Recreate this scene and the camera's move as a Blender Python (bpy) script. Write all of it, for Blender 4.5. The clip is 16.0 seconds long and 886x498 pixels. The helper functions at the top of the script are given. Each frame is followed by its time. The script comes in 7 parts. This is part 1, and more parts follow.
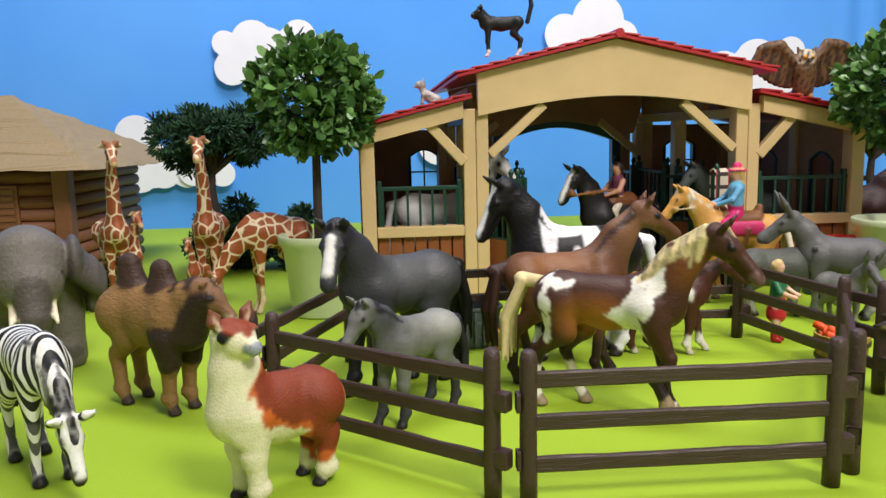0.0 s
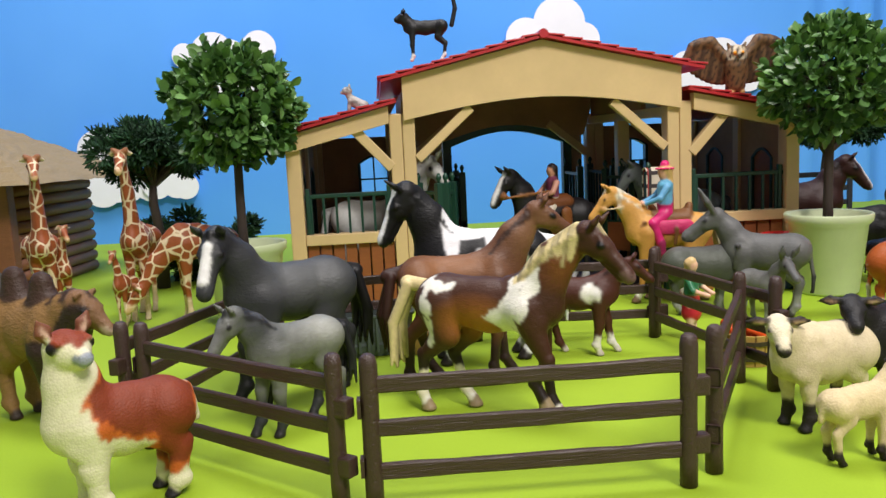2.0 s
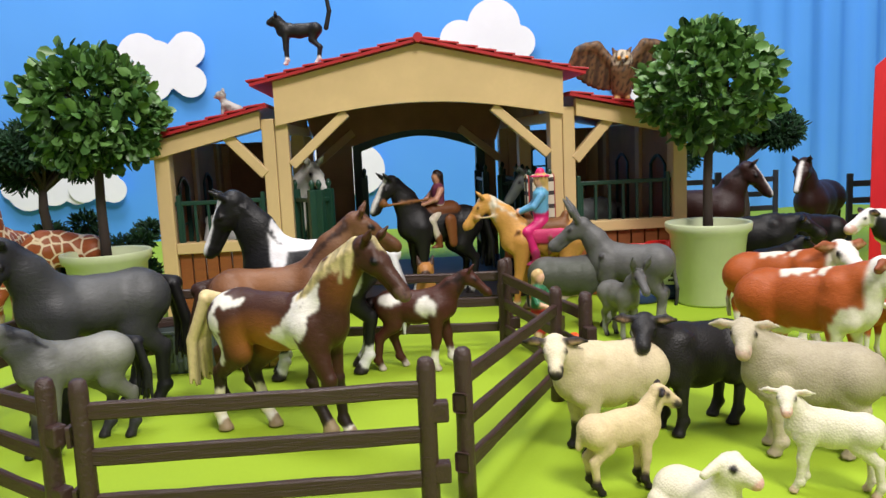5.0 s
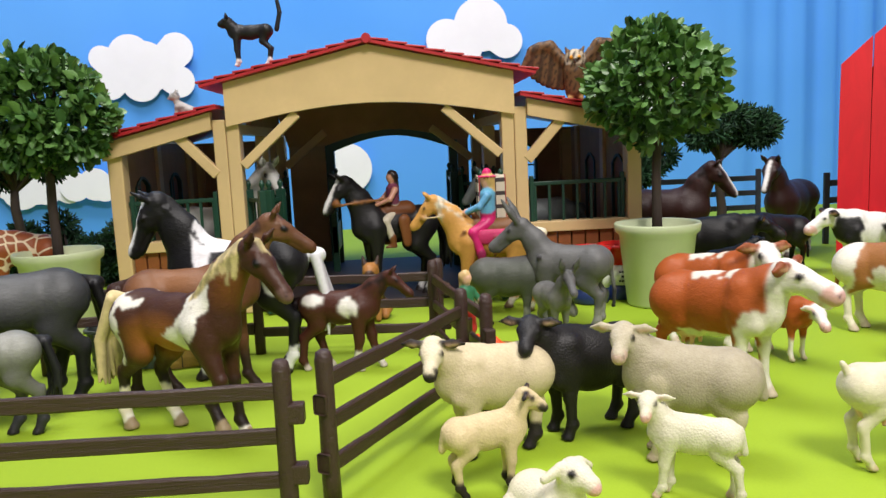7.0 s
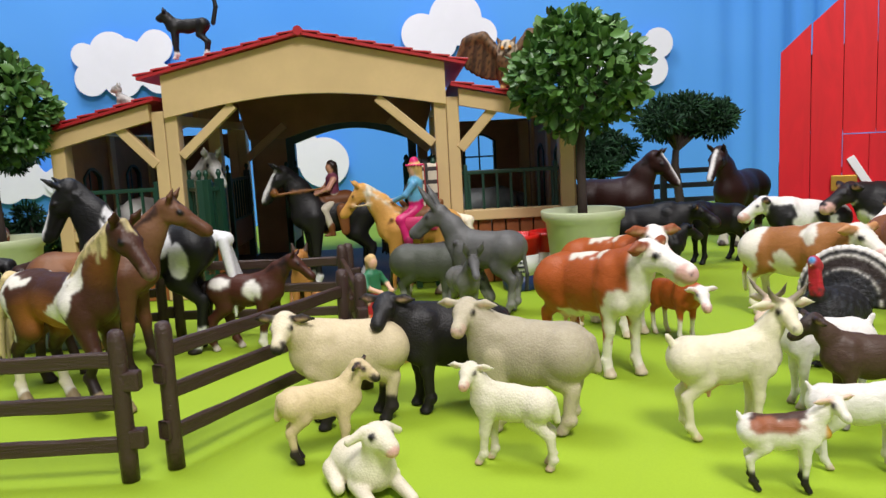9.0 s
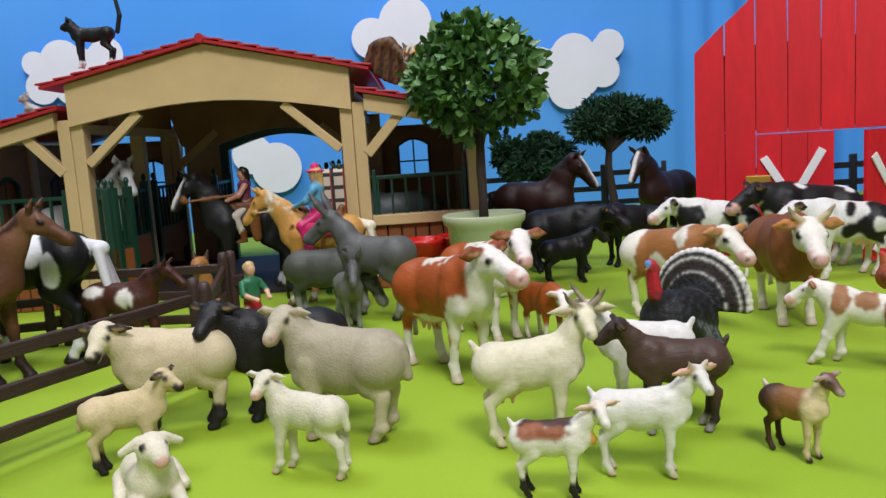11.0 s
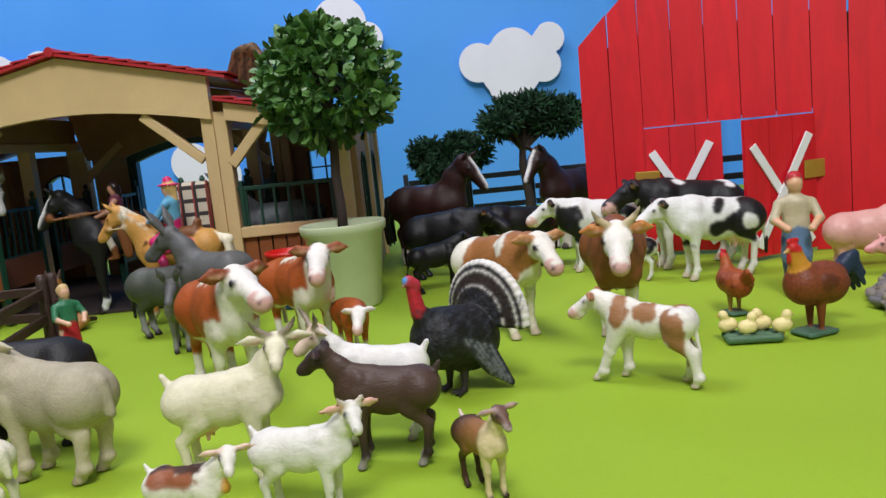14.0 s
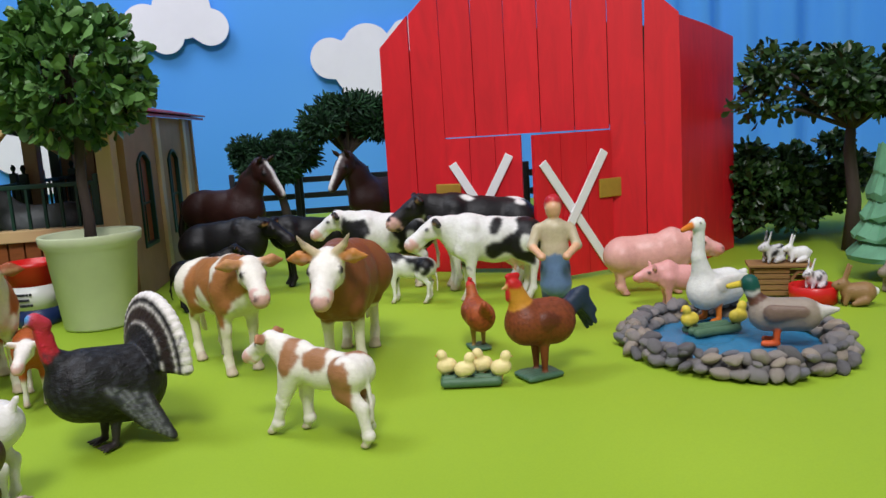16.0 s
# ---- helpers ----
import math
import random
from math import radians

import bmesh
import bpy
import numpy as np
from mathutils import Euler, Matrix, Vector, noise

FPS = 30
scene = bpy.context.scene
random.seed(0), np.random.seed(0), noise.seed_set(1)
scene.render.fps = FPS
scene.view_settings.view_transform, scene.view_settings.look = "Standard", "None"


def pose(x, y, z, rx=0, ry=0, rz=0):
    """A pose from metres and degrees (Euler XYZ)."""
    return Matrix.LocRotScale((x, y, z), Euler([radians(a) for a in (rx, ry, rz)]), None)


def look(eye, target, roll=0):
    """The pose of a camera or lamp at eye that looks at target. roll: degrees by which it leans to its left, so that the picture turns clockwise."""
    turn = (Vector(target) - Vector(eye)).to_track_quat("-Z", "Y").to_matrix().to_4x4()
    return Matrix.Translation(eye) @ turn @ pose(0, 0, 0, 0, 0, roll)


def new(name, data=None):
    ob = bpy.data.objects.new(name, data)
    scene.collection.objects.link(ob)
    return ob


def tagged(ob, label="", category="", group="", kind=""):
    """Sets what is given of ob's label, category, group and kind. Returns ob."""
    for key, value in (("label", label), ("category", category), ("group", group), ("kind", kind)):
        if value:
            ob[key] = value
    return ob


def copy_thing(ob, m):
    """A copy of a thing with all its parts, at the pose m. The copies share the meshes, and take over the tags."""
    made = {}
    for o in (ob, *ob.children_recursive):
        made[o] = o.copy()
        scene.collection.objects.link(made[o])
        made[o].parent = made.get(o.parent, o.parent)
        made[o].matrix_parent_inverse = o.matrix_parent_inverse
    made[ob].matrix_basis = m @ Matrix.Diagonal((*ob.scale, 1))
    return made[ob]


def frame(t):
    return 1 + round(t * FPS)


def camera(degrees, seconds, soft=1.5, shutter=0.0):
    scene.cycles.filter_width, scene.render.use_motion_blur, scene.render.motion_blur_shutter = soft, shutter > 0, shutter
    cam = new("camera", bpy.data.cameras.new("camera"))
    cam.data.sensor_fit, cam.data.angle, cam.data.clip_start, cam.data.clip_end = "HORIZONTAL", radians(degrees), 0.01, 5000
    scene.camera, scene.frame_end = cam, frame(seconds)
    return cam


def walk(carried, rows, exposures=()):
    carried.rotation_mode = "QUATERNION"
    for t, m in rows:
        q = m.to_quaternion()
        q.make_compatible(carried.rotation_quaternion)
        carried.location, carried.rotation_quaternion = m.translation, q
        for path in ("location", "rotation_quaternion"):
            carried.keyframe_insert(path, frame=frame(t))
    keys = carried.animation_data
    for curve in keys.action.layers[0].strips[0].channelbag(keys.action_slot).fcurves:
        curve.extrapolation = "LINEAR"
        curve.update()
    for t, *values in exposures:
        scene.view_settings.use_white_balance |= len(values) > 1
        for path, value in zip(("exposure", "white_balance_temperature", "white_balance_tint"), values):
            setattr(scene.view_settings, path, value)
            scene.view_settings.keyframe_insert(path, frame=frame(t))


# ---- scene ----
cam = camera(59.5, 16.0)
PATH = [
    (0, (0.0031, -0.0034, 0.1842), (0.1725, 1.9674, -0.1106), -1.31),
    (0.5, (0.0186, -0.0046, 0.1802), (0.1770, 1.9690, -0.1021), -1.63),
    (1, (0.0396, -0.0044, 0.1829), (0.1904, 1.9705, -0.0946), -2.16),
    (1.5, (0.0590, -0.0032, 0.1769), (0.2066, 1.9732, -0.0918), -2.37),
    (2, (0.0854, -0.0039, 0.1775), (0.2418, 1.9711, -0.0960), -2.78),
    (2.5, (0.1070, -0.0015, 0.1769), (0.2662, 1.9735, -0.0949), -2.80),
    (3, (0.1293, -0.0033, 0.1789), (0.2952, 1.9711, -0.0935), -2.97),
    (3.5, (0.1485, -0.0052, 0.1797), (0.3239, 1.9693, -0.0857), -2.63),
    (4, (0.1680, 0.0029, 0.1759), (0.3509, 1.9760, -0.0945), -2.60),
    (6.5, (0.2752, 0.0068, 0.1795), (0.4024, 1.9841, -0.0928), -2.60),
    (7, (0.2926, -0.0013, 0.1763), (0.4016, 1.9768, -0.0985), -2.70),
    (7.5, (0.3186, -0.0098, 0.1694), (0.4154, 1.9682, -0.1099), -2.81),
    (8, (0.3369, -0.0152, 0.1673), (0.4027, 1.9637, -0.1150), -2.60),
    (10.5, (0.4718, -0.0299, 0.1576), (0.5174, 1.9511, -0.1134), -3.43),
    (11, (0.4931, -0.0269, 0.1598), (0.5385, 1.9540, -0.1122), -3.70),
    (11.5, (0.5236, -0.0210, 0.1609), (0.5950, 1.9607, -0.0996), -3.79),
    (12, (0.5438, -0.0138, 0.1558), (0.6307, 1.9667, -0.1091), -3.70),
    (12.5, (0.5713, -0.0107, 0.1556), (0.6352, 1.9692, -0.1197), -3.93),
    (13, (0.5935, -0.0080, 0.1532), (0.6585, 1.9713, -0.1268), -3.69),
    (13.5, (0.6199, -0.0066, 0.1530), (0.6462, 1.9742, -0.1221), -4.23),
    (14, (0.6589, 0.0009, 0.1552), (0.6455, 1.9817, -0.1210), -5.83),
    (14.5, (0.7037, 0.0153, 0.1541), (0.7577, 1.9932, -0.1372), -6.05),
    (15, (0.7360, 0.0317, 0.1526), (0.8169, 2.0090, -0.1367), -4.58),
    (15.5, (0.7673, 0.0434, 0.1531), (0.8782, 2.0177, -0.1467), -3.73),
    (16, (0.8005, 0.0555, 0.1571), (0.9966, 2.0218, -0.1517), -3.60),
]
walk(cam, [(t, look(eye, target, roll)) for t, eye, target, roll in PATH],
     [(0.0, 0.50, 6600, 14), (8.2, 0.47, 6600, 14), (10.3, 0.03, 6100, 14), (16.0, 0.07, 6100, 14)])

# ---- light ----
world = bpy.data.worlds.new("studio")
scene.world = world
world.use_nodes = True
world.node_tree.nodes["Background"].inputs[0].default_value = (0.93, 0.97, 1.0, 1)
world.node_tree.nodes["Background"].inputs[1].default_value = 0.22


def softbox(name, eye, target, size, power, tint):
    lamp = bpy.data.lights.new(name, "AREA")
    lamp.shape, lamp.size, lamp.energy, lamp.color = "SQUARE", size, power, tint
    ob = new(name, lamp)
    ob.matrix_world = look(eye, target)
    return ob


softbox("softbox_key", (0.72, -0.75, 1.65), (0.58, 0.42, 0.0), 0.5, 30.0, (1.0, 0.97, 0.93))
softbox("softbox_top", (0.6, 0.35, 1.9), (0.5, 0.7, 0.0), 0.9, 6.5, (1.0, 0.98, 0.95))
# added fill lamp, no known source, only brightens the backdrop cloth
softbox("backdrop_fill", (-0.05, 0.85, 1.80), (0.02, 1.66, 0.25), 0.7, 18.0, (0.95, 0.98, 1.0))


# ---- materials ----
def srgb(r, g, b):
    f = lambda c: c / 12.92 if c <= 0.04045 else ((c + 0.055) / 1.055) ** 2.4
    return (f(r / 255), f(g / 255), f(b / 255))


class Nodes:
    """Short hand for a node tree."""

    def __init__(self, name):
        self.mat = bpy.data.materials.new(name)
        self.mat.use_nodes = True
        self.tree = self.mat.node_tree
        self.bsdf = self.tree.nodes["Principled BSDF"]

    def add(self, kind, **values):
        n = self.tree.nodes.new(kind)
        for k, v in values.items():
            n.inputs[k.replace("_", " ")].default_value = v
        return n

    def link(self, a, b):
        self.tree.links.new(a, b)

    def coords(self):
        return self.tree.nodes.new("ShaderNodeTexCoord").outputs["Object"]

    def noise(self, scale, detail=4.0, rough=0.6):
        n = self.add("ShaderNodeTexNoise", Scale=scale, Detail=detail, Roughness=rough)
        self.link(self.coords(), n.inputs["Vector"])
        return n.outputs["Fac"]

    def mix(self, fac, a, b, blend="MIX"):
        n = self.tree.nodes.new("ShaderNodeMix")
        n.data_type, n.blend_type = "RGBA", blend
        for i, v in ((0, fac), (6, a), (7, b)):
            if isinstance(v, (int, float)):
                n.inputs[i].default_value = v
            elif isinstance(v, tuple):
                n.inputs[i].default_value = (*v[:3], 1)
            else:
                self.link(v, n.inputs[i])
        return n.outputs[2]

    def ramp(self, fac, stops):
        n = self.tree.nodes.new("ShaderNodeValToRGB")
        while len(n.color_ramp.elements) < len(stops):
            n.color_ramp.elements.new(0.5)
        for e, (p, c) in zip(n.color_ramp.elements, stops):
            e.position, e.color = p, (*c[:3], 1) if isinstance(c, tuple) else (c, c, c, 1)
        self.link(fac, n.inputs[0])
        return n.outputs[0]

    def bump(self, height, strength=0.3, distance=0.001):
        n = self.add("ShaderNodeBump", Strength=strength, Distance=distance)
        self.link(height, n.inputs["Height"])
        self.link(n.outputs[0], self.bsdf.inputs["Normal"])

    def finish(self, colour, rough=0.5, metal=0.0):
        self.link(colour, self.bsdf.inputs["Base Color"])
        self.bsdf.inputs["Roughness"].default_value = rough
        self.bsdf.inputs["Metallic"].default_value = metal
        return self.mat


def plain(name, rgb, rough=0.5, var=0.18, scale=60, bump=0.15, metal=0.0, dist=0.0006):
    """A painted or moulded surface with fine grain and slow stains."""
    m = Nodes(name)
    big, fine = m.noise(scale * 0.3), m.noise(scale * 6)
    dark = tuple(c * (1 - var) for c in rgb)
    light = tuple(min(1, c * (1 + var * 0.6)) for c in rgb)
    col = m.mix(m.ramp(big, ((0.35, 0.0), (0.7, 1.0))), dark, light)
    col = m.mix(m.ramp(fine, ((0.4, 0.0), (0.75, 0.25))), col, dark)
    m.bump(fine, bump, dist)
    return m.finish(col, rough, metal)


def woody(name, rgb, scale=40, rough=0.55, stretch=(1, 1, 8), bump=0.5):
    m = Nodes(name)
    mp = m.add("ShaderNodeMapping")
    mp.inputs["Scale"].default_value = stretch
    m.link(m.coords(), mp.inputs["Vector"])
    n = m.add("ShaderNodeTexNoise", Scale=scale, Detail=5.0, Roughness=0.65, Distortion=0.8)
    m.link(mp.outputs[0], n.inputs["Vector"])
    rnd = m.tree.nodes.new("ShaderNodeObjectInfo").outputs["Random"]
    col = m.mix(n.outputs["Fac"], tuple(c * 0.55 for c in rgb), tuple(min(1, c * 1.25) for c in rgb))
    col = m.mix(m.ramp(rnd, ((0.0, 0.0), (1.0, 0.35))), col, tuple(c * 0.7 for c in rgb))
    m.bump(n.outputs["Fac"], bump, 0.0008)
    return m.finish(col, rough)


def figure_paint(name, rough=0.48, grain=330.0, depth=0.35, wool=False, pattern=""):
    """Hand-painted figurine: the paint is in the mesh's colours, with brushed wear and moulded fur."""
    m = Nodes(name)
    paint = m.tree.nodes.new("ShaderNodeVertexColor")
    paint.layer_name = "paint"
    col = paint.outputs["Color"]
    if pattern == "net":
        v = m.add("ShaderNodeTexVoronoi", Scale=72.0, Randomness=0.7)
        v.feature = "DISTANCE_TO_EDGE"
        m.link(m.coords(), v.inputs["Vector"])
        line = m.ramp(v.outputs["Distance"], ((0.045, 1.0), (0.085, 0.0)))
        f = m.tree.nodes.new("ShaderNodeMath")
        f.operation = "MULTIPLY"
        m.link(line, f.inputs[0])
        m.link(paint.outputs["Alpha"], f.inputs[1])
        col = m.mix(f.outputs[0], col, srgb(226, 205, 172))
    if pattern == "stripes":
        w = m.add("ShaderNodeTexWave", Scale=58.0, Distortion=1.6, Detail=1.0)
        w.inputs["Detail Scale"].default_value = 0.6
        mp = m.add("ShaderNodeMapping")
        mp.inputs["Rotation"].default_value = (0, 0.35, 0)
        m.link(m.coords(), mp.inputs["Vector"])
        m.link(mp.outputs[0], w.inputs["Vector"])
        line = m.ramp(w.outputs["Fac"], ((0.46, 0.0), (0.54, 1.0)))
        f = m.tree.nodes.new("ShaderNodeMath")
        f.operation = "MULTIPLY"
        m.link(line, f.inputs[0])
        m.link(paint.outputs["Alpha"], f.inputs[1])
        col = m.mix(f.outputs[0], col, (0.012, 0.011, 0.012))
    slow, fine = m.noise(70), m.noise(grain, 5.0, 0.65)
    col = m.mix(m.ramp(slow, ((0.3, 0.0), (0.75, 0.3))), col, m.mix(1.0, col, (0.62, 0.58, 0.55), "MULTIPLY"))
    col = m.mix(m.ramp(fine, ((0.36, 0.0), (0.72, 0.22))), col, m.mix(1.0, col, (0.48, 0.44, 0.40), "MULTIPLY"))
    if wool:
        v = m.add("ShaderNodeTexVoronoi", Scale=820.0)
        m.link(m.coords(), v.inputs["Vector"])
        col = m.mix(m.ramp(v.outputs["Distance"], ((0.3, 0.0), (0.9, 0.14))), col, m.mix(1.0, col, (0.62, 0.55, 0.45), "MULTIPLY"))
        m.bump(v.outputs["Distance"], 0.4, -0.0005)
    else:
        mp = m.add("ShaderNodeMapping")
        mp.inputs["Scale"].default_value = (0.45, 1.0, 1.0)
        m.link(m.coords(), mp.inputs["Vector"])
        fur = m.add("ShaderNodeTexNoise", Scale=grain * 1.5, Detail=3.0, Roughness=0.6, Distortion=0.6)
        m.link(mp.outputs[0], fur.inputs["Vector"])
        m.bump(m.mix(0.55, slow, m.mix(0.6, fine, fur.outputs["Fac"])), depth * 1.5, 0.0020)
    m.bsdf.inputs["Specular IOR Level"].default_value = 0.32
    return m.finish(col, rough)


M_FIG = figure_paint("painted_figure")
M_GLOSS = figure_paint("painted_figure_smooth", 0.36, 300.0, 0.18)
M_WOOL = figure_paint("painted_wool", 0.6, 300.0, 0.5, wool=True)
M_CURL = figure_paint("painted_curly_wool", 0.5, 210.0, 1.0, wool=True)
M_NET = figure_paint("painted_giraffe", pattern="net")
M_STRIPE = figure_paint("painted_zebra", pattern="stripes")
M_HIDE = figure_paint("painted_hide", 0.55, 230.0, 0.9)


def felt(name):
    m = Nodes(name)
    big, fine = m.noise(2.2, 3.0), m.noise(900, 3.0)
    col = m.mix(m.ramp(big, ((0.3, 0.0), (0.7, 1.0))), srgb(134, 164, 20), srgb(154, 182, 36))
    col = m.mix(m.ramp(fine, ((0.35, 0.0), (0.8, 0.2))), col, srgb(112, 140, 14))
    m.bump(m.noise(5.0, 2.0), 0.25, 0.006)
    return m.finish(col, 0.75)


M_GREEN = felt("green_felt")


def cloth():
    m = Nodes("blue_cloth")
    big, weave = m.noise(1.4, 3.0), m.noise(1200, 2.0)
    col = m.mix(m.ramp(big, ((0.3, 0.0), (0.7, 1.0))), srgb(70, 146, 232), srgb(90, 162, 242))
    m.bump(weave, 0.15, 0.0005)
    return m.finish(col, 0.85)


M_BLUE = cloth()
M_CLOUD = plain("cloud_card", srgb(232, 230, 240), 0.8, 0.04, 40, 0.05)
M_BEIGE = plain("beige_plastic", srgb(214, 184, 134), 0.42, 0.10, 40, 0.12)
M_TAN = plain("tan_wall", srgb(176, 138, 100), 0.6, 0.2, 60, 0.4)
M_ROOF = plain("red_roof_tile", srgb(178, 34, 42), 0.4, 0.15, 60, 0.15)
M_GREENP = plain("dark_green_plastic", srgb(22, 62, 48), 0.4, 0.2, 60, 0.15)
M_BOARD = woody("orange_brown_board", srgb(150, 84, 42), 60, 0.5)
M_FENCE = woody("dark_brown_fence", srgb(66, 46, 40), 70, 0.42, (6, 6, 6), 0.9)
M_FENCER = woody("dark_brown_rail", srgb(66, 46, 40), 60, 0.42, (1, 9, 9), 1.0)
M_RED = woody("red_painted_plank", srgb(222, 20, 36), 18, 0.5, (3, 3, 0.6), 0.25)
M_WHITE = plain("white_paint", srgb(236, 236, 238), 0.5, 0.08, 60, 0.2)
M_BRASS = plain("brass", srgb(206, 164, 70), 0.35, 0.2, 80, 0.1, 0.6)
M_POT = plain("pale_green_pot", srgb(196, 206, 166), 0.5, 0.10, 50, 0.15)
M_SOIL = plain("grey_moss", srgb(150, 150, 120), 0.9, 0.4, 200, 0.9, 0, 0.003)
M_BARK = woody("bark", srgb(62, 50, 44), 90, 0.8, (3, 3, 1), 1.0)
M_LOG = woody("log_wall", srgb(140, 88, 58), 50, 0.6, (1, 6, 6), 0.8)
M_THATCH = woody("thatch", srgb(150, 130, 96), 120, 0.8, (6, 1, 1), 1.0)
# flat dark brown that stands in for shade inside the buildings
M_DARK = plain("interior_shade", srgb(52, 40, 34), 0.7, 0.3)
M_STEEL = plain("grey_trough", srgb(78, 88, 86), 0.4, 0.2, 60, 0.2)
M_HAY = woody("hay", srgb(190, 150, 80), 160, 0.9, (1, 5, 5), 1.0)
M_BUCKR = plain("bucket_red", srgb(206, 30, 26), 0.35, 0.1)
M_BUCKW = plain("bucket_white", srgb(222, 222, 220), 0.4, 0.08)
M_BUCKB = plain("bucket_blue", srgb(30, 48, 96), 0.4, 0.1)
M_INK = plain("dark_print", srgb(40, 40, 50), 0.5, 0.1)
M_CARROT = plain("orange_carrot", srgb(232, 84, 24), 0.45, 0.15)
M_WICKER = woody("yellow_wood", srgb(186, 150, 76), 90, 0.6, (1, 1, 5), 0.8)
M_BAND = plain("dark_band", srgb(58, 48, 34), 0.5, 0.15)
M_WATER = plain("blue_water_paint", srgb(58, 128, 168), 0.12, 0.25, 80, 0.35, 0, 0.002)
M_HUTCH = woody("hutch_wood", srgb(150, 112, 64), 80, 0.7)
M_PINE = plain("pale_green_pine", srgb(96, 150, 116), 0.7, 0.25, 120, 0.5)


def leafy(name, dark, light, rough=0.38):
    m = Nodes(name)
    isl = m.tree.nodes.new("ShaderNodeNewGeometry").outputs["Random Per Island"]
    col = m.mix(isl, dark, light)
    col = m.mix(m.ramp(m.noise(700), ((0.4, 0.0), (0.8, 0.35))), col, dark)
    return m.finish(col, rough)


M_LEAF = leafy("topiary_leaf", srgb(44, 82, 36), srgb(108, 148, 78))
M_NEEDLE = leafy("dark_foliage", srgb(12, 40, 22), srgb(36, 80, 42), 0.8)
M_LEAF2 = leafy("shrub_leaf", srgb(20, 42, 20), srgb(62, 92, 44))


def stone_mat():
    m = Nodes("pebble")
    rnd = m.tree.nodes.new("ShaderNodeObjectInfo").outputs["Random"]
    col = m.ramp(rnd, ((0.0, srgb(92, 90, 92)), (0.45, srgb(142, 136, 134)), (0.75, srgb(176, 160, 140)), (1.0, srgb(120, 120, 126))))
    col = m.mix(m.ramp(m.noise(160), ((0.35, 0.0), (0.75, 0.5))), col, srgb(60, 58, 60))
    m.bump(m.noise(300), 0.6, 0.001)
    return m.finish(col, 0.55)


M_STONE = stone_mat()


def plaid_mat():
    m = Nodes("plaid_cloth")
    sep = m.tree.nodes.new("ShaderNodeSeparateXYZ")
    m.link(m.coords(), sep.inputs[0])

    def bands(axis, freq, lo):
        a = m.tree.nodes.new("ShaderNodeMath")
        a.operation = "MULTIPLY"
        m.link(sep.outputs[axis], a.inputs[0])
        a.inputs[1].default_value = freq
        b = m.tree.nodes.new("ShaderNodeMath")
        b.operation = "FRACT"
        m.link(a.outputs[0], b.inputs[0])
        return m.ramp(b.outputs[0], ((0.0, 1.0), (lo, 1.0), (lo + 0.02, 0.0), (1.0, 0.0)))

    col = m.mix(0.5, srgb(206, 196, 178), srgb(196, 184, 164))
    col = m.mix(bands("X", 70, 0.3), col, srgb(52, 46, 46))
    col = m.mix(bands("Z", 70, 0.3), col, srgb(60, 52, 52))
    col = m.mix(bands("X", 70.5, 0.08), col, srgb(160, 60, 56))
    m.bump(m.noise(900), 0.3, 0.0004)
    return m.finish(col, 0.9)


M_PLAID = plaid_mat()


# ---- mesh helpers ----
def link_mesh(name, bm, material, smooth=False):
    me = bpy.data.meshes.new(name)
    bm.to_mesh(me)
    bm.free()
    if smooth:
        me.polygons.foreach_set("use_smooth", [True] * len(me.polygons))
    me.materials.append(material)
    return me


def part(name, bm, material, parent, label="", smooth=False, kind=""):
    ob = new(name, link_mesh(name, bm, material, smooth))
    ob.parent = parent
    return tagged(ob, label, kind=kind)


def thing(name, label, category, m=None, group="", kind=""):
    ob = new(name)
    ob.empty_display_size = 0.02
    if m is not None:
        ob.matrix_world = m
    return tagged(ob, label, category, group, kind)


def box(bm, x0, y0, z0, x1, y1, z1, bev=0.0, m=None):
    r = bmesh.ops.create_cube(bm, size=1.0)["verts"]
    t = Matrix.Translation(((x0 + x1) / 2, (y0 + y1) / 2, (z0 + z1) / 2)) @ Matrix.Diagonal((x1 - x0, y1 - y0, z1 - z0, 1))
    bmesh.ops.transform(bm, matrix=(m @ t) if m is not None else t, verts=r)
    if bev:
        es = list({e for v in r for e in v.link_edges})
        bmesh.ops.bevel(bm, geom=es, offset=bev, segments=2, affect="EDGES", profile=0.6)
    return bm


def bx(*a, **k):
    return box(bmesh.new(), *a, **k)


def beam(a, b, w, d, bev=0.0012):
    """A bar of width w and depth d (along y) from a to b."""
    a, b = Vector(a), Vector(b)
    z = (b - a).normalized()
    y = Vector((0, 1, 0)) if abs(z.y) < 0.9 else Vector((1, 0, 0))
    x = y.cross(z).normalized()
    y = z.cross(x)
    m = Matrix((x, y, z)).transposed().to_4x4()
    m.translation = (a + b) / 2
    L = (b - a).length
    return box(bmesh.new(), -w / 2, -d / 2, -L / 2, w / 2, d / 2, L / 2, bev, m)


def prism(pts, y0, y1):
    """An outline in x, z, made solid from y0 to y1."""
    bm = bmesh.new()
    vs = [bm.verts.new((x, y0, z)) for x, z in pts]
    f = bm.faces.new(vs)
    r = bmesh.ops.extrude_face_region(bm, geom=[f])
    bmesh.ops.translate(bm, vec=(0, y1 - y0, 0), verts=[g for g in r["geom"] if isinstance(g, bmesh.types.BMVert)])
    bmesh.ops.triangulate(bm, faces=[q for q in bm.faces if len(q.verts) > 4])
    bmesh.ops.recalc_face_normals(bm, faces=bm.faces)
    return bm


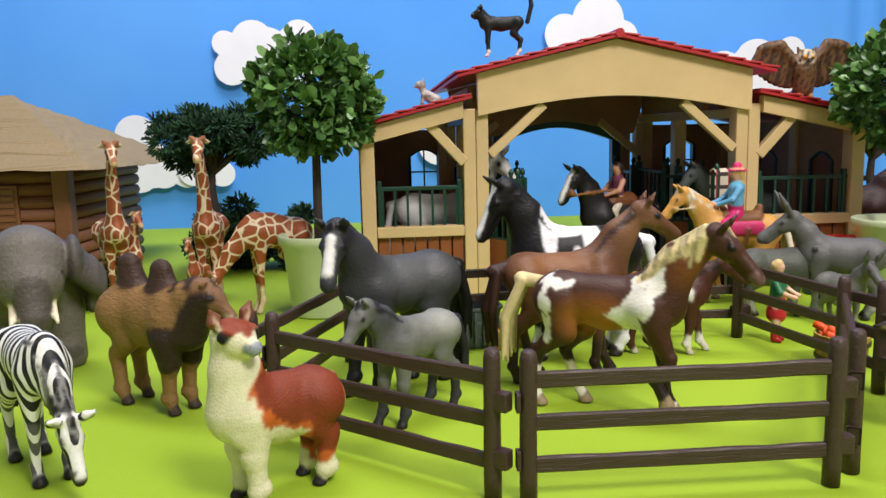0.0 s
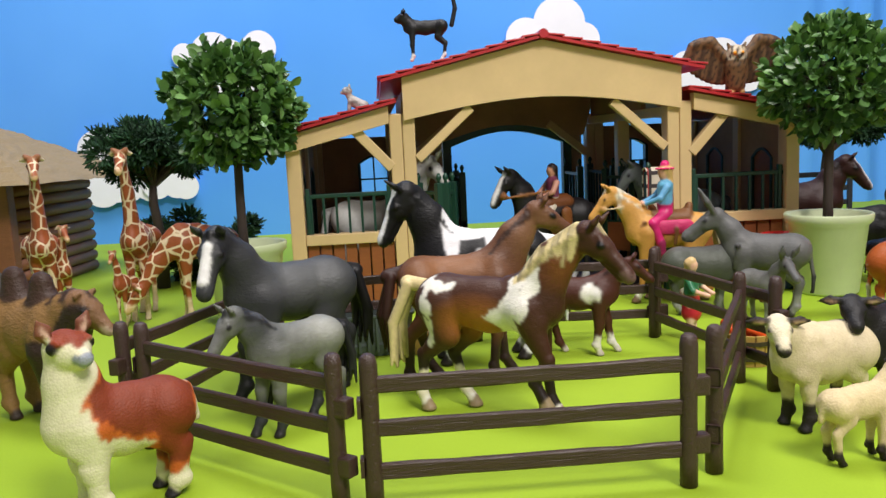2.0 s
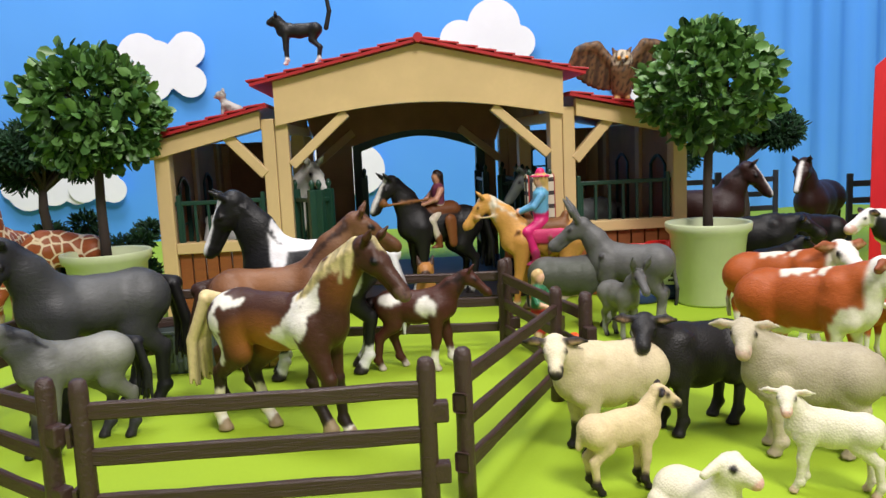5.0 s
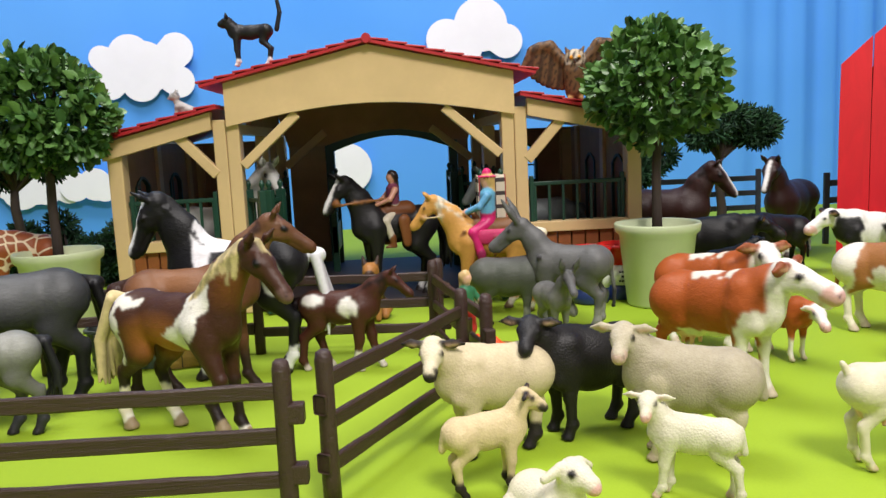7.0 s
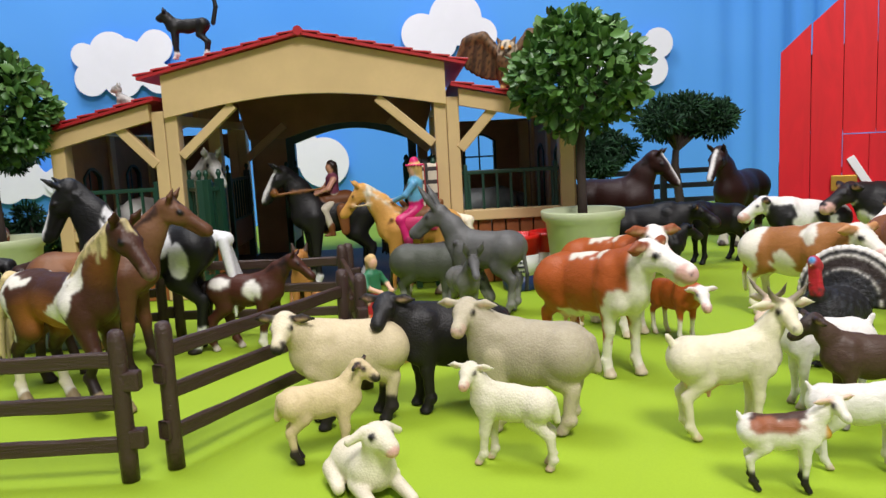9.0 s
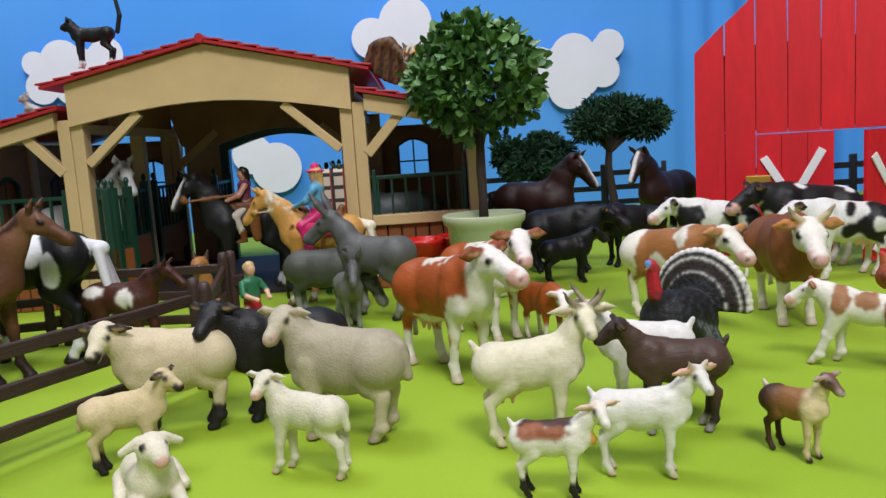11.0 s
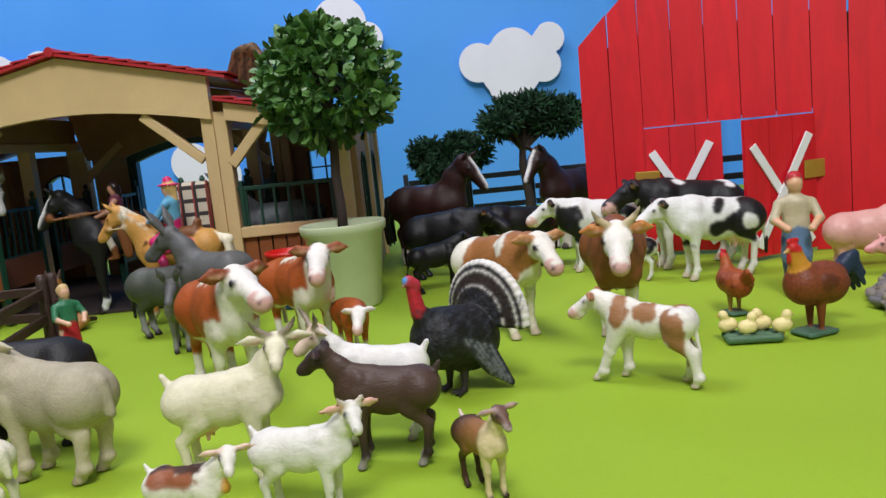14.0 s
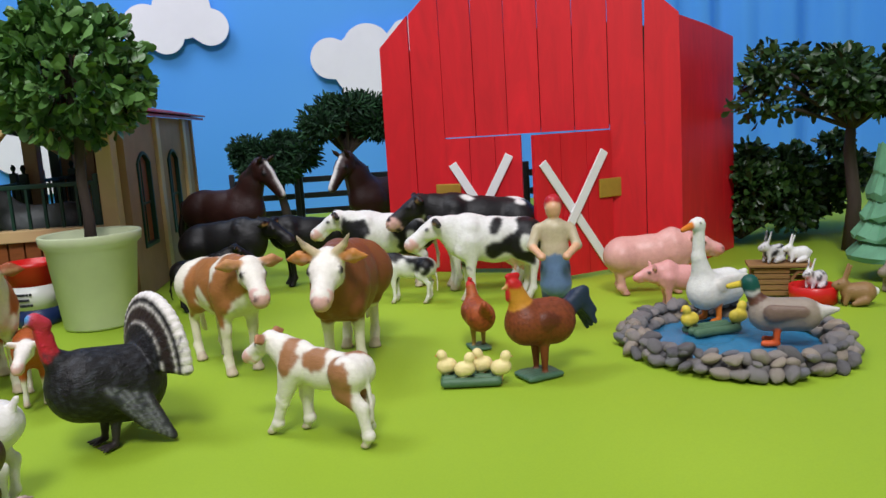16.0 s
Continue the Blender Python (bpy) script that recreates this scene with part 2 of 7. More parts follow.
def tube(points, radii, seg=10, sy=1.0, caps=True):
    """A tapered tube along points."""
    bm = bmesh.new()
    rings = []
    P = [Vector(p) for p in points]
    for i, p in enumerate(P):
        d = (P[min(i + 1, len(P) - 1)] - P[max(i - 1, 0)]).normalized()
        u = d.orthogonal().normalized() if abs(d.z) > 0.95 else Vector((0, 0, 1)).cross(d).normalized()
        w = d.cross(u)
        rings.append([bm.verts.new(p + radii[i] * (u * math.cos(q) + w * math.sin(q) * sy)) for q in (2 * math.pi * k / seg for k in range(seg))])
    for a, b in zip(rings, rings[1:]):
        for k in range(seg):
            bm.faces.new((a[k], a[(k + 1) % seg], b[(k + 1) % seg], b[k]))
    if caps:
        bm.faces.new(rings[0][::-1])
        bm.faces.new(rings[-1])
    return bm


def lathe(profile, seg=40):
    bm = bmesh.new()
    rings = [[bm.verts.new((r * math.cos(2 * math.pi * k / seg), r * math.sin(2 * math.pi * k / seg), z)) for k in range(seg)] for r, z in profile]
    for a, b in zip(rings, rings[1:]):
        for k in range(seg):
            bm.faces.new((a[k], a[(k + 1) % seg], b[(k + 1) % seg], b[k]))
    bmesh.ops.contextual_create(bm, geom=rings[0])
    bmesh.ops.contextual_create(bm, geom=rings[-1])
    bmesh.ops.recalc_face_normals(bm, faces=bm.faces)
    return bm


# ---- figurines: rounded limbs melted into one skin ----
def melt(prims, voxel, floor=True):
    """Skin over round cones (a, b, ra, rb, squash in y, colour, blend). Returns vertices, quads and colours."""
    lo = np.min([np.minimum(np.array(p[0]) - p[2], np.array(p[1]) - p[3]) for p in prims], axis=0) - 3 * voxel
    hi = np.max([np.maximum(np.array(p[0]) + p[2], np.array(p[1]) + p[3]) for p in prims], axis=0) + 3 * voxel
    n = np.ceil((hi - lo) / voxel).astype(int) + 1
    ax = [lo[i] + voxel * np.arange(n[i]) for i in range(3)]
    V = np.full(n, 0.02)
    W = np.full((*n, 4), 0.0, np.float32)
    best = np.full(n, 0.02)
    for a, b, ra, rb, sy, colour, k in prims:
        a, b = np.array(a, float), np.array(b, float)
        r = max(ra, rb) + k + 3 * voxel
        l, h = np.minimum(a, b) - r, np.maximum(a, b) + r
        s = tuple(slice(max(0, int((l[i] - lo[i]) / voxel)), min(n[i], int((h[i] - lo[i]) / voxel) + 2)) for i in range(3))
        X, Y, Z = np.meshgrid(ax[0][s[0]], ax[1][s[1]], ax[2][s[2]], indexing="ij")
        ab = b - a
        L = max(float(ab @ ab), 1e-12)
        t = np.clip(((X - a[0]) * ab[0] + (Y - a[1]) * ab[1] + (Z - a[2]) * ab[2]) / L, 0, 1)
        dy = (Y - a[1] - t * ab[1]) / sy
        d = np.sqrt((X - a[0] - t * ab[0]) ** 2 + dy ** 2 + (Z - a[2] - t * ab[2]) ** 2) - (ra + t * (rb - ra))
        if sy < 1:
            d = d * (0.5 + 0.5 * sy)
        v = V[s]
        m = np.clip(0.5 + 0.5 * (v - d) / k, 0, 1)
        V[s] = v * (1 - m) + d * m - k * m * (1 - m)
        g = d < best[s]
        best[s] = np.where(g, d, best[s])
        W[s][g] = colour
    if floor:
        V = np.maximum(V, -ax[2][None, None, :])
    S = V < 0
    c = sum(S[i:n[0] - 1 + i, j:n[1] - 1 + j, q:n[2] - 1 + q].astype(np.int8) for i in (0, 1) for j in (0, 1) for q in (0, 1))
    I, J, K = np.nonzero((c > 0) & (c < 8))
    index = np.full(c.shape, -1, np.int64)
    index[I, J, K] = np.arange(len(I))
    acc, cnt = np.zeros((len(I), 3)), np.zeros(len(I))
    corners = [(i, j, q) for i in (0, 1) for j in (0, 1) for q in (0, 1)]
    for o in corners:
        for x in range(3):
            if o[x]:
                continue
            e = list(o)
            e[x] = 1
            v1, v2 = V[I + o[0], J + o[1], K + o[2]], V[I + e[0], J + e[1], K + e[2]]
            cross = (v1 < 0) != (v2 < 0)
            t = np.where(cross, v1 / np.where(cross, v1 - v2, 1), 0)
            p = np.tile(np.array(o, float), (len(I), 1))
            p[:, x] += t
            acc[cross] += p[cross]
            cnt += cross
    P = lo + voxel * (np.stack((I, J, K), 1) + acc / cnt[:, None])
    faces = []
    for x in range(3):
        y, z = (x + 1) % 3, (x + 2) % 3
        sa, sb = [slice(1, -1)] * 3, [slice(1, -1)] * 3
        sa[x], sb[x] = slice(0, -1), slice(1, None)
        A, B = S[tuple(sa)], S[tuple(sb)]
        q = np.stack(np.nonzero(A != B), 1)
        flip = A[tuple(q.T)]
        q[:, y] += 1
        q[:, z] += 1
        ey, ez = np.eye(3, dtype=int)[y], np.eye(3, dtype=int)[z]
        quad = np.stack([index[tuple((q - o).T)] for o in (ey + ez, ez, 0 * ey, ey)], 1)
        quad[~flip] = quad[~flip][:, ::-1]
        faces.append(quad)
    C = W[I, J, K]
    return P, np.concatenate(faces), C


def wobble(P, freq, seed=0):
    """Smooth noise between about -1 and 1 at the places P."""
    rng = np.random.RandomState(seed)
    out = np.zeros(len(P))
    for f, w in ((1.0, 0.6), (2.1, 0.3), (4.3, 0.2)):
        for _ in range(3):
            d = rng.normal(size=3)
            out += w * np.sin(P @ (d / np.linalg.norm(d)) * freq * f * 6.28 + rng.uniform(0, 6.28))
    return out / 1.9


def figurine(name, label, category, prims, m, voxel=0.0016, paint=None, material=None, group=""):
    P, F, C = melt(prims, voxel)
    if paint:
        C = paint(P, C.copy())
    tot, num = C.astype(float), np.ones(len(P))
    mean = C[F].mean(axis=1)
    for k in range(4):
        for ch in range(4):
            tot[:, ch] += np.bincount(F[:, k], mean[:, ch], len(P))
        num += np.bincount(F[:, k], minlength=len(P))
    C = tot / num[:, None]
    me = bpy.data.meshes.new(name)
    me.from_pydata(P.tolist(), [], F.tolist())
    att = me.color_attributes.new("paint", "FLOAT_COLOR", "POINT")
    att.data.foreach_set("color", C.astype(np.float32).ravel())
    me.polygons.foreach_set("use_smooth", np.ones(len(F), bool))
    me.materials.append(material or M_FIG)
    ob = new(name, me)
    ob.matrix_world = m
    return tagged(ob, label, category, group)


def rgba(c, a=1.0):
    return (*srgb(*c), a)


BLACK, WHITE, IVORY = (22, 20, 22), (238, 234, 226), (236, 226, 196)


def spots(colour, blobs, edge=0.25, freq=60, seed=1, flat=True):
    """Paint patches: (x, z, radius in x, radius in z, side), side 0 for both flanks."""
    def go(P, C):
        w = wobble(P, freq, seed)
        for x, z, rx, rz, side in blobs:
            d = ((P[:, 0] - x) / rx) ** 2 + ((P[:, 2] - z) / rz) ** 2
            g = (d < (1 + edge * 2.2 * w)) & (C[:, 3] > 0.5)
            if side:
                g &= P[:, 1] * side > -0.002
            C[g, :3] = srgb(*colour)
        return C
    return go


def blotches(colour, freq, level, zmin=-1.0, zmax=9.0, seed=3, xmin=-9.0, xmax=9.0):
    def go(P, C):
        g = (wobble(P * np.array((1, 1.6, 1)), freq, seed) > level) & (P[:, 2] > zmin) & (P[:, 2] < zmax) & (P[:, 0] > xmin) & (P[:, 0] < xmax) & (C[:, 3] > 0.5)
        C[g, :3] = srgb(*colour)
        return C
    return go


def below(colour, z, xmin=-9, xmax=9, freq=90, soft=0.002):
    def go(P, C):
        g = (P[:, 2] < z + soft * wobble(P, freq, 5)) & (P[:, 0] > xmin) & (P[:, 0] < xmax) & (C[:, 3] > 0.5)
        C[g, :3] = srgb(*colour)
        return C
    return go


def shade(colour, axis, a, b):
    """A sprayed gradient of paint along an axis, from none at a to full at b."""
    def go(P, C):
        t = np.clip((P[:, axis] - a) / (b - a), 0, 1)[:, None]
        t = t * t * (3 - 2 * t) * (C[:, 3:4] > 0.5)
        C[:, :3] = C[:, :3] * (1 - t) + np.array(srgb(*colour)) * t
        return C
    return go


def chain(*fs):
    def go(P, C):
        for f in fs:
            C = f(P, C)
        return C
    return go


HORSE = dict(H=0.095, L=0.92, bulk=0.178, sy=0.86, neck=58, nlen=0.50, nr=0.165, hang=-42, hlen=0.35, hr=0.084, mz=0.050,
             ears=0.125, earw=0.032, earout=0.25, leg=0.098, shin=0.040, hoofr=0.058, wide=0.10, belly=0.0, rump=1.0, crest=0.052,
             mane=True, tailk="long", horns=0.0, stride=(0.0, 0.0, 0.0, 0.0), turn=0.0, nturn=0.0, udder=False, hocks=1.0, legup=0.0, dewlap=0.0, arch=0.05, fall=0.13, feather=False, blaze=0.0, flow=0.0)
COW = dict(HORSE, arch=0.0, inner=(214, 160, 130), L=1.08, bulk=0.252, sy=0.74, neck=22, nlen=0.33, nr=0.19, hang=-34, hlen=0.35, hr=0.115, mz=0.085, ears=0.19, earw=0.055,
           earout=1.5, leg=0.105, shin=0.043, hoofr=0.058, wide=0.12, belly=0.02, rump=0.92, crest=0.0, mane=False, tailk="thin")
SHEEP = dict(HORSE, arch=0.0, inner=(214, 176, 156), L=0.90, bulk=0.285, sy=0.78, neck=48, nlen=0.38, nr=0.19, hang=-32, hlen=0.27, hr=0.115, mz=0.07, ears=0.20, earw=0.048,
             earout=1.4, leg=0.11, shin=0.062, hoofr=0.068, wide=0.13, belly=0.02, rump=0.95, crest=0.0, mane=False, tailk="stub")
LAMB = dict(SHEEP, L=0.95, bulk=0.22, nr=0.14, nlen=0.36, hlen=0.25, hr=0.12, leg=0.10, shin=0.055, hoofr=0.062, wide=0.10, belly=0.0, ears=0.22)
GOAT = dict(SHEEP, L=0.92, bulk=0.225, nr=0.125, nlen=0.42, neck=66, hang=-34, hlen=0.25, hr=0.105, mz=0.062, leg=0.095, shin=0.046, hoofr=0.056, wide=0.11, tailk="up", ears=0.25, earw=0.05)


def quadruped(name, label, category, x, y, yaw, spec, coat, paint=None, voxel=0.0016, material=None, group="", mane=None, tail=None, hoof=(40, 34, 30),
              head=None, muzzle=None, ear=None, legs=None, horn=(206, 186, 150), extra=None, z=0.0, **over):
    s = dict(spec, **over)
    H, L = s["H"], s["L"]
    body, lc = rgba(coat), rgba(legs or coat, 0.9)
    hc, mc, ec = rgba(head or coat, 0.3 if head else 1.0), rgba(muzzle or head or coat, 0.3 if head or muzzle else 1.0), rgba(ear or head or coat, 0.3 if head or ear else 1.0)
    hx, fx = -0.30 * L, 0.28 * L
    R = s["bulk"]
    top = 1.0 - R * 0.98
    P = []

    def cone(a, b, ra, rb, c, sy=1.0, k=0.05):
        P.append((tuple(H * q for q in a), tuple(H * q for q in b), H * ra, H * rb, sy, c, H * k))

    dim = lambda c, q: tuple(int(v * q) for v in c)
    # trunk: barrel, chest, croup, withers and the muscle of shoulder and haunch
    cone((hx, 0, top * s["rump"]), (0, 0, top - 0.03 - s["belly"]), R * 0.97, R, body, s["sy"], 0.05)
    cone((0, 0, top - 0.03 - s["belly"]), (fx, 0, top - 0.01), R, R * 0.96, body, s["sy"], 0.06)
    cone((fx, 0, top - 0.04), (fx + 0.11, 0, top - 0.03), R * 0.88, R * 0.66, body, s["sy"], 0.06)
    cone((hx - 0.06, 0.06, top * s["rump"]), (hx - 0.06, -0.06, top * s["rump"]), R * 0.84, R * 0.84, body, 1.0, 0.06)
    cone((fx - 0.14, 0, top + R * 0.72), (fx + 0.02, 0, top + R * 0.78), R * 0.24, R * 0.26, body, 1.0, 0.05)
    lw = s["wide"]
    for w in (1, -1):
        cone((fx - 0.01, w * lw * 0.86, top + R * 0.38), (fx + 0.09, w * lw * 0.92, top - R * 0.52), R * 0.44, R * 0.40, body, 0.75, 0.02)
        cone((hx - 0.05, w * lw * 0.90, top * s["rump"] + R * 0.25), (hx + 0.0, w * lw * 0.98, top - R * 0.72), R * 0.62, R * 0.46, body, 0.75, 0.022)
    # neck and head, which may be turned aside
    an, ah = radians(s["neck"]), radians(s["hang"])
    nb = Vector((fx + 0.04, 0, top + R * 0.18))
    swing = Matrix.Rotation(radians(s["nturn"]), 3, "Z")
    nd = swing @ Vector((math.cos(an), 0, math.sin(an)))
    nt = nb + s["nlen"] * nd
    crest = nd.cross(Vector((0, 1, 0)))
    if crest.z < 0:
        crest = -crest
    flat = 0.66 if not s["turn"] and not s["nturn"] else 0.85
    mid = nb.lerp(nt, 0.52) + crest * s["arch"] * s["nlen"]
    rm = 0.5 * (s["nr"] * 1.12 + s["hr"] * 0.9)
    cone(nb, mid, s["nr"] * 1.2, rm, body, flat, 0.06)
    cone(mid, nt, rm, s["hr"] * 0.86, body, flat, 0.04)
    if s["dewlap"]:
        cone(nb + Vector((0.08, 0, -0.2)), nt + Vector((-0.02, 0, -0.12)), s["dewlap"], s["dewlap"] * 0.5, body, 0.5, 0.05)
    spin = Matrix.Rotation(radians(s["turn"]), 3, "Z")
    d = spin @ swing @ Vector((math.cos(ah), 0, math.sin(ah)))
    side = spin @ swing @ Vector((0, 1, 0))
    up = side.cross(d) * -1
    if up.z < 0:
        up = -up
    poll = nt + up * 0.01
    hl, hr, mz = s["hlen"], s["hr"], s["mz"]
    nose = poll + d * hl
    # skull, bridge of the nose, deep cheeks, muzzle with nostrils, and a separate lower jaw
    cone(poll, poll + d * hl * 0.38, hr * 0.88, hr * 0.84, hc, 1.0, 0.03)
    cone(poll + d * hl * 0.30 + up * hr * 0.10, nose + up * mz * 0.12, hr * 0.70, mz * 0.86, hc, 1.0, 0.02)
    for w in (1, -1):
        cone(poll + d * hl * 0.16 - up * hr * 0.55 + side * w * hr * 0.20, poll + d * hl * 0.36 - up * hr * 0.36 + side * w * hr * 0.22, hr * 0.62, hr * 0.50, hc, 1.0, 0.02)
        cone(poll + d * hl * 0.22 + up * hr * 0.52 + side * w * hr * 0.50, poll + d * hl * 0.42 + up * hr * 0.40 + side * w * hr * 0.42, hr * 0.26, hr * 0.20, hc, 1.0, 0.018)
    cone(nose - d * 0.02, nose + d * 0.018 - up * 0.004, mz * 0.98, mz * 0.88, mc, 1.0, 0.012)
    cone(poll + d * hl * 0.45 - up * hr * 0.45, nose - d * 0.012 - up * mz * 0.78, hr * 0.36, mz * 0.56, hc, 1.0, 0.008)
    cone(nose - d * 0.03 - up * mz * 0.80, nose - d * 0.004 - up * mz * 0.84, mz * 0.56, mz * 0.46, mc, 1.0, 0.006)
    if s["blaze"]:
        cone(poll + d * hl * 0.24 + up * hr * 0.60, nose - d * 0.05 + up * mz * 0.52, s["blaze"], s["blaze"] * 1.1, rgba((228, 226, 224), 0), 1.0, 0.008)
    ink = rgba((18, 14, 14), 0)
    inner = rgba(s.get("inner") or dim(ear or head or coat, 0.62), 0)
    for w in (1, -1):
        e = poll + side * w * hr * 0.72 + up * hr * 0.50
        droop = -0.22 if s["earout"] > 1 else 0.0
        out = (up * (1.0 if s["earout"] < 1 else 0.05 + droop) + side * w * s["earout"] - d * 0.1).normalized()
        wide = out.cross(d).normalized()
        ew, el = s["earw"], s["ears"]
        for q in (0.55, -0.55):
            cone(e, e + out * el * 0.5 + wide * ew * q, ew * 0.55, ew * 0.62, ec, 1.0, 0.010)
            cone(e + out * el * 0.5 + wide * ew * q, e + out * el, ew * 0.62, ew * 0.22, ec, 1.0, 0.010)
        cone(e + out * el * 0.30 + d * ew * 0.44, e + out * el * 0.72 + d * ew * 0.30, ew * 0.44, ew * 0.22, inner, 1.0, 0.004)
        eye = poll + d * hl * 0.32 + side * w * hr * 0.76 + up * hr * 0.30
        ey = hr * s.get("eye", 0.24)
        cone(eye, eye + d * 0.012, ey * 0.95, ey * 0.95, ink, 1.0, 0.004)
        cone(eye - d * ey * 0.9 + up * ey * 0.75 - side * w * ey * 0.1, eye + d * ey * 1.1 + up * ey * 0.85 - side * w * ey * 0.1, ey * 0.5, ey * 0.4, hc, 1.0, 0.006)
        nn = nose + side * w * mz * 0.62 + up * mz * 0.30 + d * mz * 0.58
        cone(nn, nn, mz * 0.20, mz * 0.20, rgba(dim(muzzle or head or coat, 0.4), 0), 1.0, 0.005)
        if s["horns"]:
            h0 = poll + side * w * hr * 0.5 + up * hr * 0.75
            back = s["horns"] * (side * w * 0.75 + up * 0.55 - d * 0.25)
            cone(h0, h0 + back * 0.6, 0.034, 0.028, rgba(horn, 0), 1.0, 0.01)
            cone(h0 + back * 0.6, h0 + back + up * s["horns"] * 0.3, 0.028, 0.010, rgba(dim(horn, 0.8), 0), 1.0, 0.01)
    # legs: near front, far front, near hind, far hind, with knees, cannon bones, fetlocks and flat hooves
    sh, hf = s["shin"], s["hoofr"]
    for i, (w, st) in enumerate(zip((1, -1, 1, -1), s["stride"])):
        lift = max(0.0, s["legup"]) if (i == 1) else 0.0
        if i < 2:
            a, b, c, f = (fx, w * lw, top - 0.04), (fx + 0.01 + st * 0.45 + lift * 0.5, w * lw, 0.40 + lift * 0.25), (fx + st * 0.85 - lift * 0.1, w * lw, 0.13 + lift * 0.8), (fx + 0.025 + st, w * lw, 0.055 + lift * 0.6)
            cone(a, b, s["leg"] * 1.15, sh * 1.2, lc if legs else body, 0.85, 0.05)
            cone((b[0] + sh * 0.15, b[1], b[2] + 0.01), (b[0] + sh * 0.12, b[1], b[2] - 0.03), sh * 1.28, sh * 1.18, lc, 0.9, 0.012)
        else:
            a, b, c, f = (hx - 0.03, w * lw, top - 0.06), (hx - 0.10 * s["hocks"] + st * 0.5, w * lw, 0.40), (hx - 0.07 * s["hocks"] + st * 0.9, w * lw, 0.13), (hx - 0.03 * s["hocks"] + st, w * lw, 0.055)
            knee = (hx + 0.06 + st * 0.3, w * lw, 0.58)
            cone(a, knee, s["leg"] * 1.45, s["leg"] * 1.0, body, 0.75, 0.05)
            cone(knee, b, s["leg"] * 0.92, sh * 1.2, lc, 0.8, 0.04)
            cone((b[0] - sh * 0.35, b[1], b[2] + 0.025), (b[0] - sh * 0.1, b[1], b[2] - 0.03), sh * 1.0, sh * 1.1, lc, 0.8, 0.012)
        cone(b, c, sh * 1.05, sh * 0.86, lc, 0.95, 0.015)
        cone((c[0] - sh * 0.2, c[1], c[2]), (c[0], c[1], c[2] - 0.01), sh * 1.08, sh * 1.02, lc, 1.0, 0.010)
        cone(c, f, sh * 0.92, hf * 0.72, lc, 1.0, 0.012)
        if s["feather"]:
            for q in range(5):
                u = math.pi * (0.5 + q * 0.25)
                cone((c[0], c[1], c[2] + 0.02), (f[0] + 0.06 * math.cos(u), f[1] + 0.06 * math.sin(u), 0.03), sh * 0.7, sh * 0.45, lc, 1.0, 0.008)
        cone((f[0] + 0.008, f[1], f[2] - 0.006), (f[0] + 0.020, f[1], f[2] - 0.045), hf * 0.74, hf * 0.98, rgba(hoof, 0), 0.95, 0.008)
    if s["udder"]:
        cone((hx + 0.12, 0, top - R * 1.05), (hx + 0.02, 0, top - R * 1.05), 0.10, 0.12, rgba((232, 190, 176)), 1.0, 0.03)
        for q in (0.02, 0.11):
            for w in (1, -1):
                cone((hx + q, w * 0.05, top - R * 1.05 - 0.09), (hx + q, w * 0.055, top - R * 1.05 - 0.15), 0.024, 0.016, rgba((226, 172, 160), 0), 1.0, 0.01)
    tl = tail or mane or coat
    tc = rgba(tl, 0.0 if tail or mane else 1.0)
    tones = [rgba(dim(tl, q), 0.0) for q in (1.0, 0.82, 0.94, 0.72)]
    rx, rz = hx - R * 0.75, top * s["rump"] + R * 0.45
    if s["tailk"] == "long":
        fl = s["flow"]
        cone((rx, 0, rz), (rx - 0.15 - fl * 0.4, 0, rz - 0.05 + fl * 0.5), 0.045, 0.06, tc, 0.9, 0.02)
        for q in range(9):
            ty = (q - 4) * 0.016
            bow = 0.03 * math.sin(q * 2.1)
            m1 = (rx - 0.22 - fl + abs(ty) * 0.6 + bow * 0.5, ty * 1.3, rz - 0.34 + fl * 0.4)
            cone((rx - 0.13 - fl * 0.4, ty * 0.6, rz - 0.05 + fl * 0.5), m1, 0.040, 0.032, tones[q % 4], 1.0, 0.006)
            cone(m1, (rx - 0.17 - fl * 1.2 + bow, ty * 1.6, rz - 0.60 + 0.03 * math.sin(q * 3.7)), 0.032, 0.012, tones[q % 4], 1.0, 0.006)
    elif s["tailk"] == "thin":
        cone((rx - 0.03, 0, rz), (rx - 0.10, 0.02, rz - 0.42), 0.032, 0.022, body, 1.0, 0.02)
        for q in range(4):
            cone((rx - 0.10, 0.02, rz - 0.40), (rx - 0.09 + 0.02 * math.cos(q * 1.57), 0.03 + 0.02 * math.sin(q * 1.57), rz - 0.60), 0.024, 0.010, tones[q] if tail or mane else tc, 1.0, 0.008)
    elif s["tailk"] == "stub":
        cone((rx - 0.02, 0, rz - 0.02), (rx - 0.09, 0, rz - 0.26), 0.075, 0.05, body, 0.8, 0.03)
    elif s["tailk"] == "up":
        cone((rx, 0, rz), (rx - 0.08, 0, rz + 0.13), 0.05, 0.03, tc, 0.8, 0.02)
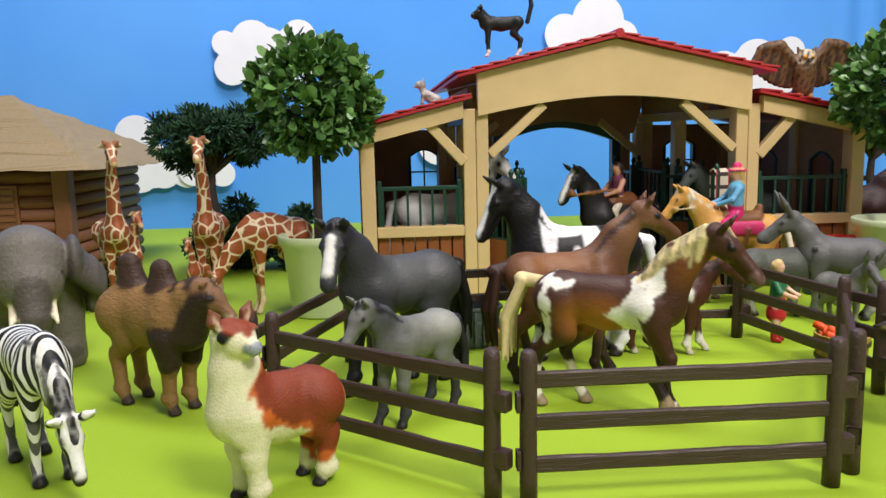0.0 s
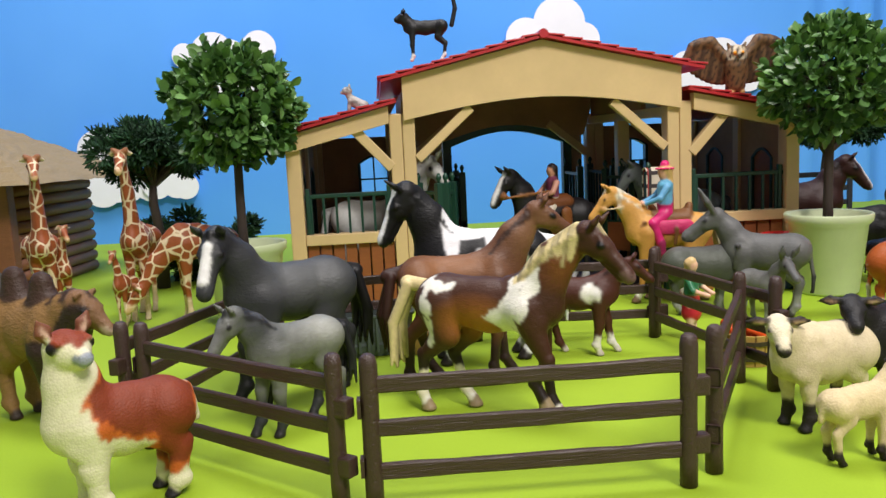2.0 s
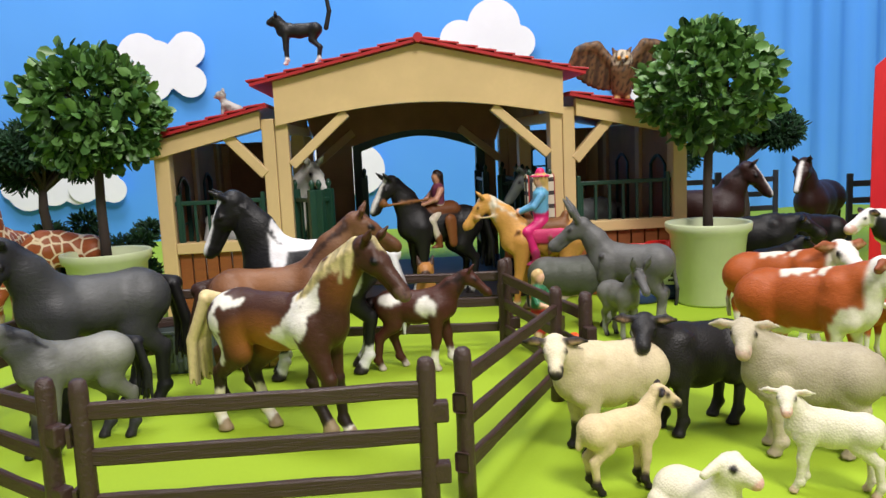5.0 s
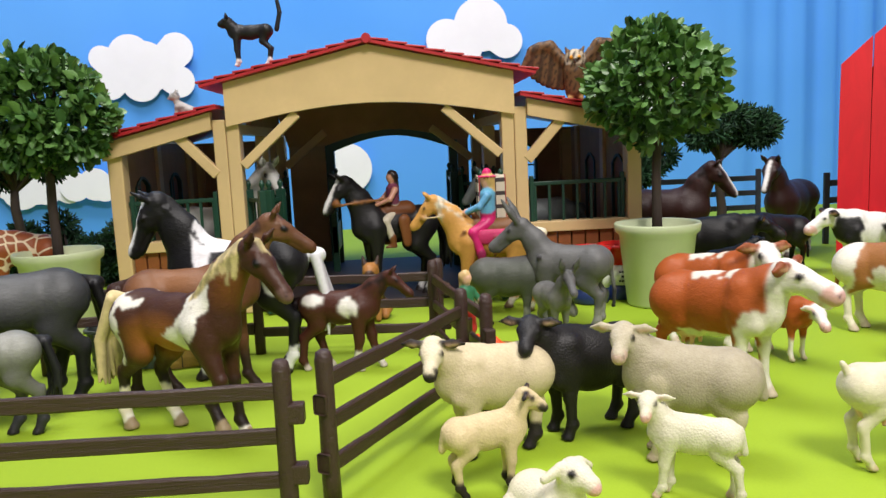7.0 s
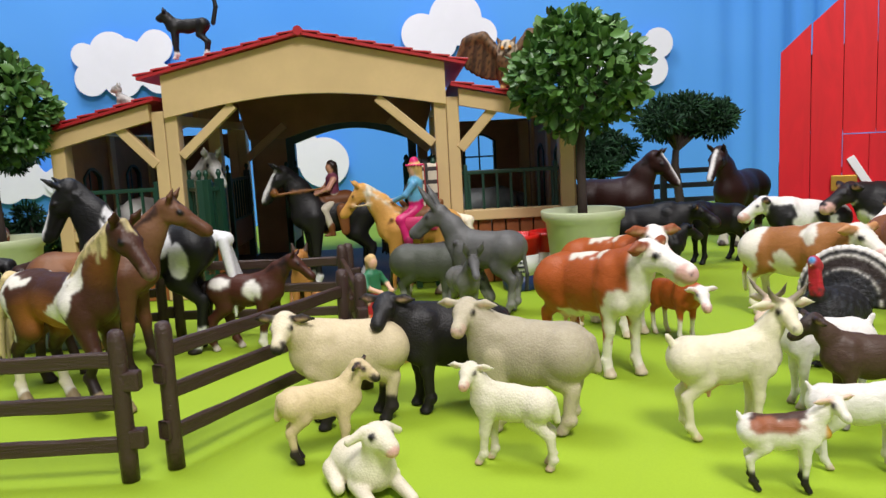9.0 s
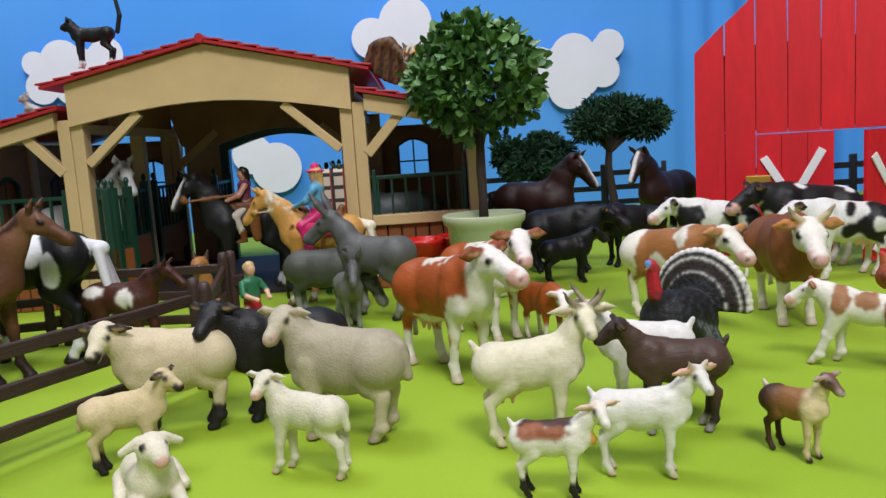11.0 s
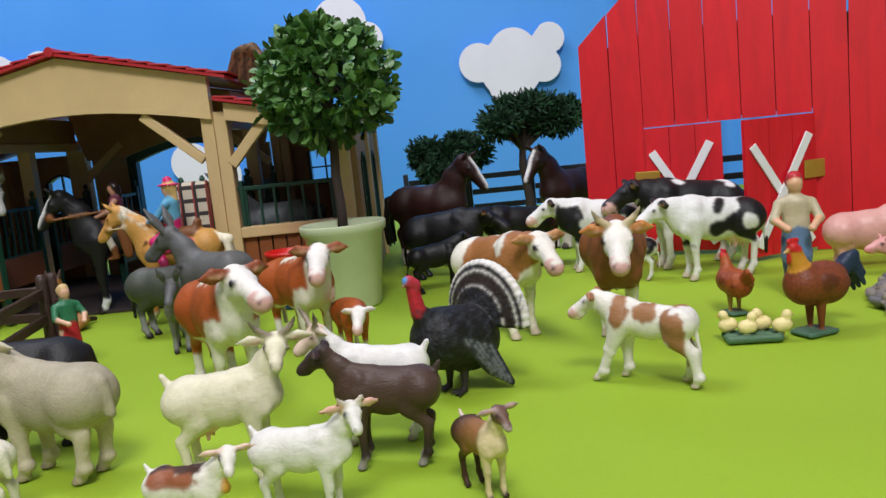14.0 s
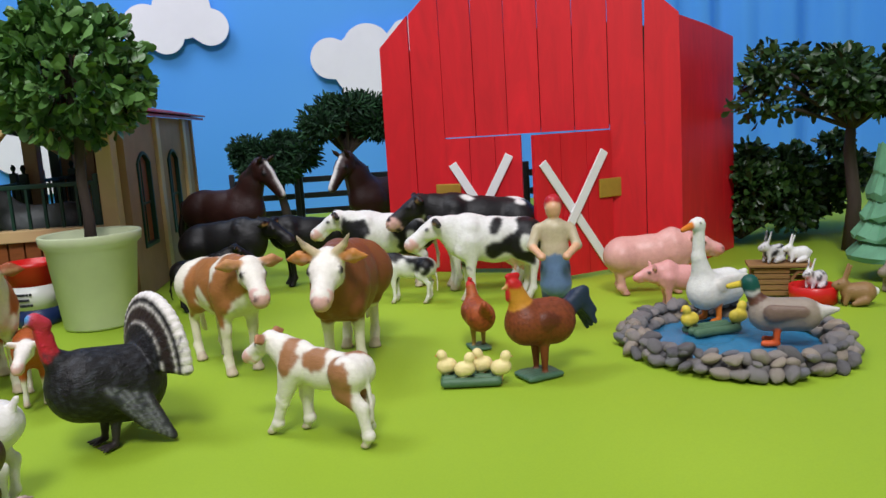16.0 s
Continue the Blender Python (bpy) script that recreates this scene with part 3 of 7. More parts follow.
    if s["mane"] and mane:
        shades = [rgba(dim(mane, q), 0) for q in (1.0, 0.80, 0.93, 0.70)]
        n = 40
        for q in range(n):
            f = q / (n - 1)
            bulge = s["arch"] * s["nlen"] * (1 - abs(f - 0.52) / 0.52)
            c0 = nb.lerp(nt, f) + crest * (s["nr"] * 0.98 * (1 - f) + hr * 0.80 * f + bulge)
            w0 = 0.55 * (s["nr"] * (1 - f) + hr * f)
            for sd in (1, -1):
                fall = s["fall"] * (1 + 0.25 * math.sin(q * 2.3 + sd))
                m1 = c0 - crest * fall * 0.35 + Vector((0, sd * (0.016 + w0 * 0.72), 0)) - nd * 0.05
                cone(c0, m1, s["crest"] * 0.42, s["crest"] * 0.34, shades[(q + sd) % 4], 1.0, 0.008)
                cone(m1, c0 - crest * fall + Vector((-0.01, sd * (0.010 + w0), -0.02)) - nd * (0.15 + 0.03 * math.sin(q * 1.3)), s["crest"] * 0.34, s["crest"] * 0.13, shades[(q + sd) % 4], 1.0, 0.006)
        for q in (-1, 0, 1):
            cone(poll + up * hr * 0.80, poll + d * hl * (0.30 + 0.05 * q) + up * hr * 0.70 + side * q * hr * 0.25, 0.028, 0.010, shades[q], 1.0, 0.008)
    if extra:
        for a, b, ra, rb, c, sy, k in extra:
            cone(a, b, ra, rb, rgba(c, 0), sy, k)
    fs = paint(H) if paint else None
    return figurine(name, label, category, P, pose(x, y, z, 0, 0, yaw), voxel, fs, material, group)


def blaze(colour, spec, wide=0.04):
    """A stripe of paint down the front of the face (straight heads)."""
    def make(H, s):
        an, ah = radians(s["neck"]), radians(s["hang"])
        R, fx = s["bulk"], 0.28 * s["L"]
        top = 1.0 - R * 0.98
        p = Vector((fx + 0.04 + s["nlen"] * math.cos(an), 0, top + R * 0.18 + s["nlen"] * math.sin(an)))
        d = Vector((math.cos(ah), 0, math.sin(ah)))
        u = Vector((-d.z, 0, d.x))

        def go(P, C):
            q = P / H - np.array(p)
            a, b = q @ np.array(d), q @ np.array(u)
            g = (a > 0.02) & (a < s["hlen"] + 0.1) & (b > 0.03) & (np.abs(P[:, 1] / H) < wide)
            C[g, :3] = srgb(*colour)
            return C
        return go
    return make


# ---- the setting ----
def ground():
    bm = bmesh.new()
    bmesh.ops.create_grid(bm, x_segments=120, y_segments=70, size=0.5)
    for v in bm.verts:
        v.co = Vector((0.45 + v.co.x * 3.6, 0.62 + v.co.y * 2.7, 0))
        v.co.z = -0.0006 + 0.0006 * noise.noise(v.co * 4.0)
    return tagged(new("ground", link_mesh("ground", bm, M_GREEN, True)), "bright lime green felt table cover under the toys", "ground", kind="structure")


ground()


def backdrop():
    """A hanging cloth that turns forward at its ends, with soft folds towards one end."""
    bm = bmesh.new()
    path = []
    for i in range(241):
        u = i / 240
        x = -1.25 + 3.2 * u
        y = 1.66
        if x > 1.15:
            q = (x - 1.15) / 0.8
            x, y = 1.15 + 0.75 * math.sin(q * 1.4), 1.66 - 0.62 * (1 - math.cos(q * 1.4))
        if x < -0.75:
            q = (-0.75 - x) / 0.5
            x, y = -0.75 - 0.5 * math.sin(q * 1.4), 1.66 - 0.5 * (1 - math.cos(q * 1.4))
        amp = 0.0003 + 0.014 * max(0.0, min(1.0, (x - 1.0) / 0.25))
        path.append((x, y + amp * (math.sin(x * 95) + 0.5 * math.sin(x * 41 + 1))))
    cols = [[bm.verts.new((x, y, z)) for z in (-0.01, 0.3, 0.7, 1.1)] for x, y in path]
    for a, b in zip(cols, cols[1:]):
        for k in range(3):
            bm.faces.new((a[k], b[k], b[k + 1], a[k + 1]))
    return tagged(new("backdrop", link_mesh("backdrop", bm, M_BLUE, True)), "plain sky blue cloth backdrop with soft folds", "backdrop", kind="structure")


backdrop()


def cloud(circles, y=1.645):
    """A card cut-out: the outline of several discs seen together."""
    cx = sum(c[0] * c[2] for c in circles) / sum(c[2] for c in circles)
    cz = sum(c[1] * c[2] for c in circles) / sum(c[2] for c in circles)
    pts = []
    for i in range(160):
        a = 2 * math.pi * i / 160
        dx, dz = math.cos(a), math.sin(a)
        best = 0.01
        for x, z, r in circles:
            ox, oz = x - cx, z - cz
            b = ox * dx + oz * dz
            disc = b * b - (ox * ox + oz * oz - r * r)
            if disc > 0:
                best = max(best, b + math.sqrt(disc))
        pts.append((cx + best * dx, cz + best * dz))
    ob = new("cloud", link_mesh("cloud", prism(pts, y - 0.003, y), M_CLOUD))
    return tagged(ob, "white card cloud cut-out pinned on the blue backdrop", "cloud", "clouds on the backdrop")


cloud([(-0.290, 0.375, 0.025), (-0.234, 0.377, 0.043), (-0.141, 0.385, 0.035), (-0.278, 0.326, 0.035), (-0.215, 0.325, 0.040), (-0.140, 0.322, 0.032), (-0.208, 0.352, 0.054)])
cloud([(0.411, 0.384, 0.042), (0.483, 0.412, 0.055), (0.534, 0.377, 0.035), (0.449, 0.365, 0.035)])
cloud([(0.760, 0.306, 0.040), (0.833, 0.321, 0.049), (0.909, 0.342, 0.032), (0.895, 0.289, 0.035), (0.821, 0.257, 0.044), (0.827, 0.291, 0.065), (0.880, 0.306, 0.041)])
cloud([(-0.478, 0.193, 0.042), (-0.478, 0.117, 0.040), (-0.505, 0.124, 0.025), (-0.429, 0.121, 0.036), (-0.383, 0.113, 0.028), (-0.450, 0.133, 0.047)])
cloud([(0.140, 0.161, 0.042), (0.189, 0.129, 0.053)])
cloud([(-0.367, 0.119, 0.030), (-0.326, 0.122, 0.033), (-0.309, 0.112, 0.026)], 1.638)


# ---- stable ----
def arch(x0, x1, z, rise, n=14):
    return [(x0 + (x1 - x0) * i / n, z + rise * math.sin(math.pi * i / n)) for i in range(n + 1)]


def stable():
    t = thing("horse_stable", "beige plastic toy stable with red roofs and green railings", "toy stable")
    F, B = 0.842, 1.20
    P = lambda n, bm, m, label="", par=t: part(n, bm, m, par, label)
    # posts along the front
    for x in (-0.004, 0.1075, 0.1215, 0.4155, 0.4295, 0.5545):
        w = 0.0078 if x in (-0.004, 0.5545) else 0.0068
        top = 0.186 if x in (-0.004, 0.5545) else 0.210
        P("post", bx(x - w, F, 0, x + w, F + 0.02, top, bev=0.0015), M_BEIGE)
        P("post", bx(x - w, B - 0.02, 0, x + w, B - 0.001, top, bev=0.0015), M_BEIGE)
    # gable board with its arched lower edge
    low = arch(0.1165, 0.4225, 0.202, 0.019)
    P("gable_board", prism([(0.1165, 0.247), (0.2685, 0.281), (0.4225, 0.247)] + low[::-1], F - 0.006, F + 0.006), M_BEIGE)
    low = [(0.135, 0.178)] + arch(0.190, 0.385, 0.178, 0.020) + [(0.402, 0.178)]
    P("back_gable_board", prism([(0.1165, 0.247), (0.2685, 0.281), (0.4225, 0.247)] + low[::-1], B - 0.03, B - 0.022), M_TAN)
    # braces
    for x0, x1 in ((0.130, 0.190), (0.407, 0.347)):
        P("brace", beam((x0, F + 0.004, 0.160), (x1, F + 0.004, 0.213), 0.010, 0.010), M_BEIGE)
        P("brace", beam((x0, B - 0.03, 0.150), (x1, B - 0.03, 0.198), 0.011, 0.010), M_BEIGE)
    for x0, x1, z1 in ((0.102, 0.062, 0.196), (0.436, 0.476, 0.196)):
        P("brace", beam((x0, F + 0.004, 0.152), (x1, F + 0.004, z1), 0.011, 0.010), M_BEIGE)
    # sloping fascia of the two wings
    P("wing_fascia", prism([(-0.014, 0.172), (-0.014, 0.190), (0.1005, 0.218), (0.1005, 0.200)], F - 0.006, F + 0.006), M_BEIGE)
    P("wing_fascia", prism([(0.566, 0.172), (0.566, 0.190), (0.4365, 0.218), (0.4365, 0.200)], F - 0.006, F + 0.006), M_BEIGE)
    # roofs: courses of tiles, each lapped over the next
    def roof(name, xa, za, xb, zb, y0, y1, n):
        r = P(name, beam((xa, (y0 + y1) / 2, za), (xb, (y0 + y1) / 2, zb), 0.003, y1 - y0, 0.0), M_ROOF)
        for i in range(n):
            f0, f1 = i / n, (i + 1.12) / n
            a = Vector((xa + (xb - xa) * f0, 0, za + (zb - za) * f0))
            b = Vector((xa + (xb - xa) * f1, 0, za + (zb - za) * f1))
            up = Vector((-(zb - za), 0, xb - xa)).normalized()
            up = up if up.z > 0 else -up
            a2, b2 = a + up * 0.0022, b + up * 0.0046
            a2.y = b2.y = (y0 + y1) / 2
            part("tile_course", beam(a2, b2, 0.0022, y1 - y0 + 0.001, 0.0006), M_ROOF, r)
        return r
    roof("gable_roof", 0.2685, 0.284, 0.094, 0.244, F - 0.016, B + 0.01, 9)
    roof("gable_roof", 0.2685, 0.284, 0.445, 0.244, F - 0.016, B + 0.01, 9)
    P("ridge_cap", tube([(0.2685, F - 0.018, 0.286), (0.2685, B + 0.012, 0.286)], [0.005, 0.005], 12), M_ROOF)
    roof("wing_roof", 0.109, 0.2225, -0.028, 0.190, F - 0.014, B + 0.01, 7)
    roof("wing_roof", 0.428, 0.2225, 0.583, 0.190, F - 0.014, B + 0.01, 7)
    # wings: sills, board panels and railings
    for x0, x1 in ((0.0042, 0.1003), (0.4367, 0.5463)):
        P("sill", bx(x0, F - 0.001, 0.072, x1, F + 0.016, 0.0835, bev=0.001), M_BEIGE)
        n = 7
        for i in range(n):
            a, b = x0 + (x1 - x0) * i / n, x0 + (x1 - x0) * (i + 1) / n
            P("board", bx(a + 0.0008, F + 0.005, 0, b - 0.0008, F + 0.012, 0.0718, bev=0.0008), M_BOARD)
        r = P("railing", bx(x0, F + 0.006, 0.123, x1, F + 0.010, 0.1275, bev=0.0008), M_GREENP, "dark green plastic railing")
        for i in range(7):
            x = x0 + (x1 - x0) * (i + 0.5) / 7
            part("bar", bx(x - 0.0013, F + 0.0065, 0.0832, x + 0.0013, F + 0.0095, 0.123), M_GREENP, r)
        for x in (x0 + 0.004, x1 - 0.004):
            part("rail_post", bx(x - 0.0022, F + 0.005, 0.0832, x + 0.0022, F + 0.011, 0.134, bev=0.0008), M_GREENP, r)
    # walls
    def window(xc, w, z0, z1, axis, at, dark=True):
        """Arched frame with glazing bars, in a wall across y (axis y) or across x."""
        fr = prism([(xc - w, z0), (xc - w, z1)] + arch(xc - w, xc + w, z1, 0.012)[1:-1] + [(xc + w, z1), (xc + w, z0),
                   (xc + w - 0.004, z0 + 0.004), (xc + w - 0.004, z1)] + arch(xc - w + 0.004, xc + w - 0.004, z1, 0.009)[1:-1][::-1] +
                   [(xc - w + 0.004, z1), (xc - w + 0.004, z0 + 0.004), (xc + w - 0.004, z0 + 0.004), (xc + w, z0)], -0.006, 0.006)
        bars = [bx(xc - 0.0012, -0.002, z0 + 0.004, xc + 0.0012, 0.002, z1 + 0.009), bx(xc - w + 0.004, -0.0025, (z0 + z1) / 2, xc + w - 0.004, 0.0025, (z0 + z1) / 2 + 0.0024)]
        f = P("window_frame", fr, M_GREENP, "dark green arched window frame")
        for b in bars:
            part("glazing_bar", b, M_GREENP, f)
        f.matrix_world = Matrix.Translation((0, at, 0)) if axis == "y" else pose(at, 0, 0, 0, 0, 90)
        if not dark:
            return
        # stable doors: planked shutters within the arch
        leaf = P("shutter", prism([(xc - w + 0.004, z0 + 0.004), (xc - w + 0.004, z1)] + arch(xc - w + 0.004, xc + w - 0.004, z1, 0.009)[1:-1] + [(xc + w - 0.004, z1), (xc + w - 0.004, z0 + 0.004)], -0.001, 0.003), M_BOARD)
        leaf.matrix_world = f.matrix_world
    def wall(axis, at, u0, u1, h, holes):
        """A wall with arched holes (centre, half width, sill, spring)."""
        us = u0
        pieces = []
        for c, w, z0, z1 in sorted(holes):
            pieces.append([(us, 0), (c - w, 0), (c - w, h), (us, h)])
            if z0 > 0:
                pieces.append([(c - w, 0), (c + w, 0), (c + w, z0), (c - w, z0)])
            pieces.append([(c - w, h)] + arch(c - w, c + w, z1, 0.012) + [(c + w, h)])
            us = c + w
        pieces.append([(us, 0), (u1, 0), (u1, h), (us, h)])
        bm = bmesh.new()
        for p in pieces:
            q = prism(p, -0.004, 0.004)
            me = bpy.data.meshes.new("piece")
            q.to_mesh(me)
            q.free()
            bm.from_mesh(me)
            bpy.data.meshes.remove(me)
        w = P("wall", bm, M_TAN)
        w.matrix_world = Matrix.Translation((0, at, 0)) if axis == "y" else pose(at, 0, 0, 0, 0, 90)
    wall("y", B, -0.012, 0.123, 0.19, [(0.080, 0.024, 0.100, 0.150)])
    wall("y", B, 0.414, 0.568, 0.19, [(0.485, 0.026, 0.108, 0.158)])
    window(0.080, 0.024, 0.100, 0.150, "y", B, False)
    window(0.485, 0.026, 0.108, 0.158, "y", B, False)
    for at in (-0.008, 0.5645):
        wall("x", at, F + 0.022, B - 0.022, 0.190, [(0.925, 0.026, 0.05, 0.140), (1.06, 0.026, 0.05, 0.140)])
        for c in (0.925, 1.06):
            window(c, 0.026, 0.05, 0.140, "x", at, True)
        for yy in (0.99, 1.13):
            P("pillar", bx(at - 0.008, yy - 0.008, 0, at + 0.008, yy + 0.008, 0.190, bev=0.001), M_BEIGE)
    # back arch of dark green
    out = [(0.187, 0), (0.187, 0.180)] + arch(0.187, 0.387, 0.180, 0.022)[1:-1] + [(0.387, 0.180), (0.387, 0), (0.374, 0), (0.374, 0.169)] + arch(0.200, 0.374, 0.169, 0.020)[1:-1][::-1] + [(0.200, 0.169), (0.200, 0)]
    P("back_arch", prism(out, B - 0.012, B + 0.004), M_GREENP, "dark green arched doorway frame")
    wall("y", B - 0.004, 0.1325, 0.186, 0.18, [])
    wall("y", B - 0.004, 0.388, 0.404, 0.18, [])
    for x in (0.121, 0.416):
        P("eaves_beam", bx(x - 0.006, F + 0.022, 0.194, x + 0.006, B - 0.022, 0.205, bev=0.001), M_BEIGE)
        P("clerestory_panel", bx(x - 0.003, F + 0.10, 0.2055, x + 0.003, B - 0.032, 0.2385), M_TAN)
        P("middle_post", bx(x - 0.008, 1.02, 0, x + 0.008, 1.036, 0.194, bev=0.001), M_BEIGE)
    # stall partitions and the standing gates of dark green bars
    def gate(x0, y0, x1, y1, n, name="stall_gate"):
        L = math.hypot(x1 - x0, y1 - y0)
        g = P(name, bx(0, -0.003, 0.03, L, 0.003, 0.066), M_BOARD, "boarded stall gate with green bars")
        g.matrix_world = pose(x0, y0, 0, 0, 0, math.degrees(math.atan2(y1 - y0, x1 - x0)))
        for i in range(n):
            x = L * (i + 0.5) / n
            part("bar", bx(x - 0.0012, -0.0012, 0.0665, x + 0.0012, 0.0012, 0.121), M_GREENP, g)
        for x in (0.0035, L - 0.0035):
            part("gate_post", bx(x - 0.0035, -0.0045, 0.001, x + 0.0035, 0.0045, 0.134, bev=0.001), M_GREENP, g)
            knob = lathe([(0.0022, 0.1338), (0.0016, 0.136), (0.0030, 0.139), (0.0030, 0.141), (0.0012, 0.1445)], 12)
            bmesh.ops.translate(knob, vec=(x, 0, 0), verts=knob.verts)
            part("finial", knob, M_GREENP, g, "", True)
        for z in (0.064, 0.121):
            part("gate_rail", bx(0.004, -0.0026, z, L - 0.004, 0.0026, z + 0.004), M_GREENP, g)
    gate(0.128, 0.864, 0.152, 0.825, 4)
    gate(0.156, 0.825, 0.168, 0.85, 3)
    gate(0.128, 0.90, 0.128, 1.015, 8, "stall_partition")
    gate(0.128, 1.045, 0.128, 1.17, 8, "stall_partition")
    gate(0.410, 0.93, 0.410, 1.015, 6, "stall_partition")
    gate(0.410, 1.045, 0.410, 1.17, 8, "stall_partition")
    gate(0.372, 0.97, 0.405, 0.94, 4)
    gate(0.379, 0.832, 0.408, 0.834, 3)
    gate(0.203, 1.165, 0.203, 1.075, 5, "back_gate")
    gate(0.371, 1.165, 0.371, 1.075, 5, "back_gate")
    # dark sheet over the floor, shade under the roof put into its colour
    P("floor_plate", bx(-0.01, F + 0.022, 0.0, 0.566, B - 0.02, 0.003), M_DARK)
    return t


stable()


# ---- paddock fence ----
def fence_panel():
    t = thing("fence_panel", "dark brown wooden-look plastic paddock fence panel on green felt", "fence", group="paddock fence panels")
    L = 0.158
    for x in (0.0, L):
        prof = [(0.0046, 0), (0.0046, 0.012), (0.0043, 0.04), (0.0045, 0.073), (0.0038, 0.0772), (0.0022, 0.0785)]
        bm = lathe(prof, 12)
        for v in bm.verts:
            k = 1 + 0.10 * noise.noise(Vector((v.co.x * 300, v.co.y * 300, v.co.z * 60)))
            v.co.x, v.co.y = v.co.x * k + x, v.co.y * k
        p = part("post", bm, M_FENCE, t, smooth=True)
        for z in (0.022, 0.052):
            s = 1 if x else -1
            part("hinge_lug", bx(x + s * 0.0030 - 0.0025, -0.0036, z - 0.005, x + s * 0.0075 + 0.0025, 0.0036, z + 0.005, bev=0.0012), M_FENCE, p)
    for z in (0.019, 0.041, 0.063):
        bm = bx(0.002, -0.0019, z - 0.0040, L - 0.002, 0.0019, z + 0.0040)
        bmesh.ops.subdivide_edges(bm, edges=[e for e in bm.edges if e.calc_length() > 0.05], cuts=22)
        bmesh.ops.bevel(bm, geom=[e for e in bm.edges if len(e.link_faces) == 2 and e.calc_face_angle() > 1.0], offset=0.0008, segments=1, affect="EDGES")
        for v in bm.verts:
            q = Vector((v.co.x * 40, z * 500, v.co.z * 300))
            v.co.z += 0.0005 * noise.noise(q)
            v.co.y += 0.0003 * noise.noise(q * 2.0)
        part("rail", bm, M_FENCER, t)
    return t


PANEL = fence_panel()


def place_panel(a, b, first=False):
    m = pose(a[0], a[1], 0, 0, 0, math.degrees(math.atan2(b[1] - a[1], b[0] - a[0])))
    if first:
        PANEL.matrix_world = m
        return
    copy_thing(PANEL, m)


place_panel((0.075, 0.360), (0.233, 0.357), True)
for a, b in (((-0.063, 0.468), (0.058, 0.366)), ((0.252, 0.370), (0.331, 0.507)), ((-0.022, 0.622), (-0.072, 0.486)),
             ((-0.004, 0.640), (0.150, 0.668)), ((0.166, 0.668), (0.305, 0.65)), ((0.318, 0.64), (0.338, 0.524))):
    place_panel(a, b)


# ---- red barn ----
def red_barn():
    t = thing("red_barn", "bright red plank barn with white cross braces", "barn", pose(0.830, 0.918, 0, 0, 0, -24))
    W, n = 0.312, 9
    tops = [(0.0, 0.245), (0.060, 0.300), (0.105, 0.330), (0.156, 0.346), (0.207, 0.332), (0.252, 0.304), (0.312, 0.252)]
    h = lambda x: np.interp(x, [q[0] for q in tops], [q[1] for q in tops])
    d0, d1, dh = W * 2 / n, W * 7 / n, 0.146
    for i in range(n):
        a, b = W * i / n + 0.0004, W * (i + 1) / n - 0.0004
        z0 = dh if d0 <= (a + b) / 2 <= d1 else 0
        lean = 0.0016 * max(0.0, math.sin(i * 1.7 + 0.6))
        part("plank", prism([(a, z0), (a, h(a) - 0.08), (a + lean, h(a)), (b - 0.0005 * (i % 3), h(b)), (b, h(b) - 0.07), (b, z0)], 0.0006 * (i % 2), 0.004 + 0.0006 * (i % 2)), M_RED, t)
    # dark sheets behind the planks, seen through their gaps
    part("dark_backing", prism([(0.002, dh + 0.004), (0.002, 0.228), (0.06, 0.250), (W - 0.06, 0.250), (W - 0.004, 0.235), (W - 0.004, dh + 0.004)], 0.0050, 0.0062), M_DARK, t)
    part("dark_backing", bx(0.002, 0.0050, 0.001, d0 - 0.001, 0.0062, dh + 0.003), M_DARK, t)
    part("dark_backing", bx(d1 + 0.001, 0.0050, 0.001, W - 0.004, 0.0062, dh + 0.003), M_DARK, t)
    part("side_wall", prism([(0.0052, 0), (0.0052, 0.251), (0.075, 0.246), (0.155, 0.237), (0.155, 0)], 0, 0.004), M_RED, t).matrix_local = pose(W - 0.0045, 0, 0, 0, 0, 68)

    def door(x, w, ang, flip, name):
        o = -w if flip else 0
        d = part(name, bx(o + 0.0002, -0.0005, 0.004, o + w - 0.0002, 0.0015, dh - 0.0012), M_RED, t)
        d.matrix_local = pose(x, 0.0 if not flip else -0.002, 0, 0, 0, ang)
        for i in range(3):
            part("door_plank", bx(o + w * i / 3 + 0.0003, -0.0028, 0.004, o + w * (i + 1) / 3 - 0.0003, -0.0006, dh - 0.0012), M_RED, d)
        for a, b, yy in (((o + 0.008, -0.0045, 0.118), (o + w - 0.010, -0.0045, 0.012), 0), ((o + w - 0.012, -0.0065, 0.125), (o + 0.010, -0.0065, 0.014), 0)):
            part("white_brace", beam(a, b, 0.009, 0.002, 0.0004), M_WHITE, d, "white painted cross brace")
        q = -0.004 if flip else 0.002
        hg = part("brass_hinge", bx(q - 0.014, -0.0052, 0.078, q + 0.014, -0.0032, 0.097, bev=0.0012), M_BRASS, d, "brass hinge plate")
        return d

    door(d0, 0.083, 0, False, "barn_door")
    door(d1, 0.092, 44, True, "barn_door")
    return t


red_barn()


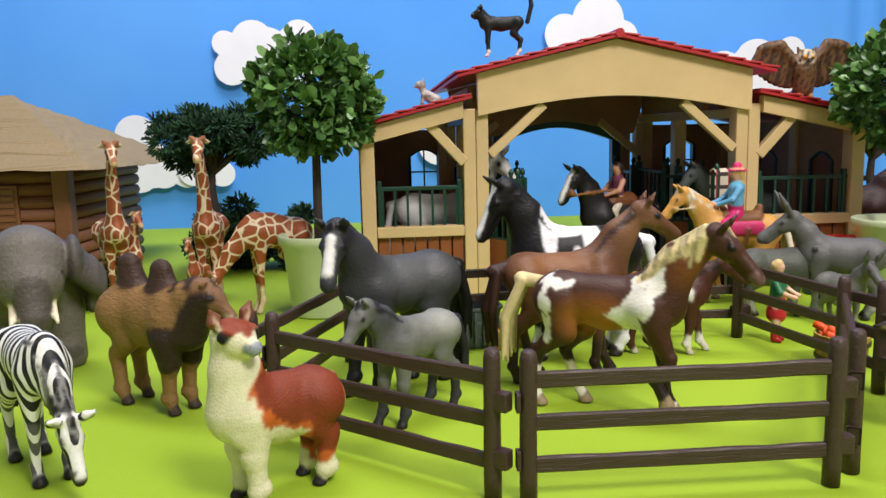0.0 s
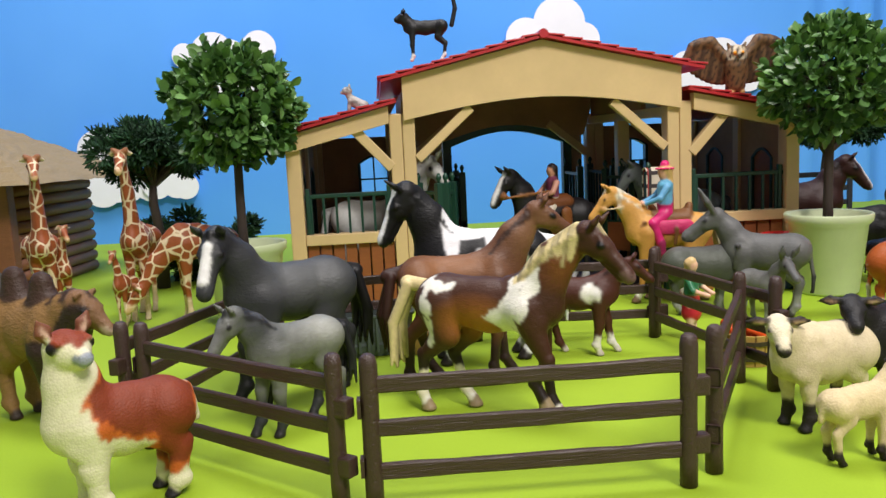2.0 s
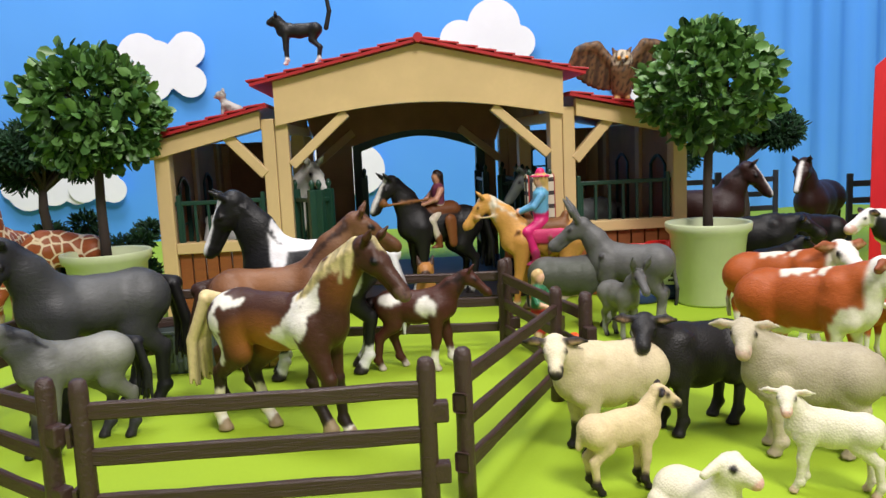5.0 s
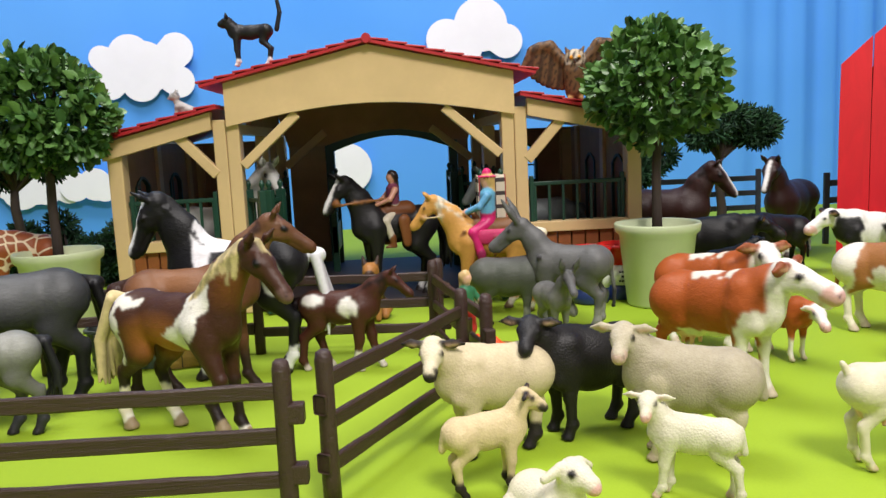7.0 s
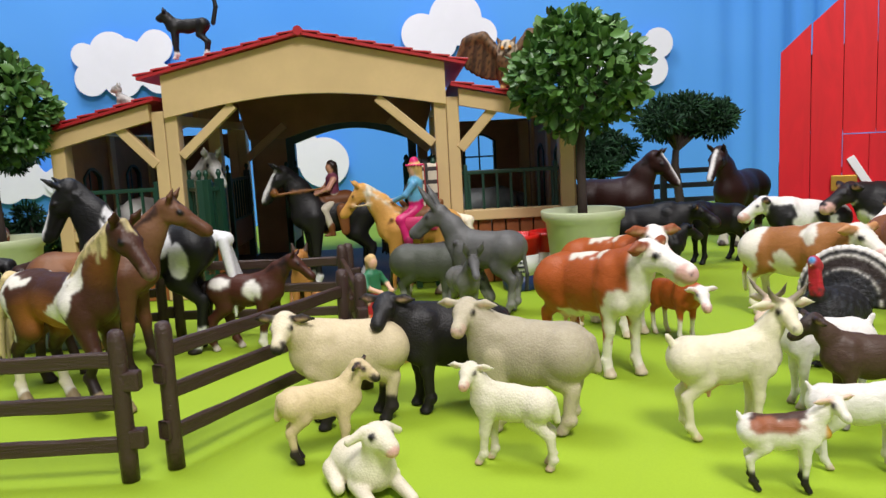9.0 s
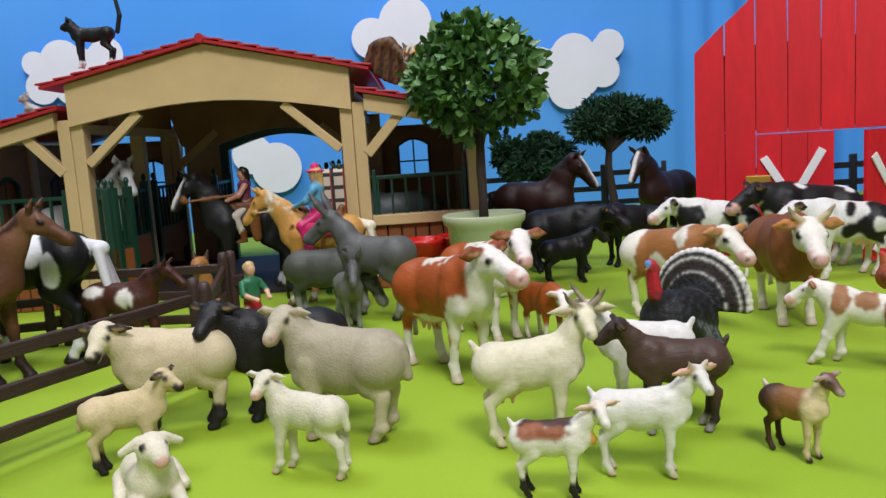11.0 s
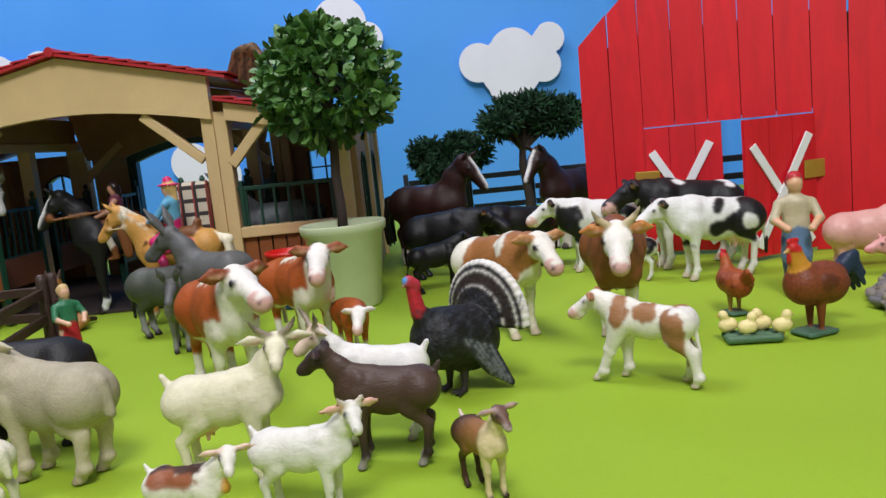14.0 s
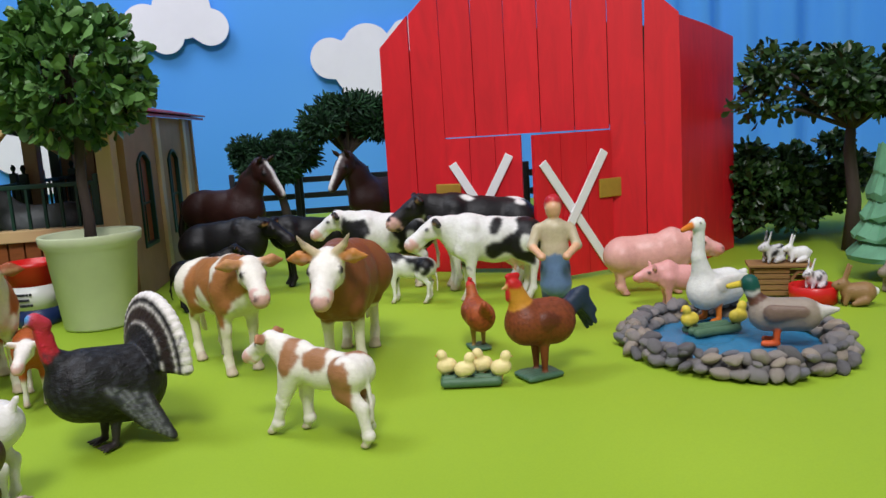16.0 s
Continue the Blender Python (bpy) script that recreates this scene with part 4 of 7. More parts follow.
# ---- house with a thatched roof ----
def log_house():
    t = thing("log_house", "brown log house with a grey-brown thatched roof and shuttered window", "house", pose(-0.40, 1.05, 0, 0, 0, -4))
    for i in range(9):
        z = 0.008 + i * 0.0165
        part("log", tube([(-0.36, 0, z), (0.0, 0, z)], [0.0088, 0.0088], 8), M_LOG, t, smooth=True)
        part("log", tube([(0, 0.01, z), (0, 0.24, z)], [0.0088, 0.0088], 8), M_LOG, t, smooth=True)
    part("corner_post", bx(-0.012, -0.012, 0, 0.010, 0.006, 0.152, bev=0.002), M_LOG, t)
    # solid dark block and window pane stand in for the unlit room
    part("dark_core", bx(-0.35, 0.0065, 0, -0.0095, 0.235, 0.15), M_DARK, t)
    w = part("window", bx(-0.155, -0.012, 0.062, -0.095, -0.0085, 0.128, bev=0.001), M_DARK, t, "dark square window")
    sh = part("shutter", bx(-0.094, -0.013, 0.06, -0.056, -0.0085, 0.130, bev=0.001), M_LOG, t, "louvred wooden shutter")
    for i in range(7):
        part("louvre", bx(-0.090, -0.0155, 0.066 + i * 0.009, -0.060, -0.0132, 0.071 + i * 0.009), M_LOG, sh)
    for k in range(6):
        bm = bmesh.new()
        z0, e = 0.150 + k * 0.016, 0.045 - k * 0.030
        q = [(-0.40 - e * 0, -0.02 - e, z0), (0.02 + e, -0.02 - e, z0), (0.02 + e, 0.26 + e, z0), (-0.40, 0.26 + e, z0)]
        e2 = e - 0.034
        r = [(-0.40, -0.02 - e2, z0 + 0.022), (0.02 + e2, -0.02 - e2, z0 + 0.022), (0.02 + e2, 0.26 + e2, z0 + 0.022), (-0.40, 0.26 + e2, z0 + 0.022)]
        a = [bm.verts.new(p) for p in q]
        b = [bm.verts.new(p) for p in r]
        for i in range(4):
            bm.faces.new((a[i], a[(i + 1) % 4], b[(i + 1) % 4], b[i]))
        bm.faces.new(a[::-1])
        bm.faces.new(b)
        bmesh.ops.subdivide_edges(bm, edges=[e for e in bm.edges if e.calc_length() > 0.05], cuts=14, use_grid_fill=True)
        for v in bm.verts:
            v.co += Vector((0, 0, 1)) * 0.003 * noise.noise(v.co * 60)
        part("thatch_layer", bm, M_THATCH, t)
    f = part("porch_rail", bx(-0.11, -0.05, 0.036, 0.0, -0.046, 0.041), M_LOG, t)
    for x in (-0.1, -0.06, -0.02):
        part("porch_post", bx(x - 0.003, -0.051, 0, x + 0.003, -0.0455, 0.05), M_LOG, f)
    return t


log_house()


# ---- trees ----
def leaf_cloud(count, place, size, rng, aspect=0.55, out=0.6):
    """Many small folded leaves; place(rng) gives a point and the way it faces."""
    vs, fs = [], []
    for _ in range(count):
        p, d = place(rng)
        d = (Vector(d) + Vector(rng.normal(size=3)) * out).normalized()
        u = d.orthogonal().normalized()
        u.rotate(Matrix.Rotation(rng.uniform(0, 6.28), 3, d))
        s = size * rng.uniform(0.65, 1.25)
        w = u.cross(d)
        p = Vector(p)
        k = len(vs)
        tip, mid = p + d * s, p + d * s * 0.55
        bend = d.cross(w).normalized() * s * 0.12
        for q in (p, mid + w * s * aspect * 0.5 + bend, tip, mid - w * s * aspect * 0.5 + bend, mid, p + d * s * 0.85 + w * s * aspect * 0.34 + bend * 0.6, p + d * s * 0.85 - w * s * aspect * 0.34 + bend * 0.6):
            vs.append(tuple(q))
        fs += [(k, k + 1, k + 4), (k, k + 4, k + 3), (k + 4, k + 1, k + 5), (k + 4, k + 5, k + 2), (k + 4, k + 2, k + 6), (k + 4, k + 6, k + 3)]
    return vs, fs


def foliage(name, parent, count, place, size, material, seed, aspect=0.55, out=0.6):
    me = bpy.data.meshes.new(name)
    v, f = leaf_cloud(count, place, size, np.random.RandomState(seed), aspect, out)
    me.from_pydata(v, [], f)
    me.polygons.foreach_set("use_smooth", [True] * len(f))
    me.materials.append(material)
    ob = new(name, me)
    ob.parent = parent
    return ob


def topiary(x, y, zc, r, seed):
    t = thing("topiary_tree", "ball-shaped artificial box tree in a pale green pot", "tree", pose(x, y, 0, 0, 0, seed * 40), "topiary trees beside the stable")
    pot = part("pot", lathe([(0.030, 0), (0.031, 0.002), (0.0385, 0.072), (0.0425, 0.076), (0.0435, 0.083), (0.0425, 0.0845), (0.0385, 0.083), (0.037, 0.074)], 48), M_POT, t, "pale green plastic flower pot", True)
    bm = lathe([(0.0368, 0.0735), (0.030, 0.0755), (0.012, 0.077), (0.001, 0.0775)], 32)
    for v in bm.verts:
        v.co.z += 0.002 * noise.noise(v.co * 150)
    part("soil", bm, M_SOIL, pot, "grey mossy filling", True)
    part("trunk", tube([(0, 0, 0.07), (0.0015, 0.001, 0.10), (-0.001, 0, 0.13), (0.001, 0, 0.16), (0, 0, zc)], [0.0055, 0.0048, 0.0046, 0.0044, 0.003], 10), M_BARK, t, "", True)
    rng = np.random.RandomState(seed)
    for i in range(26):
        d = Vector(rng.normal(size=3)).normalized()
        q = Vector((0, 0, zc)) + d * r * 0.82
        part("branch", tube([(0, 0, zc - 0.012), tuple(Vector((0, 0, zc)) + d * r * 0.4 + Vector((0, 0, 0.004))), tuple(q)], [0.0016, 0.0012, 0.0006], 5), M_BARK, t)
    # sprigs: small tufts of leaves at uneven radius
    tufts = []
    for i in range(330):
        d = Vector(rng.normal(size=3)).normalized()
        k = r * (0.55 + 0.48 * rng.uniform() ** 0.6) * (1 + 0.07 * noise.noise(d * 2.3 + Vector((seed, 0, 0))))
        tufts.append((Vector((0, 0, zc)) + Vector((d.x, d.y, d.z * 0.93)) * k, d))

    def place(g):
        p, d = tufts[g.randint(len(tufts))]
        return p + Vector(g.normal(size=3)) * 0.003, d
    foliage("crown", t, 2900, place, 0.0140, M_LEAF, seed + 5, 0.62, 0.75)
    return t


topiary(0.556, 0.774, 0.222, 0.061, 1)
topiary(-0.056, 0.805, 0.222, 0.059, 2)


def flat_tree(x, y, zc, wide, high, seed, trunk=True, material=None, size=0.0120, count=10000, name="acacia_tree", label="dark green artificial acacia with a flat uneven crown"):
    """Clumps of fine leaves carried by forked limbs."""
    t = thing(name, label, "tree", pose(x, y, 0), "")
    rng = np.random.RandomState(seed)
    clumps = []
    for i in range(26):
        a, q = rng.uniform(0, 6.28), rng.uniform() ** 0.5
        clumps.append((Vector((wide * q * math.cos(a), wide * 0.6 * q * math.sin(a), zc + high * rng.uniform(-0.55, 0.55) * (1 - 0.4 * q))), rng.uniform(0.18, 0.36) * wide))
    if trunk:
        part("trunk", tube([(0, 0, 0), (0.004, 0, zc * 0.3), (-0.003, 0, zc * 0.6), (0, 0, zc * 0.85)], [0.009, 0.007, 0.006, 0.004], 9), M_BARK, t, "", True)
    for c, r in clumps:
        base = Vector((0, 0, zc * (0.72 if trunk else 0.1)))
        part("limb", tube([tuple(base), tuple(base.lerp(c, 0.55) + Vector((0, 0, 0.006))), tuple(c)], [0.003, 0.002, 0.0008], 6), M_BARK, t)

    def place(g):
        c, r = clumps[g.randint(len(clumps))]
        d = Vector(g.normal(size=3)).normalized()
        q = c + Vector((d.x, d.y, d.z * 0.62)) * r * g.uniform(0.35, 1.0)
        q.z = max(q.z, 0.004)
        return q, d
    foliage("crown", t, count, place, size, material or M_NEEDLE, seed + 9, 0.6 if material else 0.24, 0.9 if material else 0.6)
    return t


flat_tree(-0.212, 1.06, 0.190, 0.078, 0.075, 11)
flat_tree(-0.175, 1.12, 0.050, 0.075, 0.09, 12, False, name="bush", label="dark green artificial leafy bush")
flat_tree(0.785, 1.16, 0.178, 0.080, 0.050, 13)
flat_tree(0.684, 1.23, 0.125, 0.066, 0.06, 14)
flat_tree(-0.36, 0.86, 0.025, 0.05, 0.05, 15, False, name="bush", label="low dark green bush beside the log house", count=3500)
flat_tree(1.318, 0.83, 0.180, 0.10, 0.07, 16, True, M_LEAF2, 0.011, 5000, "broadleaf_tree", "dark broad-leaved artificial tree with a bent trunk")
flat_tree(1.245, 0.93, 0.060, 0.078, 0.09, 17, False, M_LEAF2, 0.011, 6000, "bush", "dark leafy artificial shrub beside the red barn")
flat_tree(1.34, 0.96, 0.065, 0.085, 0.10, 18, False, M_LEAF2, 0.011, 6000, "bush", "dark leafy artificial shrub under the broadleaf tree")


def back_fence():
    for i in range(7):
        x0 = 0.60 + i * 0.105 if i < 3 else 0.92 + (i - 3) * 0.105
        t = thing("field_fence", "black wooden-look plastic fence behind the cattle", "fence", pose(x0, 1.30 if i < 3 else 1.10, 0, 0, 0, -3), "field fence panels")
        for x in (0, 0.10):
            part("post", bx(x - 0.004, -0.003, 0, x + 0.004, 0.003, 0.105, bev=0.001), M_INK, t)
        for z in (0.035, 0.06, 0.085):
            part("rail", bx(0.0045, -0.002, z, 0.0955, 0.002, z + 0.009, bev=0.001), M_INK, t)


back_fence()


# ---- horses in the paddock ----
def on(s, *fs):
    """Paint in units of the animal's height."""
    return lambda H: chain(*[f(H) for f in fs])


def sp(colour, blobs, edge=0.25, freq=3.0, seed=1):
    return lambda H: spots(colour, [(x * H, z * H, a * H, b * H, w) for x, z, a, b, w in blobs], edge, freq / H * 0.5, seed)


def sock(colour, z, xmin=-9, xmax=9):
    return lambda H: below(colour, z * H, xmin * H, xmax * H, 6 / H, 0.03 * H)


def spray(colour, axis, a, b):
    return lambda H: shade(colour, axis, a * H, b * H)


def blot(colour, freq, level, zmin=-1, zmax=9, seed=3, xmin=-9, xmax=9):
    return lambda H: blotches(colour, freq / H * 0.16, level, zmin * H, zmax * H, seed, xmin * H, xmax * H)


def airbrush(colour, x, z, rx, rz):
    """A soft round patch of sprayed paint on both flanks."""
    def make(H):
        def go(P, C):
            d = np.sqrt(((P[:, 0] / H - x) / rx) ** 2 + ((P[:, 2] / H - z) / rz) ** 2)
            t = np.clip(1.35 - d, 0, 1)[:, None] * (C[:, 3:4] > 0.5)
            C[:, :3] = C[:, :3] * (1 - t) + np.array(srgb(*colour)) * t
            return C
        return go
    return make


def face(colour, spec, wide=0.04, **over):
    s = dict(spec, **over)
    return lambda H: blaze(colour, s, wide)(H, s)


quadruped("horse", "brown and white pinto toy horse with a cream mane and tail", "horse", 0.152, 0.481, -34, HORSE, (70, 40, 26), H=0.092, L=1.08, neck=50, nlen=0.58, crest=0.070, fall=0.09, arch=0.09, flow=0.12,
          bulk=0.185, hang=-46, hlen=0.37, hr=0.092, stride=(0.12, 0.10, 0.14, -0.14), legup=0.20, mane=(226, 206, 150), tail=(222, 202, 150), hoof=(150, 130, 100), voxel=0.0010, muzzle=(112, 84, 78), leg=0.105,
          paint=on(0, airbrush((168, 104, 44), -0.04, 0.68, 0.26, 0.17), airbrush((120, 70, 38), 0.56, 1.10, 0.16, 0.16), spray((36, 24, 20), 2, 0.50, 0.36),
                   sp((236, 232, 222), [(0.20, 0.66, 0.085, 0.12, 0), (0.12, 0.76, 0.10, 0.06, 0), (0.26, 0.84, 0.085, 0.15, 0), (0.36, 1.00, 0.06, 0.10, 0), (0.28, 0.56, 0.04, 0.08, 0), (-0.40, 0.74, 0.035, 0.22, 0), (-0.33, 0.93, 0.10, 0.035, 0)], 0.55, 14),
                   sock((228, 218, 196), 0.30, -9, 0), sock((232, 226, 214), 0.10)))
quadruped("horse", "dark grey toy mare with a white blaze and black tail", "horse", 0.018, 0.552, 216, HORSE, (58, 59, 61), H=0.099, bulk=0.200, neck=56, nlen=0.46, hang=-58, hlen=0.38, hr=0.10, mz=0.058,
          nturn=12, mane=(30, 29, 32), tail=(20, 18, 21), hoof=(24, 22, 24), leg=0.115, shin=0.052, fall=0.10, voxel=0.0013,
          paint=on(0, airbrush((92, 93, 94), -0.05, 0.86, 0.30, 0.14), spray((22, 22, 25), 2, 0.50, 0.34), airbrush((40, 40, 44), 0.52, 1.22, 0.2, 0.2)),
          stride=(0.02, 0.12, -0.05, 0.1), turn=24, blaze=0.042)
quadruped("foal", "small grey toy foal with a dark mane and pale muzzle", "horse", 0.026, 0.487, 222, HORSE, (112, 113, 108), H=0.069, L=0.92, bulk=0.20, neck=46, nlen=0.44, hang=-50, hlen=0.36,
          hr=0.105, leg=0.10, shin=0.052, mane=(44, 44, 47), tail=(34, 34, 38), stride=(0.0, 0.12, -0.1, 0.06), hoof=(40, 38, 38), fall=0.10, voxel=0.0011,
          paint=on(0, airbrush((150, 151, 144), -0.22, 0.90, 0.22, 0.14), airbrush((70, 71, 74), 0.42, 1.1, 0.22, 0.3), spray((52, 52, 56), 2, 0.42, 0.26)))
quadruped("horse", "black and white pinto toy horse with a white tail", "horse", 0.165, 0.612, 183, HORSE, (17, 16, 19), H=0.108, neck=62, nlen=0.50, hang=-62, hlen=0.38, mane=(13, 12, 15), tail=(226, 226, 230), hr=0.095,
          bulk=0.195, voxel=0.0012, paint=on(0, sp((232, 232, 234), [(-0.10, 0.88, 0.10, 0.14, 0), (0.24, 0.96, 0.06, 0.20, 0), (-0.24, 0.72, 0.07, 0.12, 0), (0.10, 0.98, 0.14, 0.05, 0), (0.04, 0.74, 0.05, 0.14, 0)], 0.25, 4), sock((230, 230, 230), 0.2), face((232, 232, 232), HORSE, 0.045, neck=62, nlen=0.5, hang=-62, hlen=0.38, bulk=0.195)))
quadruped("horse", "chestnut brown toy horse with a dark reddish tail", "horse", 0.142, 0.556, 2, HORSE, (98, 62, 40), H=0.096, neck=55, nlen=0.52, hang=-34, hlen=0.34, hr=0.09, mane=(70, 44, 32), tail=(54, 30, 22), hoof=(44, 34, 30), stride=(0.1, -0.05, 0.1, -0.1), crest=0.034, fall=0.07, voxel=0.0012,
          paint=on(0, airbrush((138, 92, 58), -0.1, 0.92, 0.34, 0.10), airbrush((126, 88, 62), 0.55, 1.15, 0.2, 0.2), spray((48, 32, 26), 2, 0.42, 0.24)))
quadruped("foal", "bay and white pinto toy foal walking", "horse", 0.242, 0.606, -14, HORSE, (74, 38, 28), H=0.064, L=0.95, bulk=0.20, neck=44, nlen=0.46, hang=-40, hlen=0.34, leg=0.10, shin=0.055, mane=(46, 26, 22), tail=(36, 26, 26),
          stride=(0.18, -0.05, 0.12, -0.14), hoof=(200, 190, 176), paint=on(0, sp((236, 232, 226), [(0.16, 0.80, 0.11, 0.13, 0), (-0.30, 0.90, 0.12, 0.05, 0)], 0.4, 5), sock((232, 226, 218), 0.26, 0.1, 9)))

# ---- horses, riders and dogs about the stable ----
quadruped("horse", "white toy horse standing in the stall behind green bars", "horse", 0.082, 0.918, -18, HORSE, (206, 206, 202), H=0.114, mane=(176, 176, 174), tail=(190, 190, 186), neck=60, nlen=0.56, turn=-35,
          paint=on(0, spray((150, 150, 150), 2, 0.4, 0.15)))
quadruped("horse", "black bridled riding horse with a white blaze and tan tack", "horse", 0.288, 0.888, 202, HORSE, (26, 24, 26), H=0.105, mane=(16, 15, 17), tail=(16, 15, 17), neck=60, hang=-55, blaze=0.036,
          paint=on(0, face((232, 230, 228), HORSE, 0.04, neck=60, hang=-55), sock((220, 220, 220), 0.16)),
          extra=[((0.67, 0.055, 1.08), (0.67, -0.055, 1.08), 0.040, 0.040, (132, 84, 44), 1.0, 0.008), ((0.67, 0.07, 1.06), (0.12, 0.10, 1.10), 0.016, 0.016, (140, 92, 52), 1.0, 0.005),
                 ((-0.14, 0, 0.96), (0.10, 0, 0.96), 0.10, 0.09, (112, 66, 34), 1.3, 0.02), ((-0.02, 0.22, 0.86), (-0.04, 0.23, 0.62), 0.07, 0.05, (126, 76, 40), 0.5, 0.02)])
LEATHER, PINK = (122, 80, 46), (206, 56, 108)
SADDLE = [((-0.20, 0, 0.95), (0.14, 0, 0.95), 0.095, 0.09, LEATHER, 1.35, 0.02), ((0.16, 0, 1.06), (0.20, 0, 1.10), 0.03, 0.03, LEATHER, 1.0, 0.02), ((-0.22, 0, 1.02), (-0.24, 0, 1.08), 0.05, 0.04, LEATHER, 1.6, 0.02)]
PADS = [((-0.16, w * 0.17, 0.86), (0.10, w * 0.17, 0.86), 0.085, 0.085, PINK, 0.35, 0.01) for w in (1, -1)] + [((-0.04, w * 0.20, 0.84), (-0.02, w * 0.20, 0.66), 0.03, 0.022, LEATHER, 0.6, 0.008) for w in (1, -1)]
REINS = [((0.30, 0.15, 0.92), (0.40, 0.0, 0.66), 0.022, 0.022, (132, 88, 52), 1.0, 0.006), ((0.74, 0.07, 1.08), (0.2, 0.06, 1.12), 0.014, 0.014, (206, 180, 140), 1.0, 0.005), ((0.75, 0.05, 1.08), (0.75, -0.05, 1.08), 0.038, 0.038, (186, 140, 80), 1.0, 0.008)]
quadruped("horse", "golden palomino toy horse with a white mane and western tack", "horse", 0.387, 0.786, 176, HORSE, (206, 152, 78), H=0.092, mane=(236, 226, 200), tail=(236, 226, 200), neck=50, nlen=0.52, hang=-50, hoof=(120, 96, 70),
          legs=(196, 142, 70), paint=on(0, spray((176, 122, 56), 2, 0.45, 0.2), sock((226, 220, 206), 0.12)), stride=(0.1, -0.1, -0.1, 0.12),
          extra=SADDLE + PADS + REINS)
quadruped("horse", "dapple grey toy horse in the stall under a plaid blanket", "horse", 0.455, 0.925, 178, HORSE, (112, 118, 120), H=0.104, mane=(70, 76, 78), tail=(80, 82, 84), neck=58, hang=-52, nturn=10,
          paint=on(0, spray((150, 154, 154), 0, 0.6, 0.9), blot((132, 138, 140), 10, 0.35)))


def blanket():
    """A cloth folded over the top rail of the open gate."""
    bm = bmesh.new()
    rows = []
    for i in range(25):
        if i < 10:
            y, z = -0.0062, 0.074 + 0.0062 * i
        elif i < 15:
            u = math.pi * (i - 10) / 4
            y, z = -0.0062 * math.cos(u), 0.132 + 0.005 * math.sin(u)
        else:
            y, z = 0.0062, 0.130 - 0.005 * (i - 14)
        rows.append([bm.verts.new((x, y + 0.0009 * math.sin(x * 420 + z * 60), z)) for x in np.linspace(-0.0155, 0.0155, 14)])
    for a, b in zip(rows, rows[1:]):
        for k in range(13):
            bm.faces.new((a[k], a[k + 1], b[k + 1], b[k]))
    ob = new("blanket", link_mesh("blanket", bm, M_PLAID, True))
    ob.matrix_world = pose(0.3935, 0.833, 0.002, 0, 0, 4)
    so = ob.modifiers.new("thickness", "SOLIDIFY")
    so.thickness = 0.0010
    tagged(ob, "beige, black and red plaid cloth hung over the gate", "blanket")


blanket()


